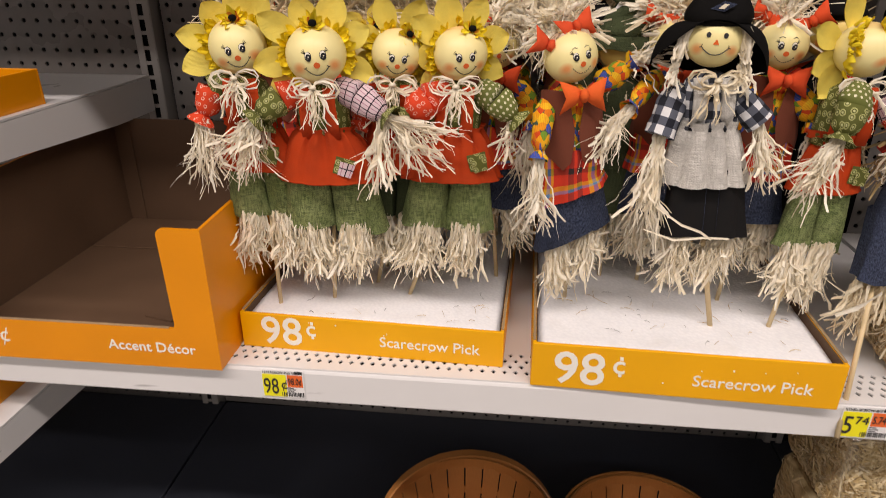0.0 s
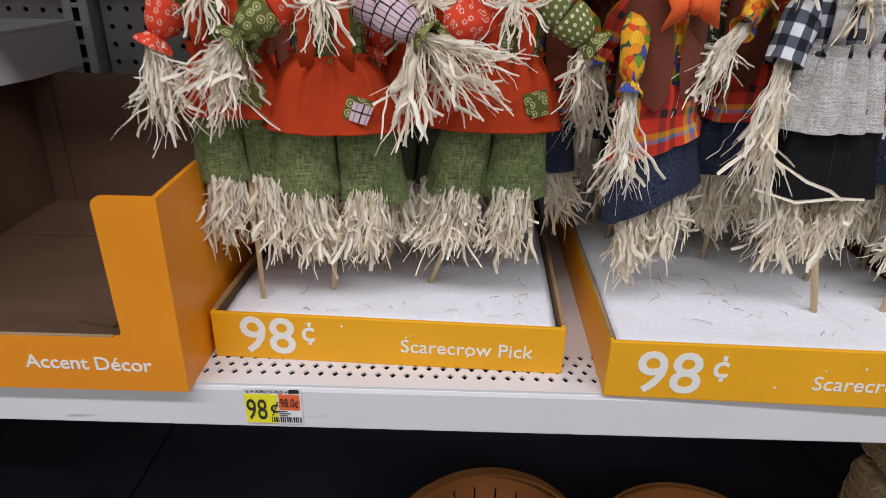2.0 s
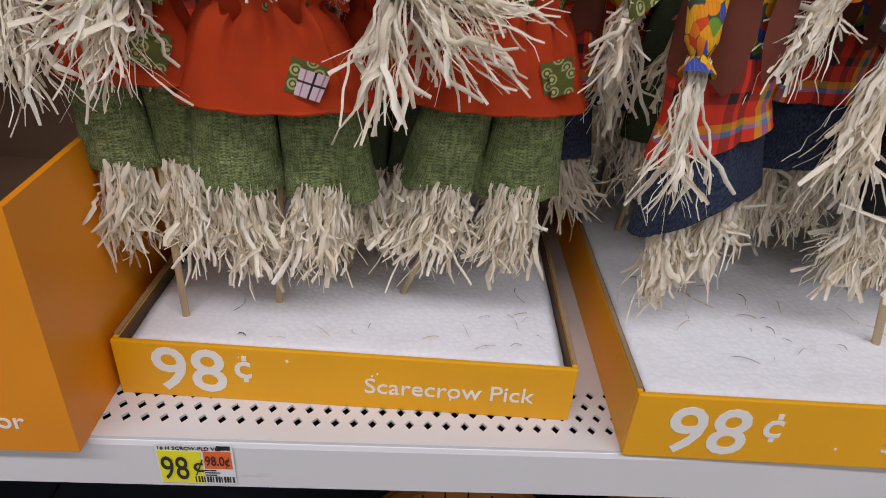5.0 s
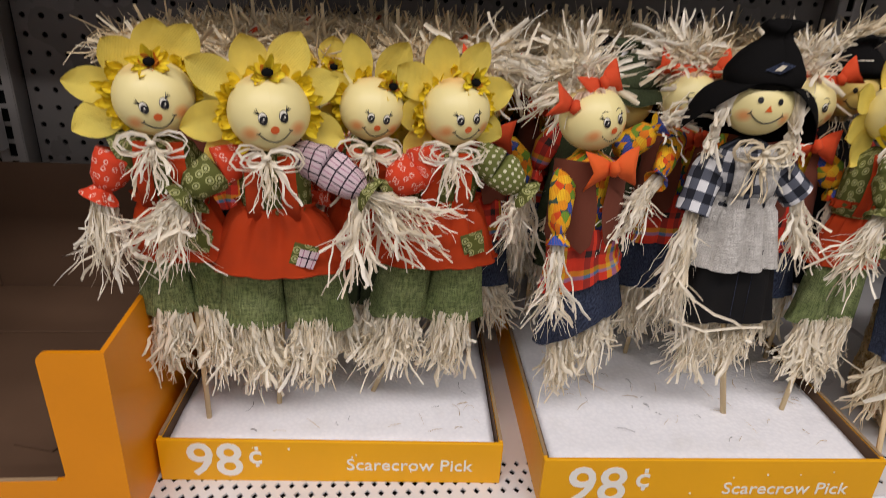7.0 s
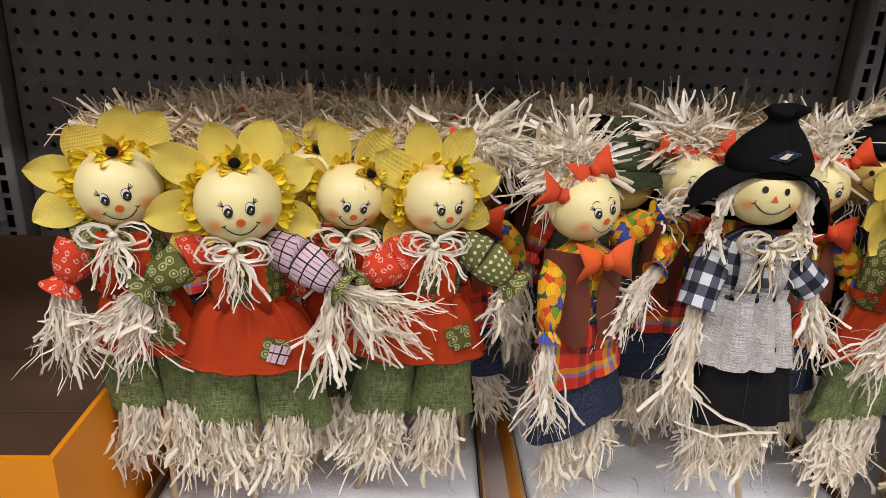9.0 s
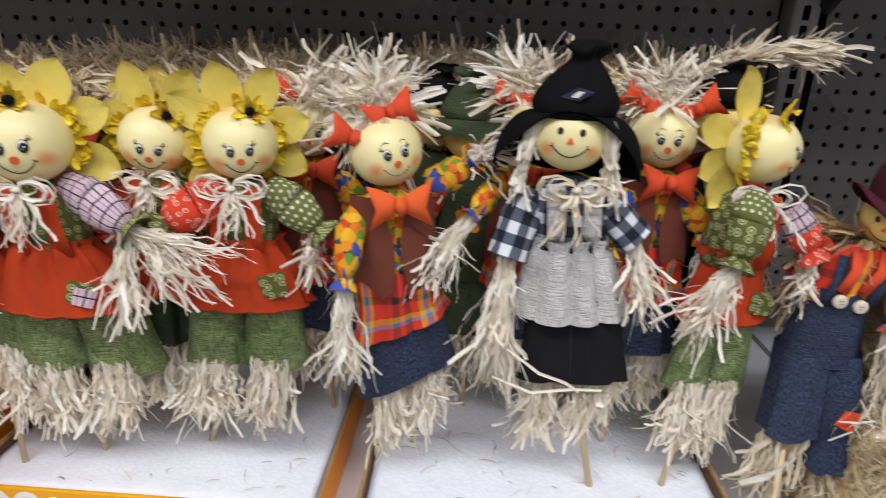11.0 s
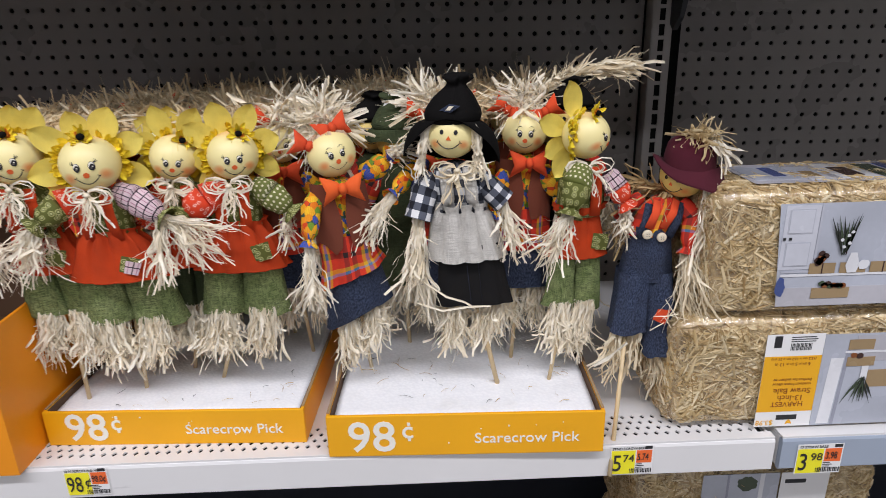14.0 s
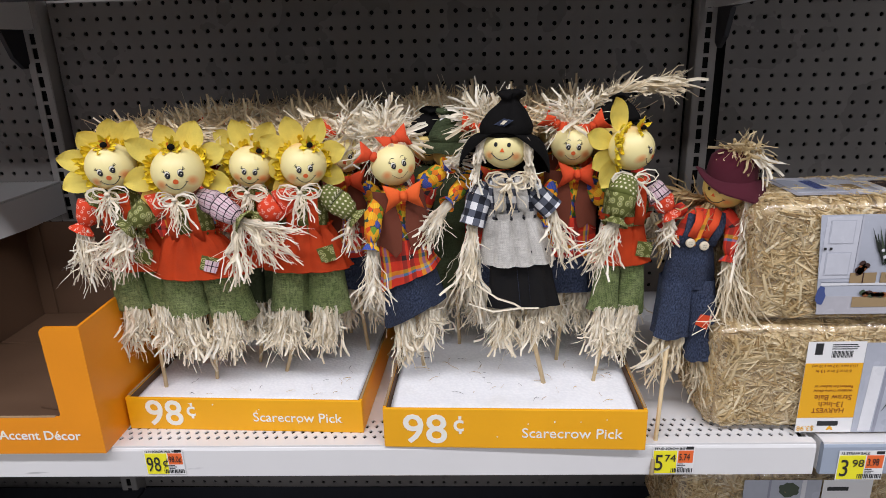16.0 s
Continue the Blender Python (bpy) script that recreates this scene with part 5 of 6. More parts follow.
def witch_doll():
    r = random.Random(31)
    B = Build()
    base, H, F, rad = V((0.803, 0.072, 0.643)), behind_nose((0.7460, 0.0355, 0.9620), 0.0272, -11, -3, 2, 0.09, 1.0), V((0.776, 0.078, 0.708)), 0.0272
    R = turn(-11, -3, 2)
    at = lambda t: H.lerp(F, t)
    globe(B, H, rad, R, "head")
    dot_face(B, H, rad, R)
    witch_hat(B, H, rad, R, "felt_black", 1.98, r, 1.66, 0.98)
    for s in (-1, 1):
        p = [H + R @ V((s * rad * x, -rad * 0.35, rad * z)) for x, z in ((0.80, 0.5), (0.98, 0.1), (1.04, -0.35), (1.08, -0.72))]
        sweep(B, p, [0.004, 0.0065, 0.0055, 0.0035], "raffia_white", 10, 1, True, 0.2)
        for k in range(12):
            ribbon(B, [q + V((r.gauss(0, 0.0035), -0.004 + r.gauss(0, 0.002), 0)) for q in p], 0.003, "raffia_white", r)
        tuft(B, p[-1], (s * 0.15, -0.1, -1), 34, 0.030, 0.22, "raffia_white", r, 0.004, 0.0026, 0.0, 0.004)
    # gingham shirt, burlap pinafore, black trousers
    loft(B, [(at(0.12), 0.010, 0.010, 0), (at(0.15), 0.024, 0.014, 0.02), (at(0.22), 0.030, 0.018, 0.02), (at(0.34), 0.029, 0.018, 0.02)], "gingham", 28, 5, 1.0, (True, True))
    for s in (-1, 1):
        p0, p1 = at(0.135) + V((s * 0.013, -0.013, 0)), at(0.325) + V((s * 0.013, -0.0135, 0))
        sweep(B, [p0, p0.lerp(p1, 0.35) + V((0, -0.006, 0)), p0.lerp(p1, 0.7) + V((0, -0.005, 0)), p1], [0.0068] * 4, "grey_burlap", 10, 0.25)
    loft(B, [(at(0.30), 0.030, 0.020, 0.12), (at(0.325), 0.0285, 0.0185, 0.15), (at(0.335), 0.028, 0.018, 0.16), (at(0.35), 0.031, 0.020, 0.16), (at(0.39), 0.0335, 0.0215, 0.15), (at(0.43), 0.036, 0.0235, 0.13), (at(0.50), 0.0410, 0.026, 0.10), (at(0.56), 0.0455, 0.0285, 0.09)], "grey_burlap", 110, 9, 0.4)
    leg = lambda t: at(t) + V((0.003, 0, 0))
    loft(B, [(leg(0.49), 0.034, 0.020, 0.03), (leg(0.58), 0.037, 0.020, 0.06), (leg(0.68), 0.040, 0.020, 0.06), (leg(0.79), 0.0445, 0.020, 0.09)], "black_cloth", 64, 5, 0.8, square=0.6)
    for x in (-0.004, 0.009):
        ribbon(B, [leg(t) + V((x, -0.0225, 0)) for t in (0.56, 0.64, 0.72, 0.785)], 0.0006, "denim", r)
    legs_straw(B, [at(0.755) + V((-0.018, 0, 0)), at(0.755) + V((0.026, 0, 0))], 0.060, r, n=150, r0=0.014, spread=0.10)
    raffia_bow(B, at(0.14) + V((0, -0.021, 0)), r, "raffia", 1.15, 16)
    arms = [([(0.729, 0.068, 0.918), (0.720, 0.060, 0.900), (0.711, 0.052, 0.871)], 0.0150, [((0.700, 0.046, 0.776), 64), ((0.710, 0.045, 0.790), 20)]),
            ([(0.773, 0.066, 0.917), (0.788, 0.064, 0.904), (0.808, 0.062, 0.885)], 0.0140, [((0.826, 0.052, 0.832), 50)])]
    for pts, fat, ends in arms:
        # open cut sleeves, a little wider at the end
        pts = [V(p) for p in pts]
        line = [pts[0].lerp(pts[1], t) for t in (0, 0.25, 0.5, 0.75)] + [pts[1].lerp(pts[2], t) for t in (0, 0.25, 0.5, 0.75, 1.0)]
        sweep(B, line, [fat * k for k in (0.62, 0.8, 0.92, 0.98, 1.0, 1.0, 0.98, 1.0, 1.04)], "gingham", 20, 0.72, False, 0.10)
        for end, n in ends:
            straw_fist(B, pts[2].lerp(pts[1], 0.15), end, n, r, spread=0.085)
    ribbon(B, [(0.715, 0.04, 0.80), (0.740, 0.03, 0.785), (0.760, 0.03, 0.778), (0.772, 0.03, 0.770)], 0.0026, "raffia_white", r)
    ribbon(B, [(0.705, 0.04, 0.775), (0.735, 0.03, 0.768), (0.765, 0.03, 0.772), (0.790, 0.032, 0.771)], 0.0024, "raffia_white", r)
    rod(B, base, at(0.6) + V((0, 0.004, 0)), 0.0030)
    tagged(B.make("scarecrow_doll", base), "scarecrow doll in black felt hat, gingham shirt and oatmeal burlap pinafore", "scarecrow doll", GROUP)


witch_doll()


def hat_boy(base, H, rad, F, wide, yaw, hat, seed, label, mat_body="dark_green", hat_patch=False, tall=1.0):
    """Scarecrow boy of the back rows: dot face, felt hat, burlap suit."""
    r = random.Random(seed)
    B = Build()
    H, F = V(H), V(F)
    R = turn(yaw, 4, 0)
    at = lambda t: H.lerp(F, t)
    globe(B, H, rad, R, "head2")
    dot_face(B, H, rad, R)
    witch_hat(B, H, rad, R, hat, 1.55, r, 0.5, tall, hat_patch)
    loft(B, [(at(0.12), 0.012, 0.010, 0), (at(0.16), 0.026, 0.016, 0.03), (at(0.35), 0.030, 0.018, 0.04), (at(0.55), wide, wide * 0.5, 0.06)], mat_body, 32, 5, 1.0, (True, False))
    loft(B, [(at(0.52), wide * 0.85, wide * 0.45, 0.03), (at(0.78), wide * 0.95, wide * 0.45, 0.04)], mat_body, 32, 4, 1.0)
    legs_straw(B, [at(0.75) + V((-wide * 0.45, 0, 0)), at(0.75) + V((wide * 0.45, 0, 0))], 0.06, r, n=50)
    for s in (-1, 1):
        pts = [at(0.16) + V((s * 0.02, 0, 0)), at(0.24) + V((s * 0.036, -0.005, 0)), at(0.34) + V((s * 0.046, -0.008, 0))]
        sleeve(B, pts, ["tartan"], 0.012, r)
        straw_fist(B, pts[-1], pts[-1] + V((s * 0.012, -0.004, -0.05)), 36, r, "raffia")
    tuft(B, H + V((0, 0.004, -rad * 0.75)), (0.2, -0.3, -0.4), 40, 0.03, 0.8, "raffia", r, 0.012)
    rod(B, base, at(0.6))
    return tagged(B.make("scarecrow_doll", base), label, "scarecrow doll", GROUP)


hat_boy((0.905, 0.172, 0.643), (0.898, 0.162, 0.962), 0.0275, (0.905, 0.165, 0.70), 0.040, -4, "felt_black", 41, "scarecrow boy doll in a wide black hat behind others", "black_cloth", False, 0.5)
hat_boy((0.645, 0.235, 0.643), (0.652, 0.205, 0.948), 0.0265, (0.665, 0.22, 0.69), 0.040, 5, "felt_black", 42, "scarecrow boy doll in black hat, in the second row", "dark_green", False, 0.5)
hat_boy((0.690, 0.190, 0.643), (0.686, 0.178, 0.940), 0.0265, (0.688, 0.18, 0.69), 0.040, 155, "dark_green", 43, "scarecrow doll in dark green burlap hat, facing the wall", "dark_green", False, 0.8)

# back rows: girls with straw crowns, close together
back_a = vest_doll((0.30, 0.26, 0.637), (0.30, 0.222, 0.932), 0.0275, (0.30, 0.255, 0.69), 0.040, 5, 4, 0,
                   [([(0.28, 0.25, 0.90), (0.265, 0.245, 0.885), (0.26, 0.24, 0.86)], ["pumpkin_print"], 0.0125, [((0.255, 0.24, 0.80), 24)])],
                   51, "scarecrow girl doll with a straw crown in the back rows", 150, up=1.1, mop=-0.35)
back_b = vest_doll((0.38, 0.26, 0.637), (0.38, 0.222, 0.928), 0.0275, (0.38, 0.255, 0.69), 0.040, -8, 4, 4,
                   [([(0.40, 0.25, 0.90), (0.415, 0.245, 0.885), (0.42, 0.24, 0.86)], ["pumpkin_print"], 0.0125, [((0.425, 0.24, 0.80), 24)])],
                   52, "scarecrow girl doll with a straw crown in the back rows", 150, up=1.15, mop=-0.45)
back_sf = sunflower_doll((0.40, 0.20, 0.637), (0.402, 0.150, 0.930), 0.0260, (0.40, 0.18, 0.69), 0.042, 0, 2, 0,
                         [([(0.37, 0.165, 0.91), (0.355, 0.16, 0.90), (0.347, 0.158, 0.88)], ["red_print"], 0.0125, [((0.34, 0.16, 0.82), 24)])],
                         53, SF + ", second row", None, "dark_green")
r = random.Random(77)
spots = [(0.245, 0.245), (0.45, 0.245), (0.515, 0.245), (0.29, 0.325), (0.36, 0.33), (0.43, 0.325), (0.50, 0.33), (0.545, 0.33), (0.28, 0.395), (0.35, 0.395), (0.42, 0.39), (0.49, 0.395), (0.545, 0.39)]
for i, (x, y) in enumerate(spots):
    copy_thing((back_a, back_b)[i % 2], pose(x + r.uniform(-0.006, 0.006), y, 0.637 + r.uniform(-0.002, 0.008), 0, 0, r.uniform(-35, 35)))
spots = [(0.635, 0.28), (0.705, 0.27), (0.775, 0.225), (0.83, 0.235), (0.885, 0.24), (0.65, 0.31), (0.72, 0.31), (0.79, 0.30), (0.86, 0.31), (0.65, 0.38), (0.72, 0.385), (0.79, 0.38), (0.86, 0.385)]
for i, (x, y) in enumerate(spots):
    copy_thing((back_b, back_a)[i % 2], pose(x + r.uniform(-0.006, 0.006), y, 0.643 + r.uniform(-0.004, 0.010), 0, 0, r.uniform(-35, 35)))


def overall_doll():
    """Scarecrow boy on a long pick: maroon hat, straw hair, denim overalls with red straps and buttons."""
    r = random.Random(61)
    B = Build()
    base = V((0.9285, -0.0065, 0.5605))
    H, rad = V((1.020, 0.090, 0.902)), 0.0260
    R = turn(-50, 8, 8)
    globe(B, H, rad, R, "head2")
    dot_face(B, H, rad, R)
    # hat
    c = H + V((0.010, 0, 0.006))
    n = 48
    for face in (0, 1):
        vs, fs = [], []
        for j in range(6):
            t = j / 5
            for k in range(n):
                a = 2 * math.pi * k / n
                rr = rad * (1.10 + 0.62 * t)
                z = 0.006 - 0.024 * t * math.sin(a) * 0.9 - 0.012 * t * t + 0.004 * t * math.sin(3 * a + 1.0) - 0.010 * t * max(0.0, math.cos(a)) - 0.0016 * face
                vs.append(c + V((rr * 1.02 * math.sin(a), -rr * 0.95 * math.cos(a), z)))
        for j in range(5):
            for k in range(n):
                q = (j * n + k, j * n + (k + 1) % n, (j + 1) * n + (k + 1) % n, (j + 1) * n + k)
                fs.append(q if face else q[::-1])
        B.add(vs, fs, "maroon_felt")
    loft(B, [(c + V((-0.004, 0, 0.002)), rad * 1.16, rad * 1.12, 0.01), (c + V((-0.004, 0, 0.018)), rad * 1.10, rad * 1.15, 0.02), (c + V((-0.003, 0, 0.033)), rad * 1.02, rad * 0.95, 0.04), (c + V((-0.002, 0, 0.042)), rad * 0.6, rad * 0.55, 0.06)], "maroon_felt", 36, 4, 1.0, (False, True))
    top = c + V((0.002, -0.008, 0.036))
    tuft(B, top, (0.05, -0.25, 1), 120, 0.026, 0.55, "hay", r, 0.012, 0.0030, 0.012, 0.007, 0.9)
    tuft(B, top, (0.0, -0.6, 0.5), 50, 0.026, 0.5, "straw", r, 0.010, 0.0028, 0.016, 0.007, 0.9)
    tuft(B, top + V((0.004, -0.014, 0.0)), (0.5, -0.5, 0.1), 26, 0.030, 0.4, "raffia_white", r, 0.006, 0.0030, 0.026, 0.006, 0.9)
    # hair falling on the far shoulder
    tuft(B, H + V((0.020, -0.032, -0.004)), (0.02, -0.10, -1), 110, 0.090, 0.07, "raffia_white", r, 0.008, 0.0026, 0.0, 0.009)
    tuft(B, H + V((-0.018, -0.004, -0.020)), (-0.5, -0.3, -0.7), 40, 0.035, 0.4, "straw", r, 0.008, 0.0026, 0.0, 0.009)
    tuft(B, H + V((-0.012, 0.012, -0.018)), (-0.8, 0.1, 0.0), 40, 0.060, 0.5, "straw", r, 0.008, 0.0026, 0.0, 0.012)
    # shirt and overalls
    ch = V((0.999, 0.088, 0.878))
    wa = V((0.985, 0.085, 0.834))
    loft(B, [(ch, 0.012, 0.010, 0), (ch + V((-0.001, 0, -0.008)), 0.023, 0.015, 0.03), (ch.lerp(wa, 0.5), 0.027, 0.017, 0.03), (wa, 0.027, 0.017, 0.03)], "tartan", 30, 5, 2.0, (True, True))
    for s in (-1, 1):
        p0, p1 = ch + V((s * 0.011, -0.011, -0.002)), wa + V((s * 0.0085, -0.018, 0.012))
        sweep(B, [p0, p0.lerp(p1, 0.4) + V((0, -0.007, 0)), p1], [0.0050] * 3, "red_felt", 10, 0.3)
        q0, q1 = ch + V((s * 0.019, -0.009, -0.006)), wa + V((s * 0.017, -0.015, 0.0))
        sweep(B, [q0, q0.lerp(q1, 0.5) + V((0, -0.005, 0)), q1], [0.0055] * 3, "denim", 10, 0.3)
    loft(B, [(wa + V((0, 0, 0.012)), 0.022, 0.016, 0.03), (wa, 0.0235, 0.018, 0.06), (wa + V((-0.002, 0, -0.028)), 0.029, 0.021, 0.07), (wa + V((-0.003, 0, -0.055)), 0.033, 0.022, 0.06)], "denim", 36, 5, 0.5)
    for s, end in ((-1, V((0.957, 0.060, 0.722))), (1, V((1.001, 0.058, 0.690)))):
        hip = wa + V((s * 0.014 - 0.003, 0, -0.045))
        loft(B, [(hip, 0.0185, 0.019, 0.06), (hip.lerp(end, 0.2), 0.0190, 0.018, 0.12), (hip.lerp(end, 0.4), 0.0195, 0.017, 0.10), (hip.lerp(end, 0.55), 0.0200, 0.017, 0.15), (hip.lerp(end, 0.8), 0.0208, 0.016, 0.12), (end, 0.0218, 0.015, 0.15)], "denim", 48, 4, s, square=0.6)
        tuft(B, end + V((0, 0, 0.012)), (0.12 * s, 0, -1), 90, 0.068, 0.14, "raffia", r, 0.017, 0.0032, 0, 0.008, 0.7, 6)
    for dx, dz in ((-0.0105, 0.006), (0.0065, 0.002)):
        p = wa + V((dx, -0.0225, dz))
        sweep(B, [p + V((0, 0.002, 0)), p, p - V((0, 0.0016, 0)), p - V((0, 0.0018, 0))], [0.0056, 0.0058, 0.0050, 0.0036], "button", 18)
        for hx in (-0.0012, 0.0012):
            for hz in (-0.0012, 0.0012):
                q = p + V((hx, -0.0019, hz))
                sweep(B, [q, q - V((0, 0.0003, 0))], [0.0005, 0.0005], "black", 6)
    # knee patch with loose stitches
    c = V((0.990, 0.038, 0.748))
    B.add([c + V((-0.010, 0, -0.004)), c + V((0.004, -0.001, -0.011)), c + V((0.011, 0.001, 0.006)), c + V((-0.004, 0, 0.009))], [(0, 1, 2, 3)], "red_felt")
    for _ in range(6):
        ribbon(B, [c + V((r.uniform(-0.014, 0.012), -0.004, r.uniform(-0.02, 0.03))) for _ in range(2)] + [c + V((r.uniform(-0.01, 0.03), -0.006, r.uniform(-0.02, 0.02)))], 0.0016, "raffia_white", r)
    sleeve(B, [(1.018, 0.086, 0.872), (1.032, 0.076, 0.854), (1.022, 0.062, 0.822)], ["tartan"], 0.0115, r)
    straw_fist(B, (1.022, 0.060, 0.820), (1.034, 0.046, 0.748), 110, r, "raffia", 0.22, 0.008)
    sleeve(B, [(0.972, 0.088, 0.880), (0.962, 0.094, 0.868), (0.956, 0.098, 0.856)], ["tartan"], 0.009, r)
    straw_fist(B, (0.956, 0.098, 0.854), (0.950, 0.10, 0.825), 30, r, "straw", 0.3)
    rod(B, base, V((0.957, 0.060, 0.728)), 0.0027)
    ribbon(B, [(0.912, 0.03, 0.690), (0.925, 0.02, 0.705), (0.94, 0.02, 0.718), (0.948, 0.025, 0.722)], 0.006, "raffia_white", r)
    tagged(B.make("scarecrow_doll", base), "scarecrow boy doll in maroon hat and denim overalls", "scarecrow doll", GROUP)


overall_doll()


# ---- price labels on the rails ----
def price_tag(x0, z0, x1, z1, lean, head, big, cents, small, label, y=0.0, size=0.62, tall=1.32):
    w, h = x1 - x0, z1 - z0
    T = thing("price_tag", (x0, y, z0), label, "price tag", "price tags")
    y -= 0.0012

    def sheet(pname, a, b, c, d, mat, k):
        B = Build()
        box(B, (x0 + a * w, y - 0.0003 * k, z0 + b * h), (x0 + c * w, y - 0.0003 * k + 0.0003, z0 + d * h), mat)
        return B.make(pname, (x0, y, z0), own[-1])

    own = [T]
    own.append(sheet("paper", 0, 0, 1, 1, "paper", 0))
    bpy.context.view_layer.update()
    sheet("yellow_panel", 0.02, 0.02, 0.58, 0.84, "yellow", 1)
    sheet("orange_panel", 0.61, 0.40, 0.97, 0.84, "tag_orange", 1)
    sheet("code_patch", 0.80, 0.88, 0.97, 0.98, "ink", 1)
    for k in range(14):
        sheet("barcode_line", 0.46 + 0.038 * k, 0.05, 0.46 + 0.038 * k + (0.024 if k % 3 else 0.014), 0.20, "ink", 2)
    for k in range(3):
        sheet("small_print", 0.60, 0.23 + 0.06 * k, 0.75 + 0.05 * (k % 2), 0.25 + 0.06 * k, "ink", 2)
    yy = y - 0.0008
    lettering(head, h * 0.115, facing(x0 + 0.03 * w, yy, z0 + 0.885 * h), "ink", own[-1])
    lettering(big, h * size, facing(x0 + 0.035 * w, yy - 0.0002, z0 + 0.14 * h), "ink", own[-1], tall=tall)
    lettering(cents[0], h * cents[2], facing(x0 + cents[3] * w, yy - 0.0002, z0 + cents[1] * h), "ink", own[-1])
    lettering(small, h * 0.20, facing(x0 + 0.625 * w, yy, z0 + 0.50 * h), "ink", own[-1], tall=1.7)
    return T


price_tag(0.2865, 0.560, 0.3370, 0.5975, 0, "16 H SCRCW-PLD VEST", "98", ("¢", 0.34, 0.50, 0.450), "98.0¢", "yellow and orange shelf price tag on the white rail", size=0.50, tall=1.65)
price_tag(0.930, 0.558, 0.981, 0.598, 0, "STND SCRCW-BOY", "5", ("74", 0.46, 0.36, 0.28), "5.74", "yellow and orange shelf price tag beside a bamboo stick")
price_tag(1.156, 0.548, 1.212, 0.590, 0, "13 STRAW BALE", "3", ("98", 0.46, 0.36, 0.30), "3.98", "yellow and orange price tag on the blue-grey rail")


# ---- straw bales in clear film ----
def bale_body(B, lo, hi, seed, strands, round_r=0.022):
    r = random.Random(seed)
    size = [hi[i] - lo[i] for i in range(3)]
    mid = V([(hi[i] + lo[i]) / 2 for i in range(3)])
    n = [36, 16, 18]
    half = V(size) / 2

    def skin(p):
        q = V([max(-half[i] + round_r, min(half[i] - round_r, p[i])) for i in range(3)])
        d = p - q
        out = q + (d.normalized() * round_r if d.length > 1e-6 else V((0, 0, 0)))
        w = mid + out
        f = 0.0032 * noise.noise(w * 28) + 0.0014 * noise.noise(w * 110)
        if p.z < -half.z + 1e-4:
            f = -0.0005
        return w + (d.normalized() if d.length > 1e-6 else V((0, 0, 1))) * f

    for ax in range(3):
        u, v = [(1, 2), (2, 0), (0, 1)][ax]
        for s in (-1, 1):
            vs, fs = [], []
            for j in range(n[v] + 1):
                for i in range(n[u] + 1):
                    p = V((0, 0, 0))
                    p[ax], p[u], p[v] = s * half[ax], (2 * i / n[u] - 1) * half[u], (2 * j / n[v] - 1) * half[v]
                    vs.append(skin(p))
            k = n[u] + 1
            for j in range(n[v]):
                for i in range(n[u]):
                    q = (j * k + i, j * k + i + 1, (j + 1) * k + i + 1, (j + 1) * k + i)
                    fs.append(q if s > 0 else q[::-1])
            B.add(vs, fs, "bale")
    faces = [((0, -1, 0), 0.5), ((-1, 0, 0), 0.25), ((0, 0, 1), 0.25)]
    for _ in range(strands):
        x = r.random()
        nrm = V(faces[0][0]) if x < 0.5 else V(faces[1][0]) if x < 0.75 else V(faces[2][0])
        p = V([r.uniform(-half[i] + 0.006, half[i] - 0.006) for i in range(3)])
        ax = [abs(c) for c in nrm].index(1.0)
        p[ax] = nrm[ax] * half[ax]
        d = V((r.gauss(0, 1), r.gauss(0, 1), r.gauss(0, 0.8)))
        d[ax] = 0
        d.normalize()
        L = r.choice((r.uniform(0.008, 0.022), r.uniform(0.015, 0.045)))
        pts = []
        for t in (-0.5, 0.0, 0.5):
            q = p + d * L * t + V((0, 0, r.gauss(0, 0.0006)))
            q = V([max(-half[i], min(half[i], q[i])) for i in range(3)])
            pts.append(skin(q) + nrm * r.uniform(-0.0004, 0.0024))
        ribbon(B, pts, r.choice((0.0012, 0.0020, 0.0030, 0.0042)), r.choice(("hay", "hay", "hay", "straw", "bale_light")), r)


def bale_film(T, lo, hi, seed):
    """The clear shrink film: a thin creased skin just outside the straw."""
    B = Build()
    half = [(hi[i] - lo[i]) / 2 + 0.0030 for i in range(3)]
    mid = V([(hi[i] + lo[i]) / 2 for i in range(3)])
    for ax, sign, (nu, nv) in ((1, -1, (60, 26)), (0, -1, (24, 26)), (2, 1, (60, 24))):
        u, v = {0: (1, 2), 1: (0, 2), 2: (0, 1)}[ax]
        vs, fs = [], []
        for j in range(nv + 1):
            for i in range(nu + 1):
                p = V((0, 0, 0))
                p[ax], p[u], p[v] = sign * half[ax], (2 * i / nu - 1) * half[u], (2 * j / nv - 1) * half[v]
                q = V([max(-half[k] + 0.024, min(half[k] - 0.024, p[k])) for k in range(3)])
                d = p - q
                w = mid + q + d.normalized() * 0.024
                vs.append(w + d.normalized() * (0.0016 * noise.noise(w * 45 + V((seed, 0, 0))) - (0.002 if w.y < lo[1] + 0.001 else 0.0)))
        fs = [(j * (nu + 1) + i, j * (nu + 1) + i + 1, (j + 1) * (nu + 1) + i + 1, (j + 1) * (nu + 1) + i) for j in range(nv) for i in range(nu)]
        B.add(vs, fs, "clear_film")
    ob = B.make("clear_film", T.location, T, "clear creased shrink film")
    ob.visible_shadow = False


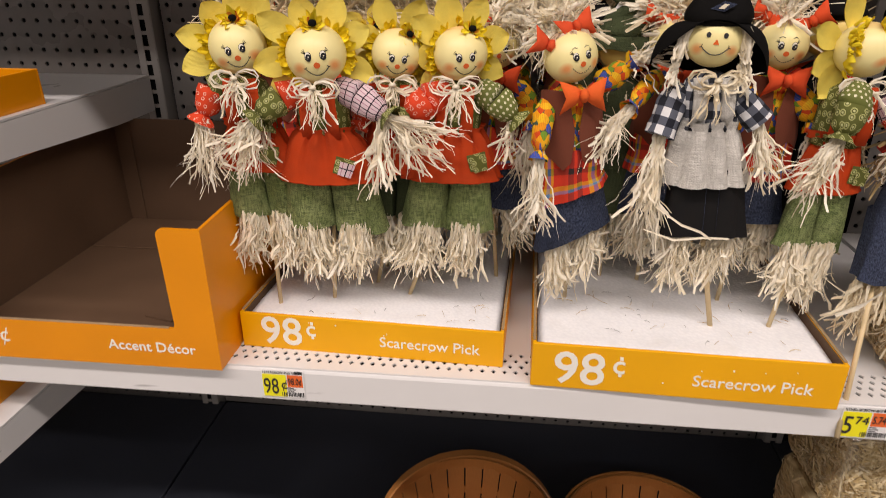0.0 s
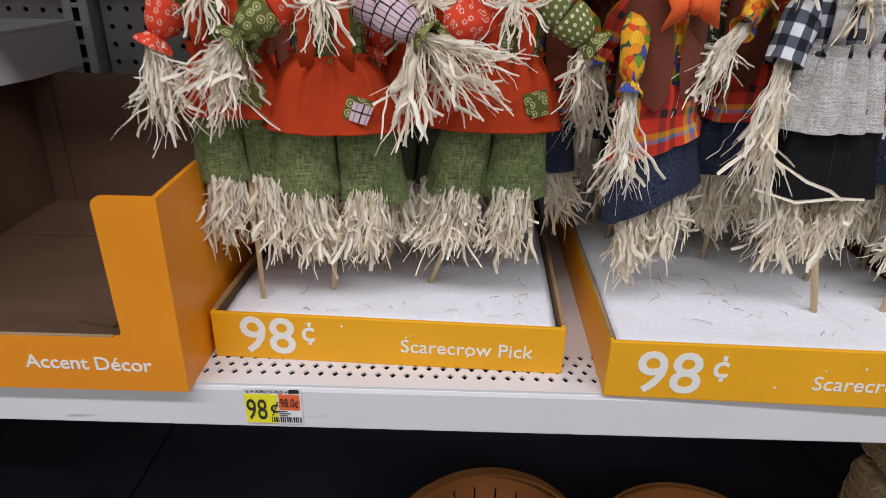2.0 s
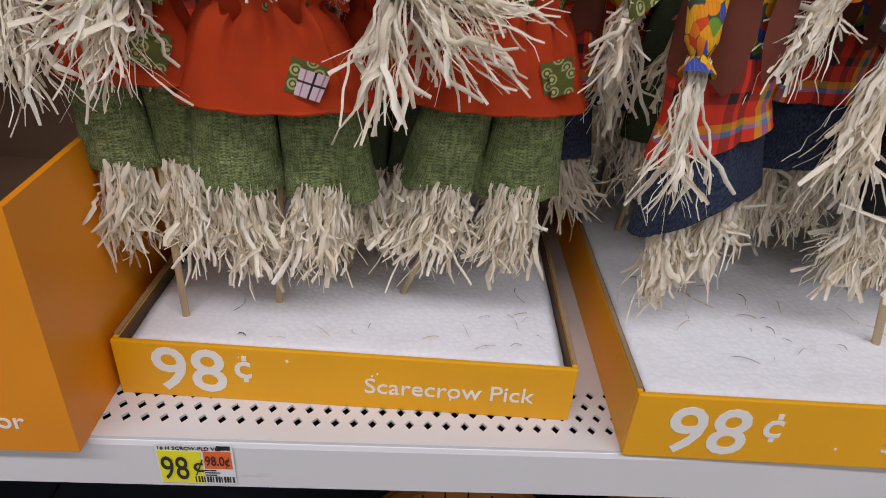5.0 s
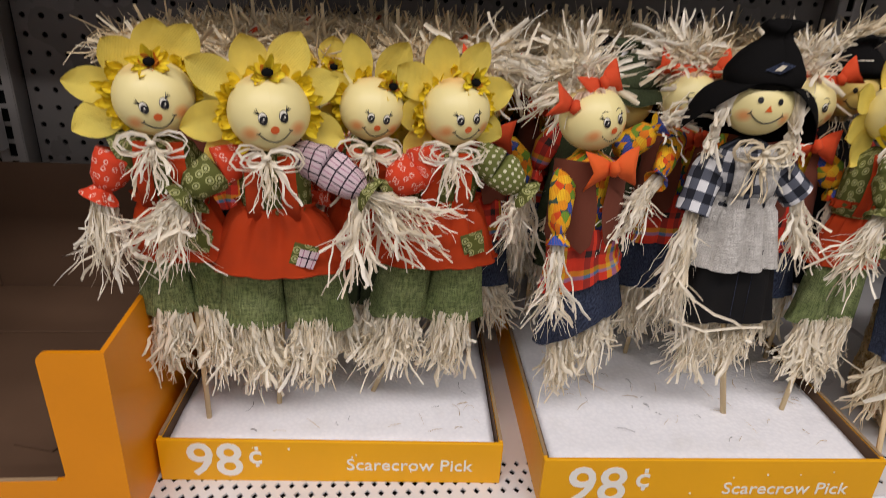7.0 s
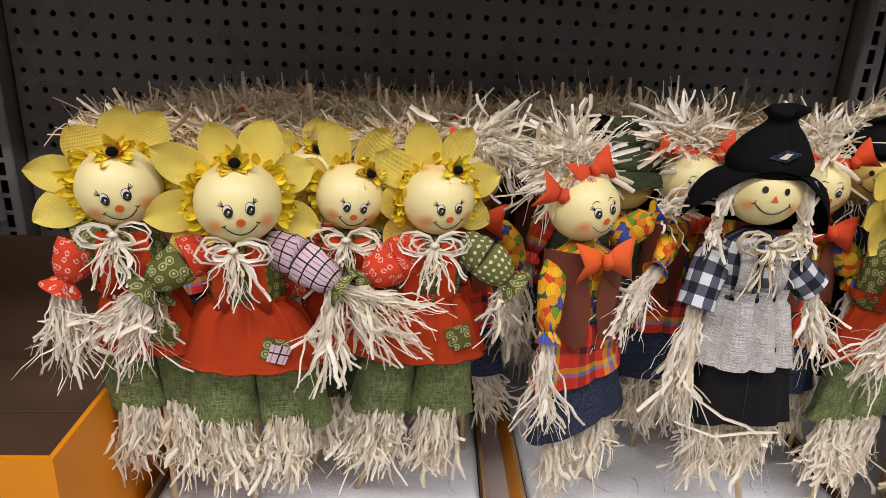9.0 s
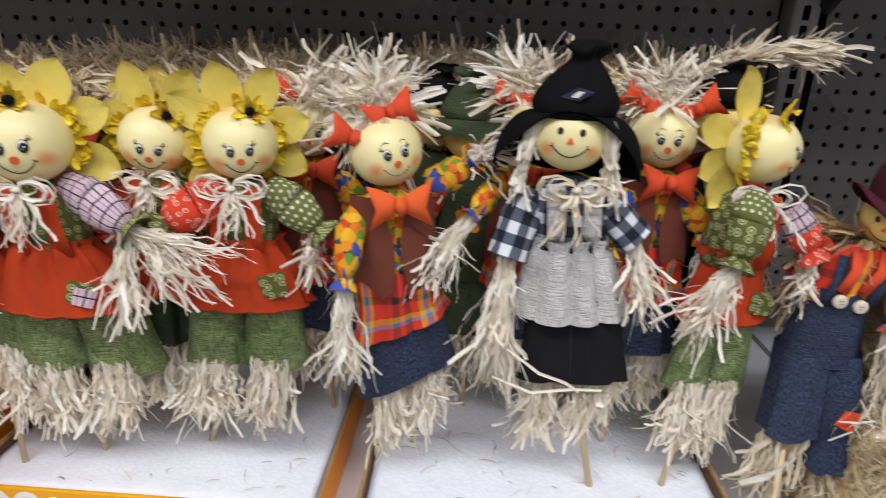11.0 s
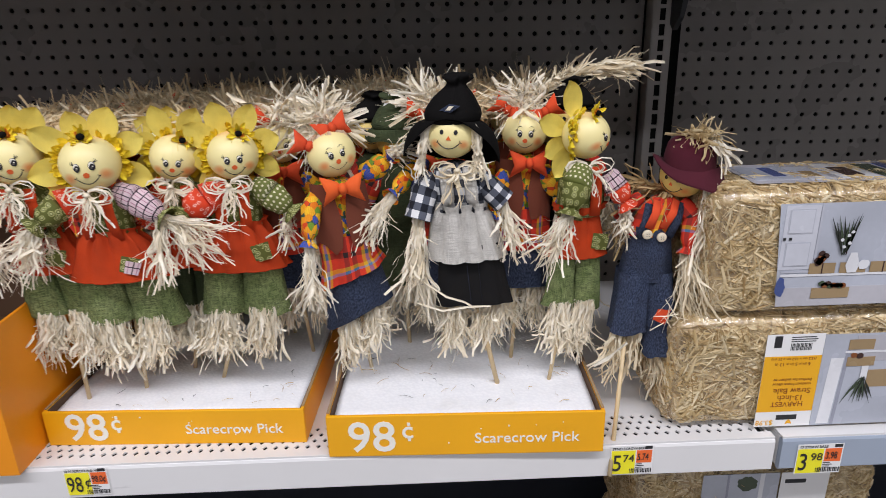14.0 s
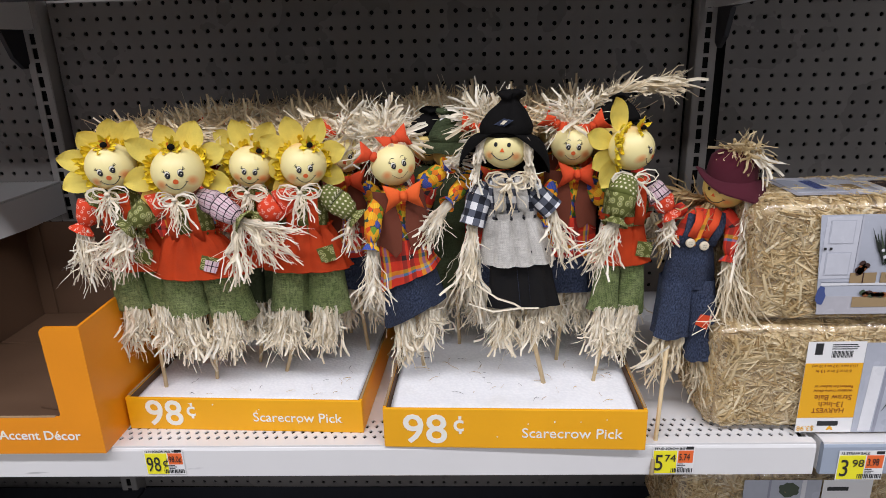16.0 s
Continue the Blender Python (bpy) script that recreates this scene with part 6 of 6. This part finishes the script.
def plate(B, x0, z0, x1, z1, y, mat, shear=0.0, k=0):
    yy = y - 0.0004 * k
    vs = [(x0 + shear * 0, yy, z0), (x1, yy, z0), (x1 + shear, yy, z1), (x0 + shear, yy, z1)]
    vs += [(a, yy + 0.0003, c) for a, b, c in vs]
    B.add(vs, [(0, 1, 2, 3), (7, 6, 5, 4), (0, 4, 5, 1), (1, 5, 6, 2), (2, 6, 7, 3), (3, 7, 4, 0)], mat, None, False)


def straw_bale(lo, hi, seed, label, strands=1500):
    T = thing("straw_bale", (lo[0], lo[1], lo[2]), label, "straw bale", "straw bales")
    B = Build()
    bale_body(B, lo, hi, seed, strands)
    B.make("straw_body", lo, T)
    if strands > 2000:
        bale_film(T, lo, hi, seed)
    return T


def bale_part(T, name, mats, label=""):
    B = Build()
    mats(B)
    return B.make(name, T.location, T, label)


LOW = straw_bale((1.004, 0.024, 0.6005), (1.372, 0.165, 0.7470), 5, "film-wrapped straw bale with an upside-down yellow label", 5000)
TOP = straw_bale((1.036, 0.026, 0.7475), (1.376, 0.165, 0.8980), 6, "film-wrapped straw bale with a porch photo on its wrap", 5500)
for k in range(3):
    UND = straw_bale((0.985, 0.06, 0.1205 + 0.1305 * k), (1.318, 0.20, 0.25 + 0.1305 * k), 15 + k, "film-wrapped straw bale stacked under the shelf", 3500 if k == 2 else 600)

# the lower bale's label, upside down
YB = 0.0176
bale_part(LOW, "label_sheet", lambda B: plate(B, 1.1085, 0.604, 1.1765, 0.7285, YB, "paper", 0.0, 0), "white label sheet")
bale_part(LOW, "label_band", lambda B: plate(B, 1.1087, 0.625, 1.1763, 0.700, YB, "gold", 0.0, 1), "yellow label band")
bale_part(LOW, "wrap_photo", lambda B: plate(B, 1.1768, 0.604, 1.345, 0.7265, YB, "photo_wall", 0.0, 0), "printed photo on the wrap")
bale_part(LOW, "photo_door", lambda B: plate(B, 1.184, 0.606, 1.199, 0.695, YB, "photo_white", 0.004, 1))
bale_part(LOW, "photo_frame", lambda B: plate(B, 1.201, 0.604, 1.205, 0.705, YB, "photo_line", 0.004, 1))
bale_part(LOW, "photo_floor", lambda B: plate(B, 1.215, 0.690, 1.345, 0.724, YB, "photo_floor", 0, 1))
bale_part(LOW, "photo_bale", lambda B: plate(B, 1.235, 0.655, 1.275, 0.678, YB, "photo_straw", 0, 1))
bale_part(LOW, "recycle_mark", lambda B: plate(B, 1.1175, 0.7115, 1.1265, 0.7265, YB, "ink", 0, 1), "black square mark")
for k in range(16):
    bale_part(LOW, "barcode_line", lambda B: plate(B, 1.1375 + 0.0016 * k, 0.7075, 1.1375 + 0.0016 * k + (0.0009 if k % 3 else 0.0005), 0.7165, YB, "ink", 0, 1))
for k in range(3):
    bale_part(LOW, "small_print", lambda B: plate(B, 1.137, 0.7185 + 0.0028 * k, 1.166 + 0.002 * (k % 2), 0.7195 + 0.0028 * k, YB, "ink", 0, 1))
bale_part(LOW, "brand_mark", lambda B: plate(B, 1.1340, 0.6135, 1.1590, 0.6200, YB, "ink", 0, 1), "dark brand mark")
bale_part(LOW, "leaf_mark", lambda B: slab(B, [(1.146, 0.607), (1.150, 0.6085), (1.154, 0.607), (1.1525, 0.611), (1.150, 0.6135), (1.1475, 0.611)], "y", YB - 0.0005, YB - 0.0001, "gold"), "golden leaf mark")
for s, size, x, z in (("HARVEST", 0.0095, 1.1635, 0.6385), ("13-Inch", 0.0105, 1.1625, 0.6475), ("Straw Bale", 0.0105, 1.1700, 0.6570), ("Perfect for indoor or", 0.0054, 1.1690, 0.6705), ("outdoor home décor", 0.0054, 1.1690, 0.6645),
                      ("6 in x 5 in x 13 in", 0.0060, 1.1640, 0.6915), ("(15.2 cm x 12.7 cm x 33 cm)", 0.0046, 1.1700, 0.6980)):
    lettering(s, size, facing(x, YB - 0.0008, z, 0, 180), "brown_ink", LOW, deep=0.0001)
lettering("$3.98", 0.0095, facing(1.1310, YB - 0.0006, 0.6130, 0, 180), "gold", LOW, deep=0.0001)

# the upper bale's photo wrap
YT = 0.0196


WRAP = {}


def photo(T, y, parts):
    """Printed pieces; all that follow a wrap_photo belong to it."""
    for name, mat, k, out in parts:
        B = Build()
        slab(B, out, "y", y - 0.0004 * k, y - 0.0004 * k + 0.0003, mat)
        ob = B.make(name, T.location, WRAP.get(T.name, T))
        if name == "wrap_photo":
            WRAP[T.name] = ob
            bpy.context.view_layer.update()


def rect(x0, z0, x1, z1, s=0.0):
    return [(x0, z0), (x1, z0), (x1 + s, z1), (x0 + s, z1)]


def blob(cx, cz, rx, rz, n=14, seed=0):
    q = random.Random(seed)
    return [(cx + rx * math.cos(6.283 * k / n) * q.uniform(0.8, 1.1), cz + rz * math.sin(6.283 * k / n) * q.uniform(0.8, 1.1)) for k in range(n)]


photo(TOP, YT, [("wrap_photo", "photo_wall", 0, [(1.112, 0.763), (1.352, 0.763), (1.352, 0.884), (1.101, 0.884)]), ("photo_floor", "photo_floor", 1, rect(1.1115, 0.7635, 1.352, 0.786)),
                ("photo_door", "photo_door", 1, rect(1.108, 0.808, 1.146, 0.882)), ("photo_panel", "photo_pale", 2, rect(1.1125, 0.812, 1.1405, 0.840)), ("photo_panel", "photo_door", 3, rect(1.1138, 0.8132, 1.1392, 0.8388)),
                ("photo_panel", "photo_pale", 2, rect(1.1125, 0.850, 1.1405, 0.878)), ("photo_panel", "photo_door", 3, rect(1.1138, 0.8512, 1.1392, 0.8768)), ("photo_jamb", "photo_pale", 2, rect(1.1465, 0.806, 1.149, 0.883)),
                ("photo_handle", "ink", 4, rect(1.1085, 0.8430, 1.1115, 0.8460)), ("photo_handle", "ink", 4, rect(1.1150, 0.8430, 1.1180, 0.8460)), ("photo_sill", "photo_pale", 2, rect(1.112, 0.8040, 1.150, 0.8060)),
                ("photo_bag", "photo_blue", 2, blob(1.1135, 0.787, 0.0055, 0.013, seed=2)), ("photo_shelf", "photo_white", 2, rect(1.112, 0.7995, 1.352, 0.8025)),
                ("photo_wreath", "photo_white", 2, blob(1.262, 0.850, 0.022, 0.026, 20, 12)), ("photo_window", "photo_door", 1, rect(1.235, 0.808, 1.300, 0.880))])
for k in range(3):
    photo(TOP, YT, [("photo_bale", "photo_straw", 3, rect(1.143 + 0.0345 * k, 0.8025, 1.1725 + 0.0345 * k, 0.8150))])
    photo(TOP, YT, [("photo_twine", "photo_dark", 4, rect(1.1570 + 0.0345 * k, 0.8025, 1.1582 + 0.0345 * k, 0.8150))])
q = random.Random(19)
for k in range(9):
    photo(TOP, YT, [("photo_flower", ("photo_dark", "photo_rust")[k % 2], 5, blob(1.1565 + q.uniform(-0.008, 0.008), 0.8205 + q.uniform(-0.006, 0.006), 0.0040, 0.0036, 9, 30 + k))])
photo(TOP, YT, [("photo_vase", "photo_white", 5, [(1.186, 0.8030), (1.196, 0.8030), (1.1985, 0.812), (1.194, 0.8265), (1.187, 0.8265), (1.183, 0.812)]), ("photo_urn", "photo_white", 6, blob(1.203, 0.8120, 0.0068, 0.0062, 14, 5))])
for k in range(26):
    a, L = q.gauss(0.0, 0.20), q.uniform(0.020, 0.050)
    x, z, w = 1.180 + q.uniform(-0.004, 0.003), 0.824, q.uniform(0.0008, 0.0016)
    tip = (x + L * math.sin(a), z + L * math.cos(a))
    mid = ((x + tip[0]) / 2, (z + tip[1]) / 2)
    photo(TOP, YT, [("photo_leaf", ("photo_green", "photo_black")[k % 2], 4 + k % 3, [(x, z), (mid[0] + w, mid[1] - w * a), tip, (mid[0] - w, mid[1] + w * a)])])
photo(TOP, YT, [("photo_rose", "photo_white", 7, blob(1.177 + dx * 0.8, 0.834 + dz, 0.0022, 0.0021, 9, 40 + i)) for i, (dx, dz) in enumerate(((0, 0), (0.007, 0.004), (-0.004, 0.008), (0.004, 0.013), (0.009, 0.017)))])
photo(TOP, YT, [("photo_bale", "photo_straw", 3, rect(1.150, 0.7725, 1.193, 0.7850))])
for k in range(8):
    photo(TOP, YT, [("photo_plant", ("photo_green", "photo_rust", "photo_dark")[k % 3], 5, blob(1.160 + 0.0035 * k, 0.7870 + q.uniform(-0.001, 0.004), 0.0042, 0.0034, 9, 50 + k))])
# the lower bale's photo, printed the other way up
photo(LOW, YB, [("photo_bale", "photo_straw", 2, rect(1.206, 0.706, 1.236, 0.719)), ("photo_shelf", "photo_white", 2, rect(1.203, 0.7015, 1.345, 0.7040)), ("photo_flower", "photo_rust", 3, blob(1.214, 0.6985, 0.0045, 0.0035, 10, 60)),
                ("photo_flower", "photo_dark", 3, blob(1.221, 0.6975, 0.0045, 0.0040, 10, 61)), ("photo_bale", "photo_straw", 2, rect(1.207, 0.684, 1.240, 0.696)), ("photo_vase", "photo_white", 3, rect(1.226, 0.668, 1.234, 0.684))])
for k in range(18):
    a, L = q.gauss(0.0, 0.28), q.uniform(0.018, 0.042)
    x, z, w = 1.230 + q.uniform(-0.003, 0.003), 0.670, q.uniform(0.0008, 0.0018)
    tip = (x + L * math.sin(a), z - L * math.cos(a))
    mid = ((x + tip[0]) / 2, (z + tip[1]) / 2)
    photo(LOW, YB, [("photo_leaf", ("photo_green", "photo_black")[k % 2], 3 + k % 3, [(x, z), (mid[0] - w, mid[1]), tip, (mid[0] + w, mid[1])])])
# photo on the top of the wrap: the same porch, cut by the fold
for x0, x1, y0, y1, mat, k in ((1.085, 1.352, 0.048, 0.140, "photo_floor", 0), (1.092, 1.150, 0.060, 0.128, "photo_wall", 1), (1.120, 1.134, 0.075, 0.118, "photo_blue", 2), (1.152, 1.180, 0.055, 0.120, "photo_door", 1), (1.158, 1.172, 0.070, 0.095, "photo_straw", 2),
                               (1.19, 1.235, 0.06, 0.130, "photo_white", 1), (1.200, 1.222, 0.070, 0.110, "photo_dark", 2), (1.240, 1.262, 0.058, 0.125, "photo_green", 1), (1.268, 1.345, 0.058, 0.13, "photo_blue", 1)):
    bale_part(TOP, "top_photo", lambda B: box(B, (x0, y0, 0.9000 + 0.0006 * k), (x1, y1, 0.9006 + 0.0006 * k), mat))
photo(UND, 0.056, [("wrap_photo", "photo_wall", 0, rect(1.075, 0.388, 1.178, 0.503)), ("photo_jamb", "photo_line", 1, rect(1.108, 0.388, 1.111, 0.503)), ("photo_bouquet", "photo_green", 1, blob(1.135, 0.487, 0.014, 0.012, 20, 11)), ("photo_frame", "photo_white", 1, rect(1.152, 0.388, 1.158, 0.503)), ("label_sheet", "paper", 1, rect(1.180, 0.388, 1.245, 0.503)), ("brand_mark", "ink", 2, rect(1.186, 0.486, 1.214, 0.492))])


# ---- bushel baskets on the base deck ----
def basket(x, y, z, r_top, high, label, rz, handle=True):
    T = thing("wooden_basket", (x, y, z), label, "basket", "wooden baskets")
    n = 26
    r_bot = r_top * 0.80
    for k in range(n):
        a0, a1 = 2 * math.pi * (k + 0.04) / n, 2 * math.pi * (k + 0.96) / n
        vs = []
        for rr, zz in ((r_bot, 0.0), (r_top, high)):
            for a in (a0, a1):
                for off in (0, -0.0025):
                    vs.append((x + (rr + off) * math.cos(a), y + (rr + off) * math.sin(a), z + zz))
        B = Build()
        B.add(vs, [(0, 2, 6, 4), (1, 5, 7, 3), (0, 4, 5, 1), (2, 3, 7, 6), (4, 6, 7, 5), (0, 1, 3, 2)], "wood", None, False)
        B.make("stave", (x, y, z), T)
    for zz, rr, tall in ((high - 0.016, r_top, 0.020), (high * 0.45, r_bot + (r_top - r_bot) * 0.45, 0.014)):
        for out in ((0.0, 0.004), (-0.0065, -0.0027)) if zz > high * 0.6 else ((0.0, 0.003),):
            B = Build()
            m = 48
            prof = [(out[0], 0), (out[1], 0), (out[1], tall), (out[0], tall)]
            vs, fs = [], []
            for i in range(m):
                a = 2 * math.pi * i / m
                for o, h in prof:
                    vs.append((x + (rr + o + 0.0005) * math.cos(a), y + (rr + o + 0.0005) * math.sin(a), z + zz + h))
            for i in range(m):
                for j in range(4):
                    p, q = i * 4 + j, i * 4 + (j + 1) % 4
                    fs.append((p, ((i + 1) % m) * 4 + j, ((i + 1) % m) * 4 + (j + 1) % 4, q))
            B.add(vs, fs, "wood", None, False)
            B.make("hoop", (x, y, z), T)
    B = Build()
    slab(B, [(x + (r_bot - 0.003) * math.cos(6.283 * k / 32), y + (r_bot - 0.003) * math.sin(6.283 * k / 32)) for k in range(32)], "z", z, z + 0.004, "wood")
    B.make("bottom_board", (x, y, z), T)
    if handle:
        B = Build()
        vs, fs, m = [], [], 24
        ca, sa = math.cos(radians(rz)), math.sin(radians(rz))
        for i in range(m + 1):
            a = math.pi * i / m
            px, pz = (r_top + 0.005) * math.cos(a), high - 0.02 + 0.075 * math.sin(a)
            back = 0.085 * math.sin(a)
            nx, nz = math.cos(a), math.sin(a)
            for d, w in ((0, -0.007), (0.003, -0.007), (0.003, 0.007), (0, 0.007)):
                lx, ly = px + nx * d, back + w
                vs.append((x + lx * ca - ly * sa, y + lx * sa + ly * ca, z + pz + nz * d))
        for i in range(m):
            for j in range(4):
                fs.append((i * 4 + j, (i + 1) * 4 + j, (i + 1) * 4 + (j + 1) % 4, i * 4 + (j + 1) % 4))
        fs += [(3, 2, 1, 0), (m * 4, m * 4 + 1, m * 4 + 2, m * 4 + 3)]
        B.add(vs, fs, "wood", None, False)
        B.make("bent_handle", (x, y, z), T)


basket(0.526, 0.140, 0.12, 0.136, 0.118, "round wooden bushel basket with bent handle on the dark deck", 12)
basket(0.795, 0.140, 0.12, 0.128, 0.115, "round wooden bushel basket standing on the dark deck", 5, False)

# a paper tag hanging from a doll in the second row
T = thing("hang_tag", (0.676, 0.172, 0.982), "small white paper tag hanging among the dolls", "tag")
B = Build()
box(B, (-0.004, -0.0003, -0.013), (0.004, 0.0003, 0.013), "paper", 0.0002, Matrix.Translation((0.676, 0.172, 0.982)) @ Matrix.Rotation(radians(28), 4, "Y"))
B.make("paper", (0.676, 0.172, 0.982), T)

# loose straw ends on the foam, and dust on the deck
def litter(name, x0, x1, y0, y1, z, n, seed, label, mat="straw"):
    q = random.Random(seed)
    B = Build()
    for _ in range(n):
        p = V((q.uniform(x0, x1), q.uniform(y0, y1), z))
        a = q.uniform(0, 6.28)
        L = q.uniform(0.004, 0.022)
        c = q.gauss(0, 0.5)
        pts = [p + V((math.cos(a + c * t) * L * t, math.sin(a + c * t) * L * t, 0.0015 * math.sin(t * 3))) for t in (0, 0.35, 0.7, 1.0)]
        ribbon(B, pts, q.uniform(0.0004, 0.0009), mat if q.random() < 0.75 else "black", q)
    tagged(B.make(name, (x0, y0, z)), label, "straw litter", kind="stuff")


litter("straw_litter", 0.27, 0.55, 0.05, 0.13, 0.642, 16, 4, "loose straw ends lying on white foam")
litter("straw_litter", 0.62, 0.90, 0.02, 0.15, 0.648, 42, 5, "loose straw ends lying on white foam")
litter("straw_litter", 0.53, 0.60, 0.20, 0.34, 0.1215, 14, 6, "straw dust on the dark deck")
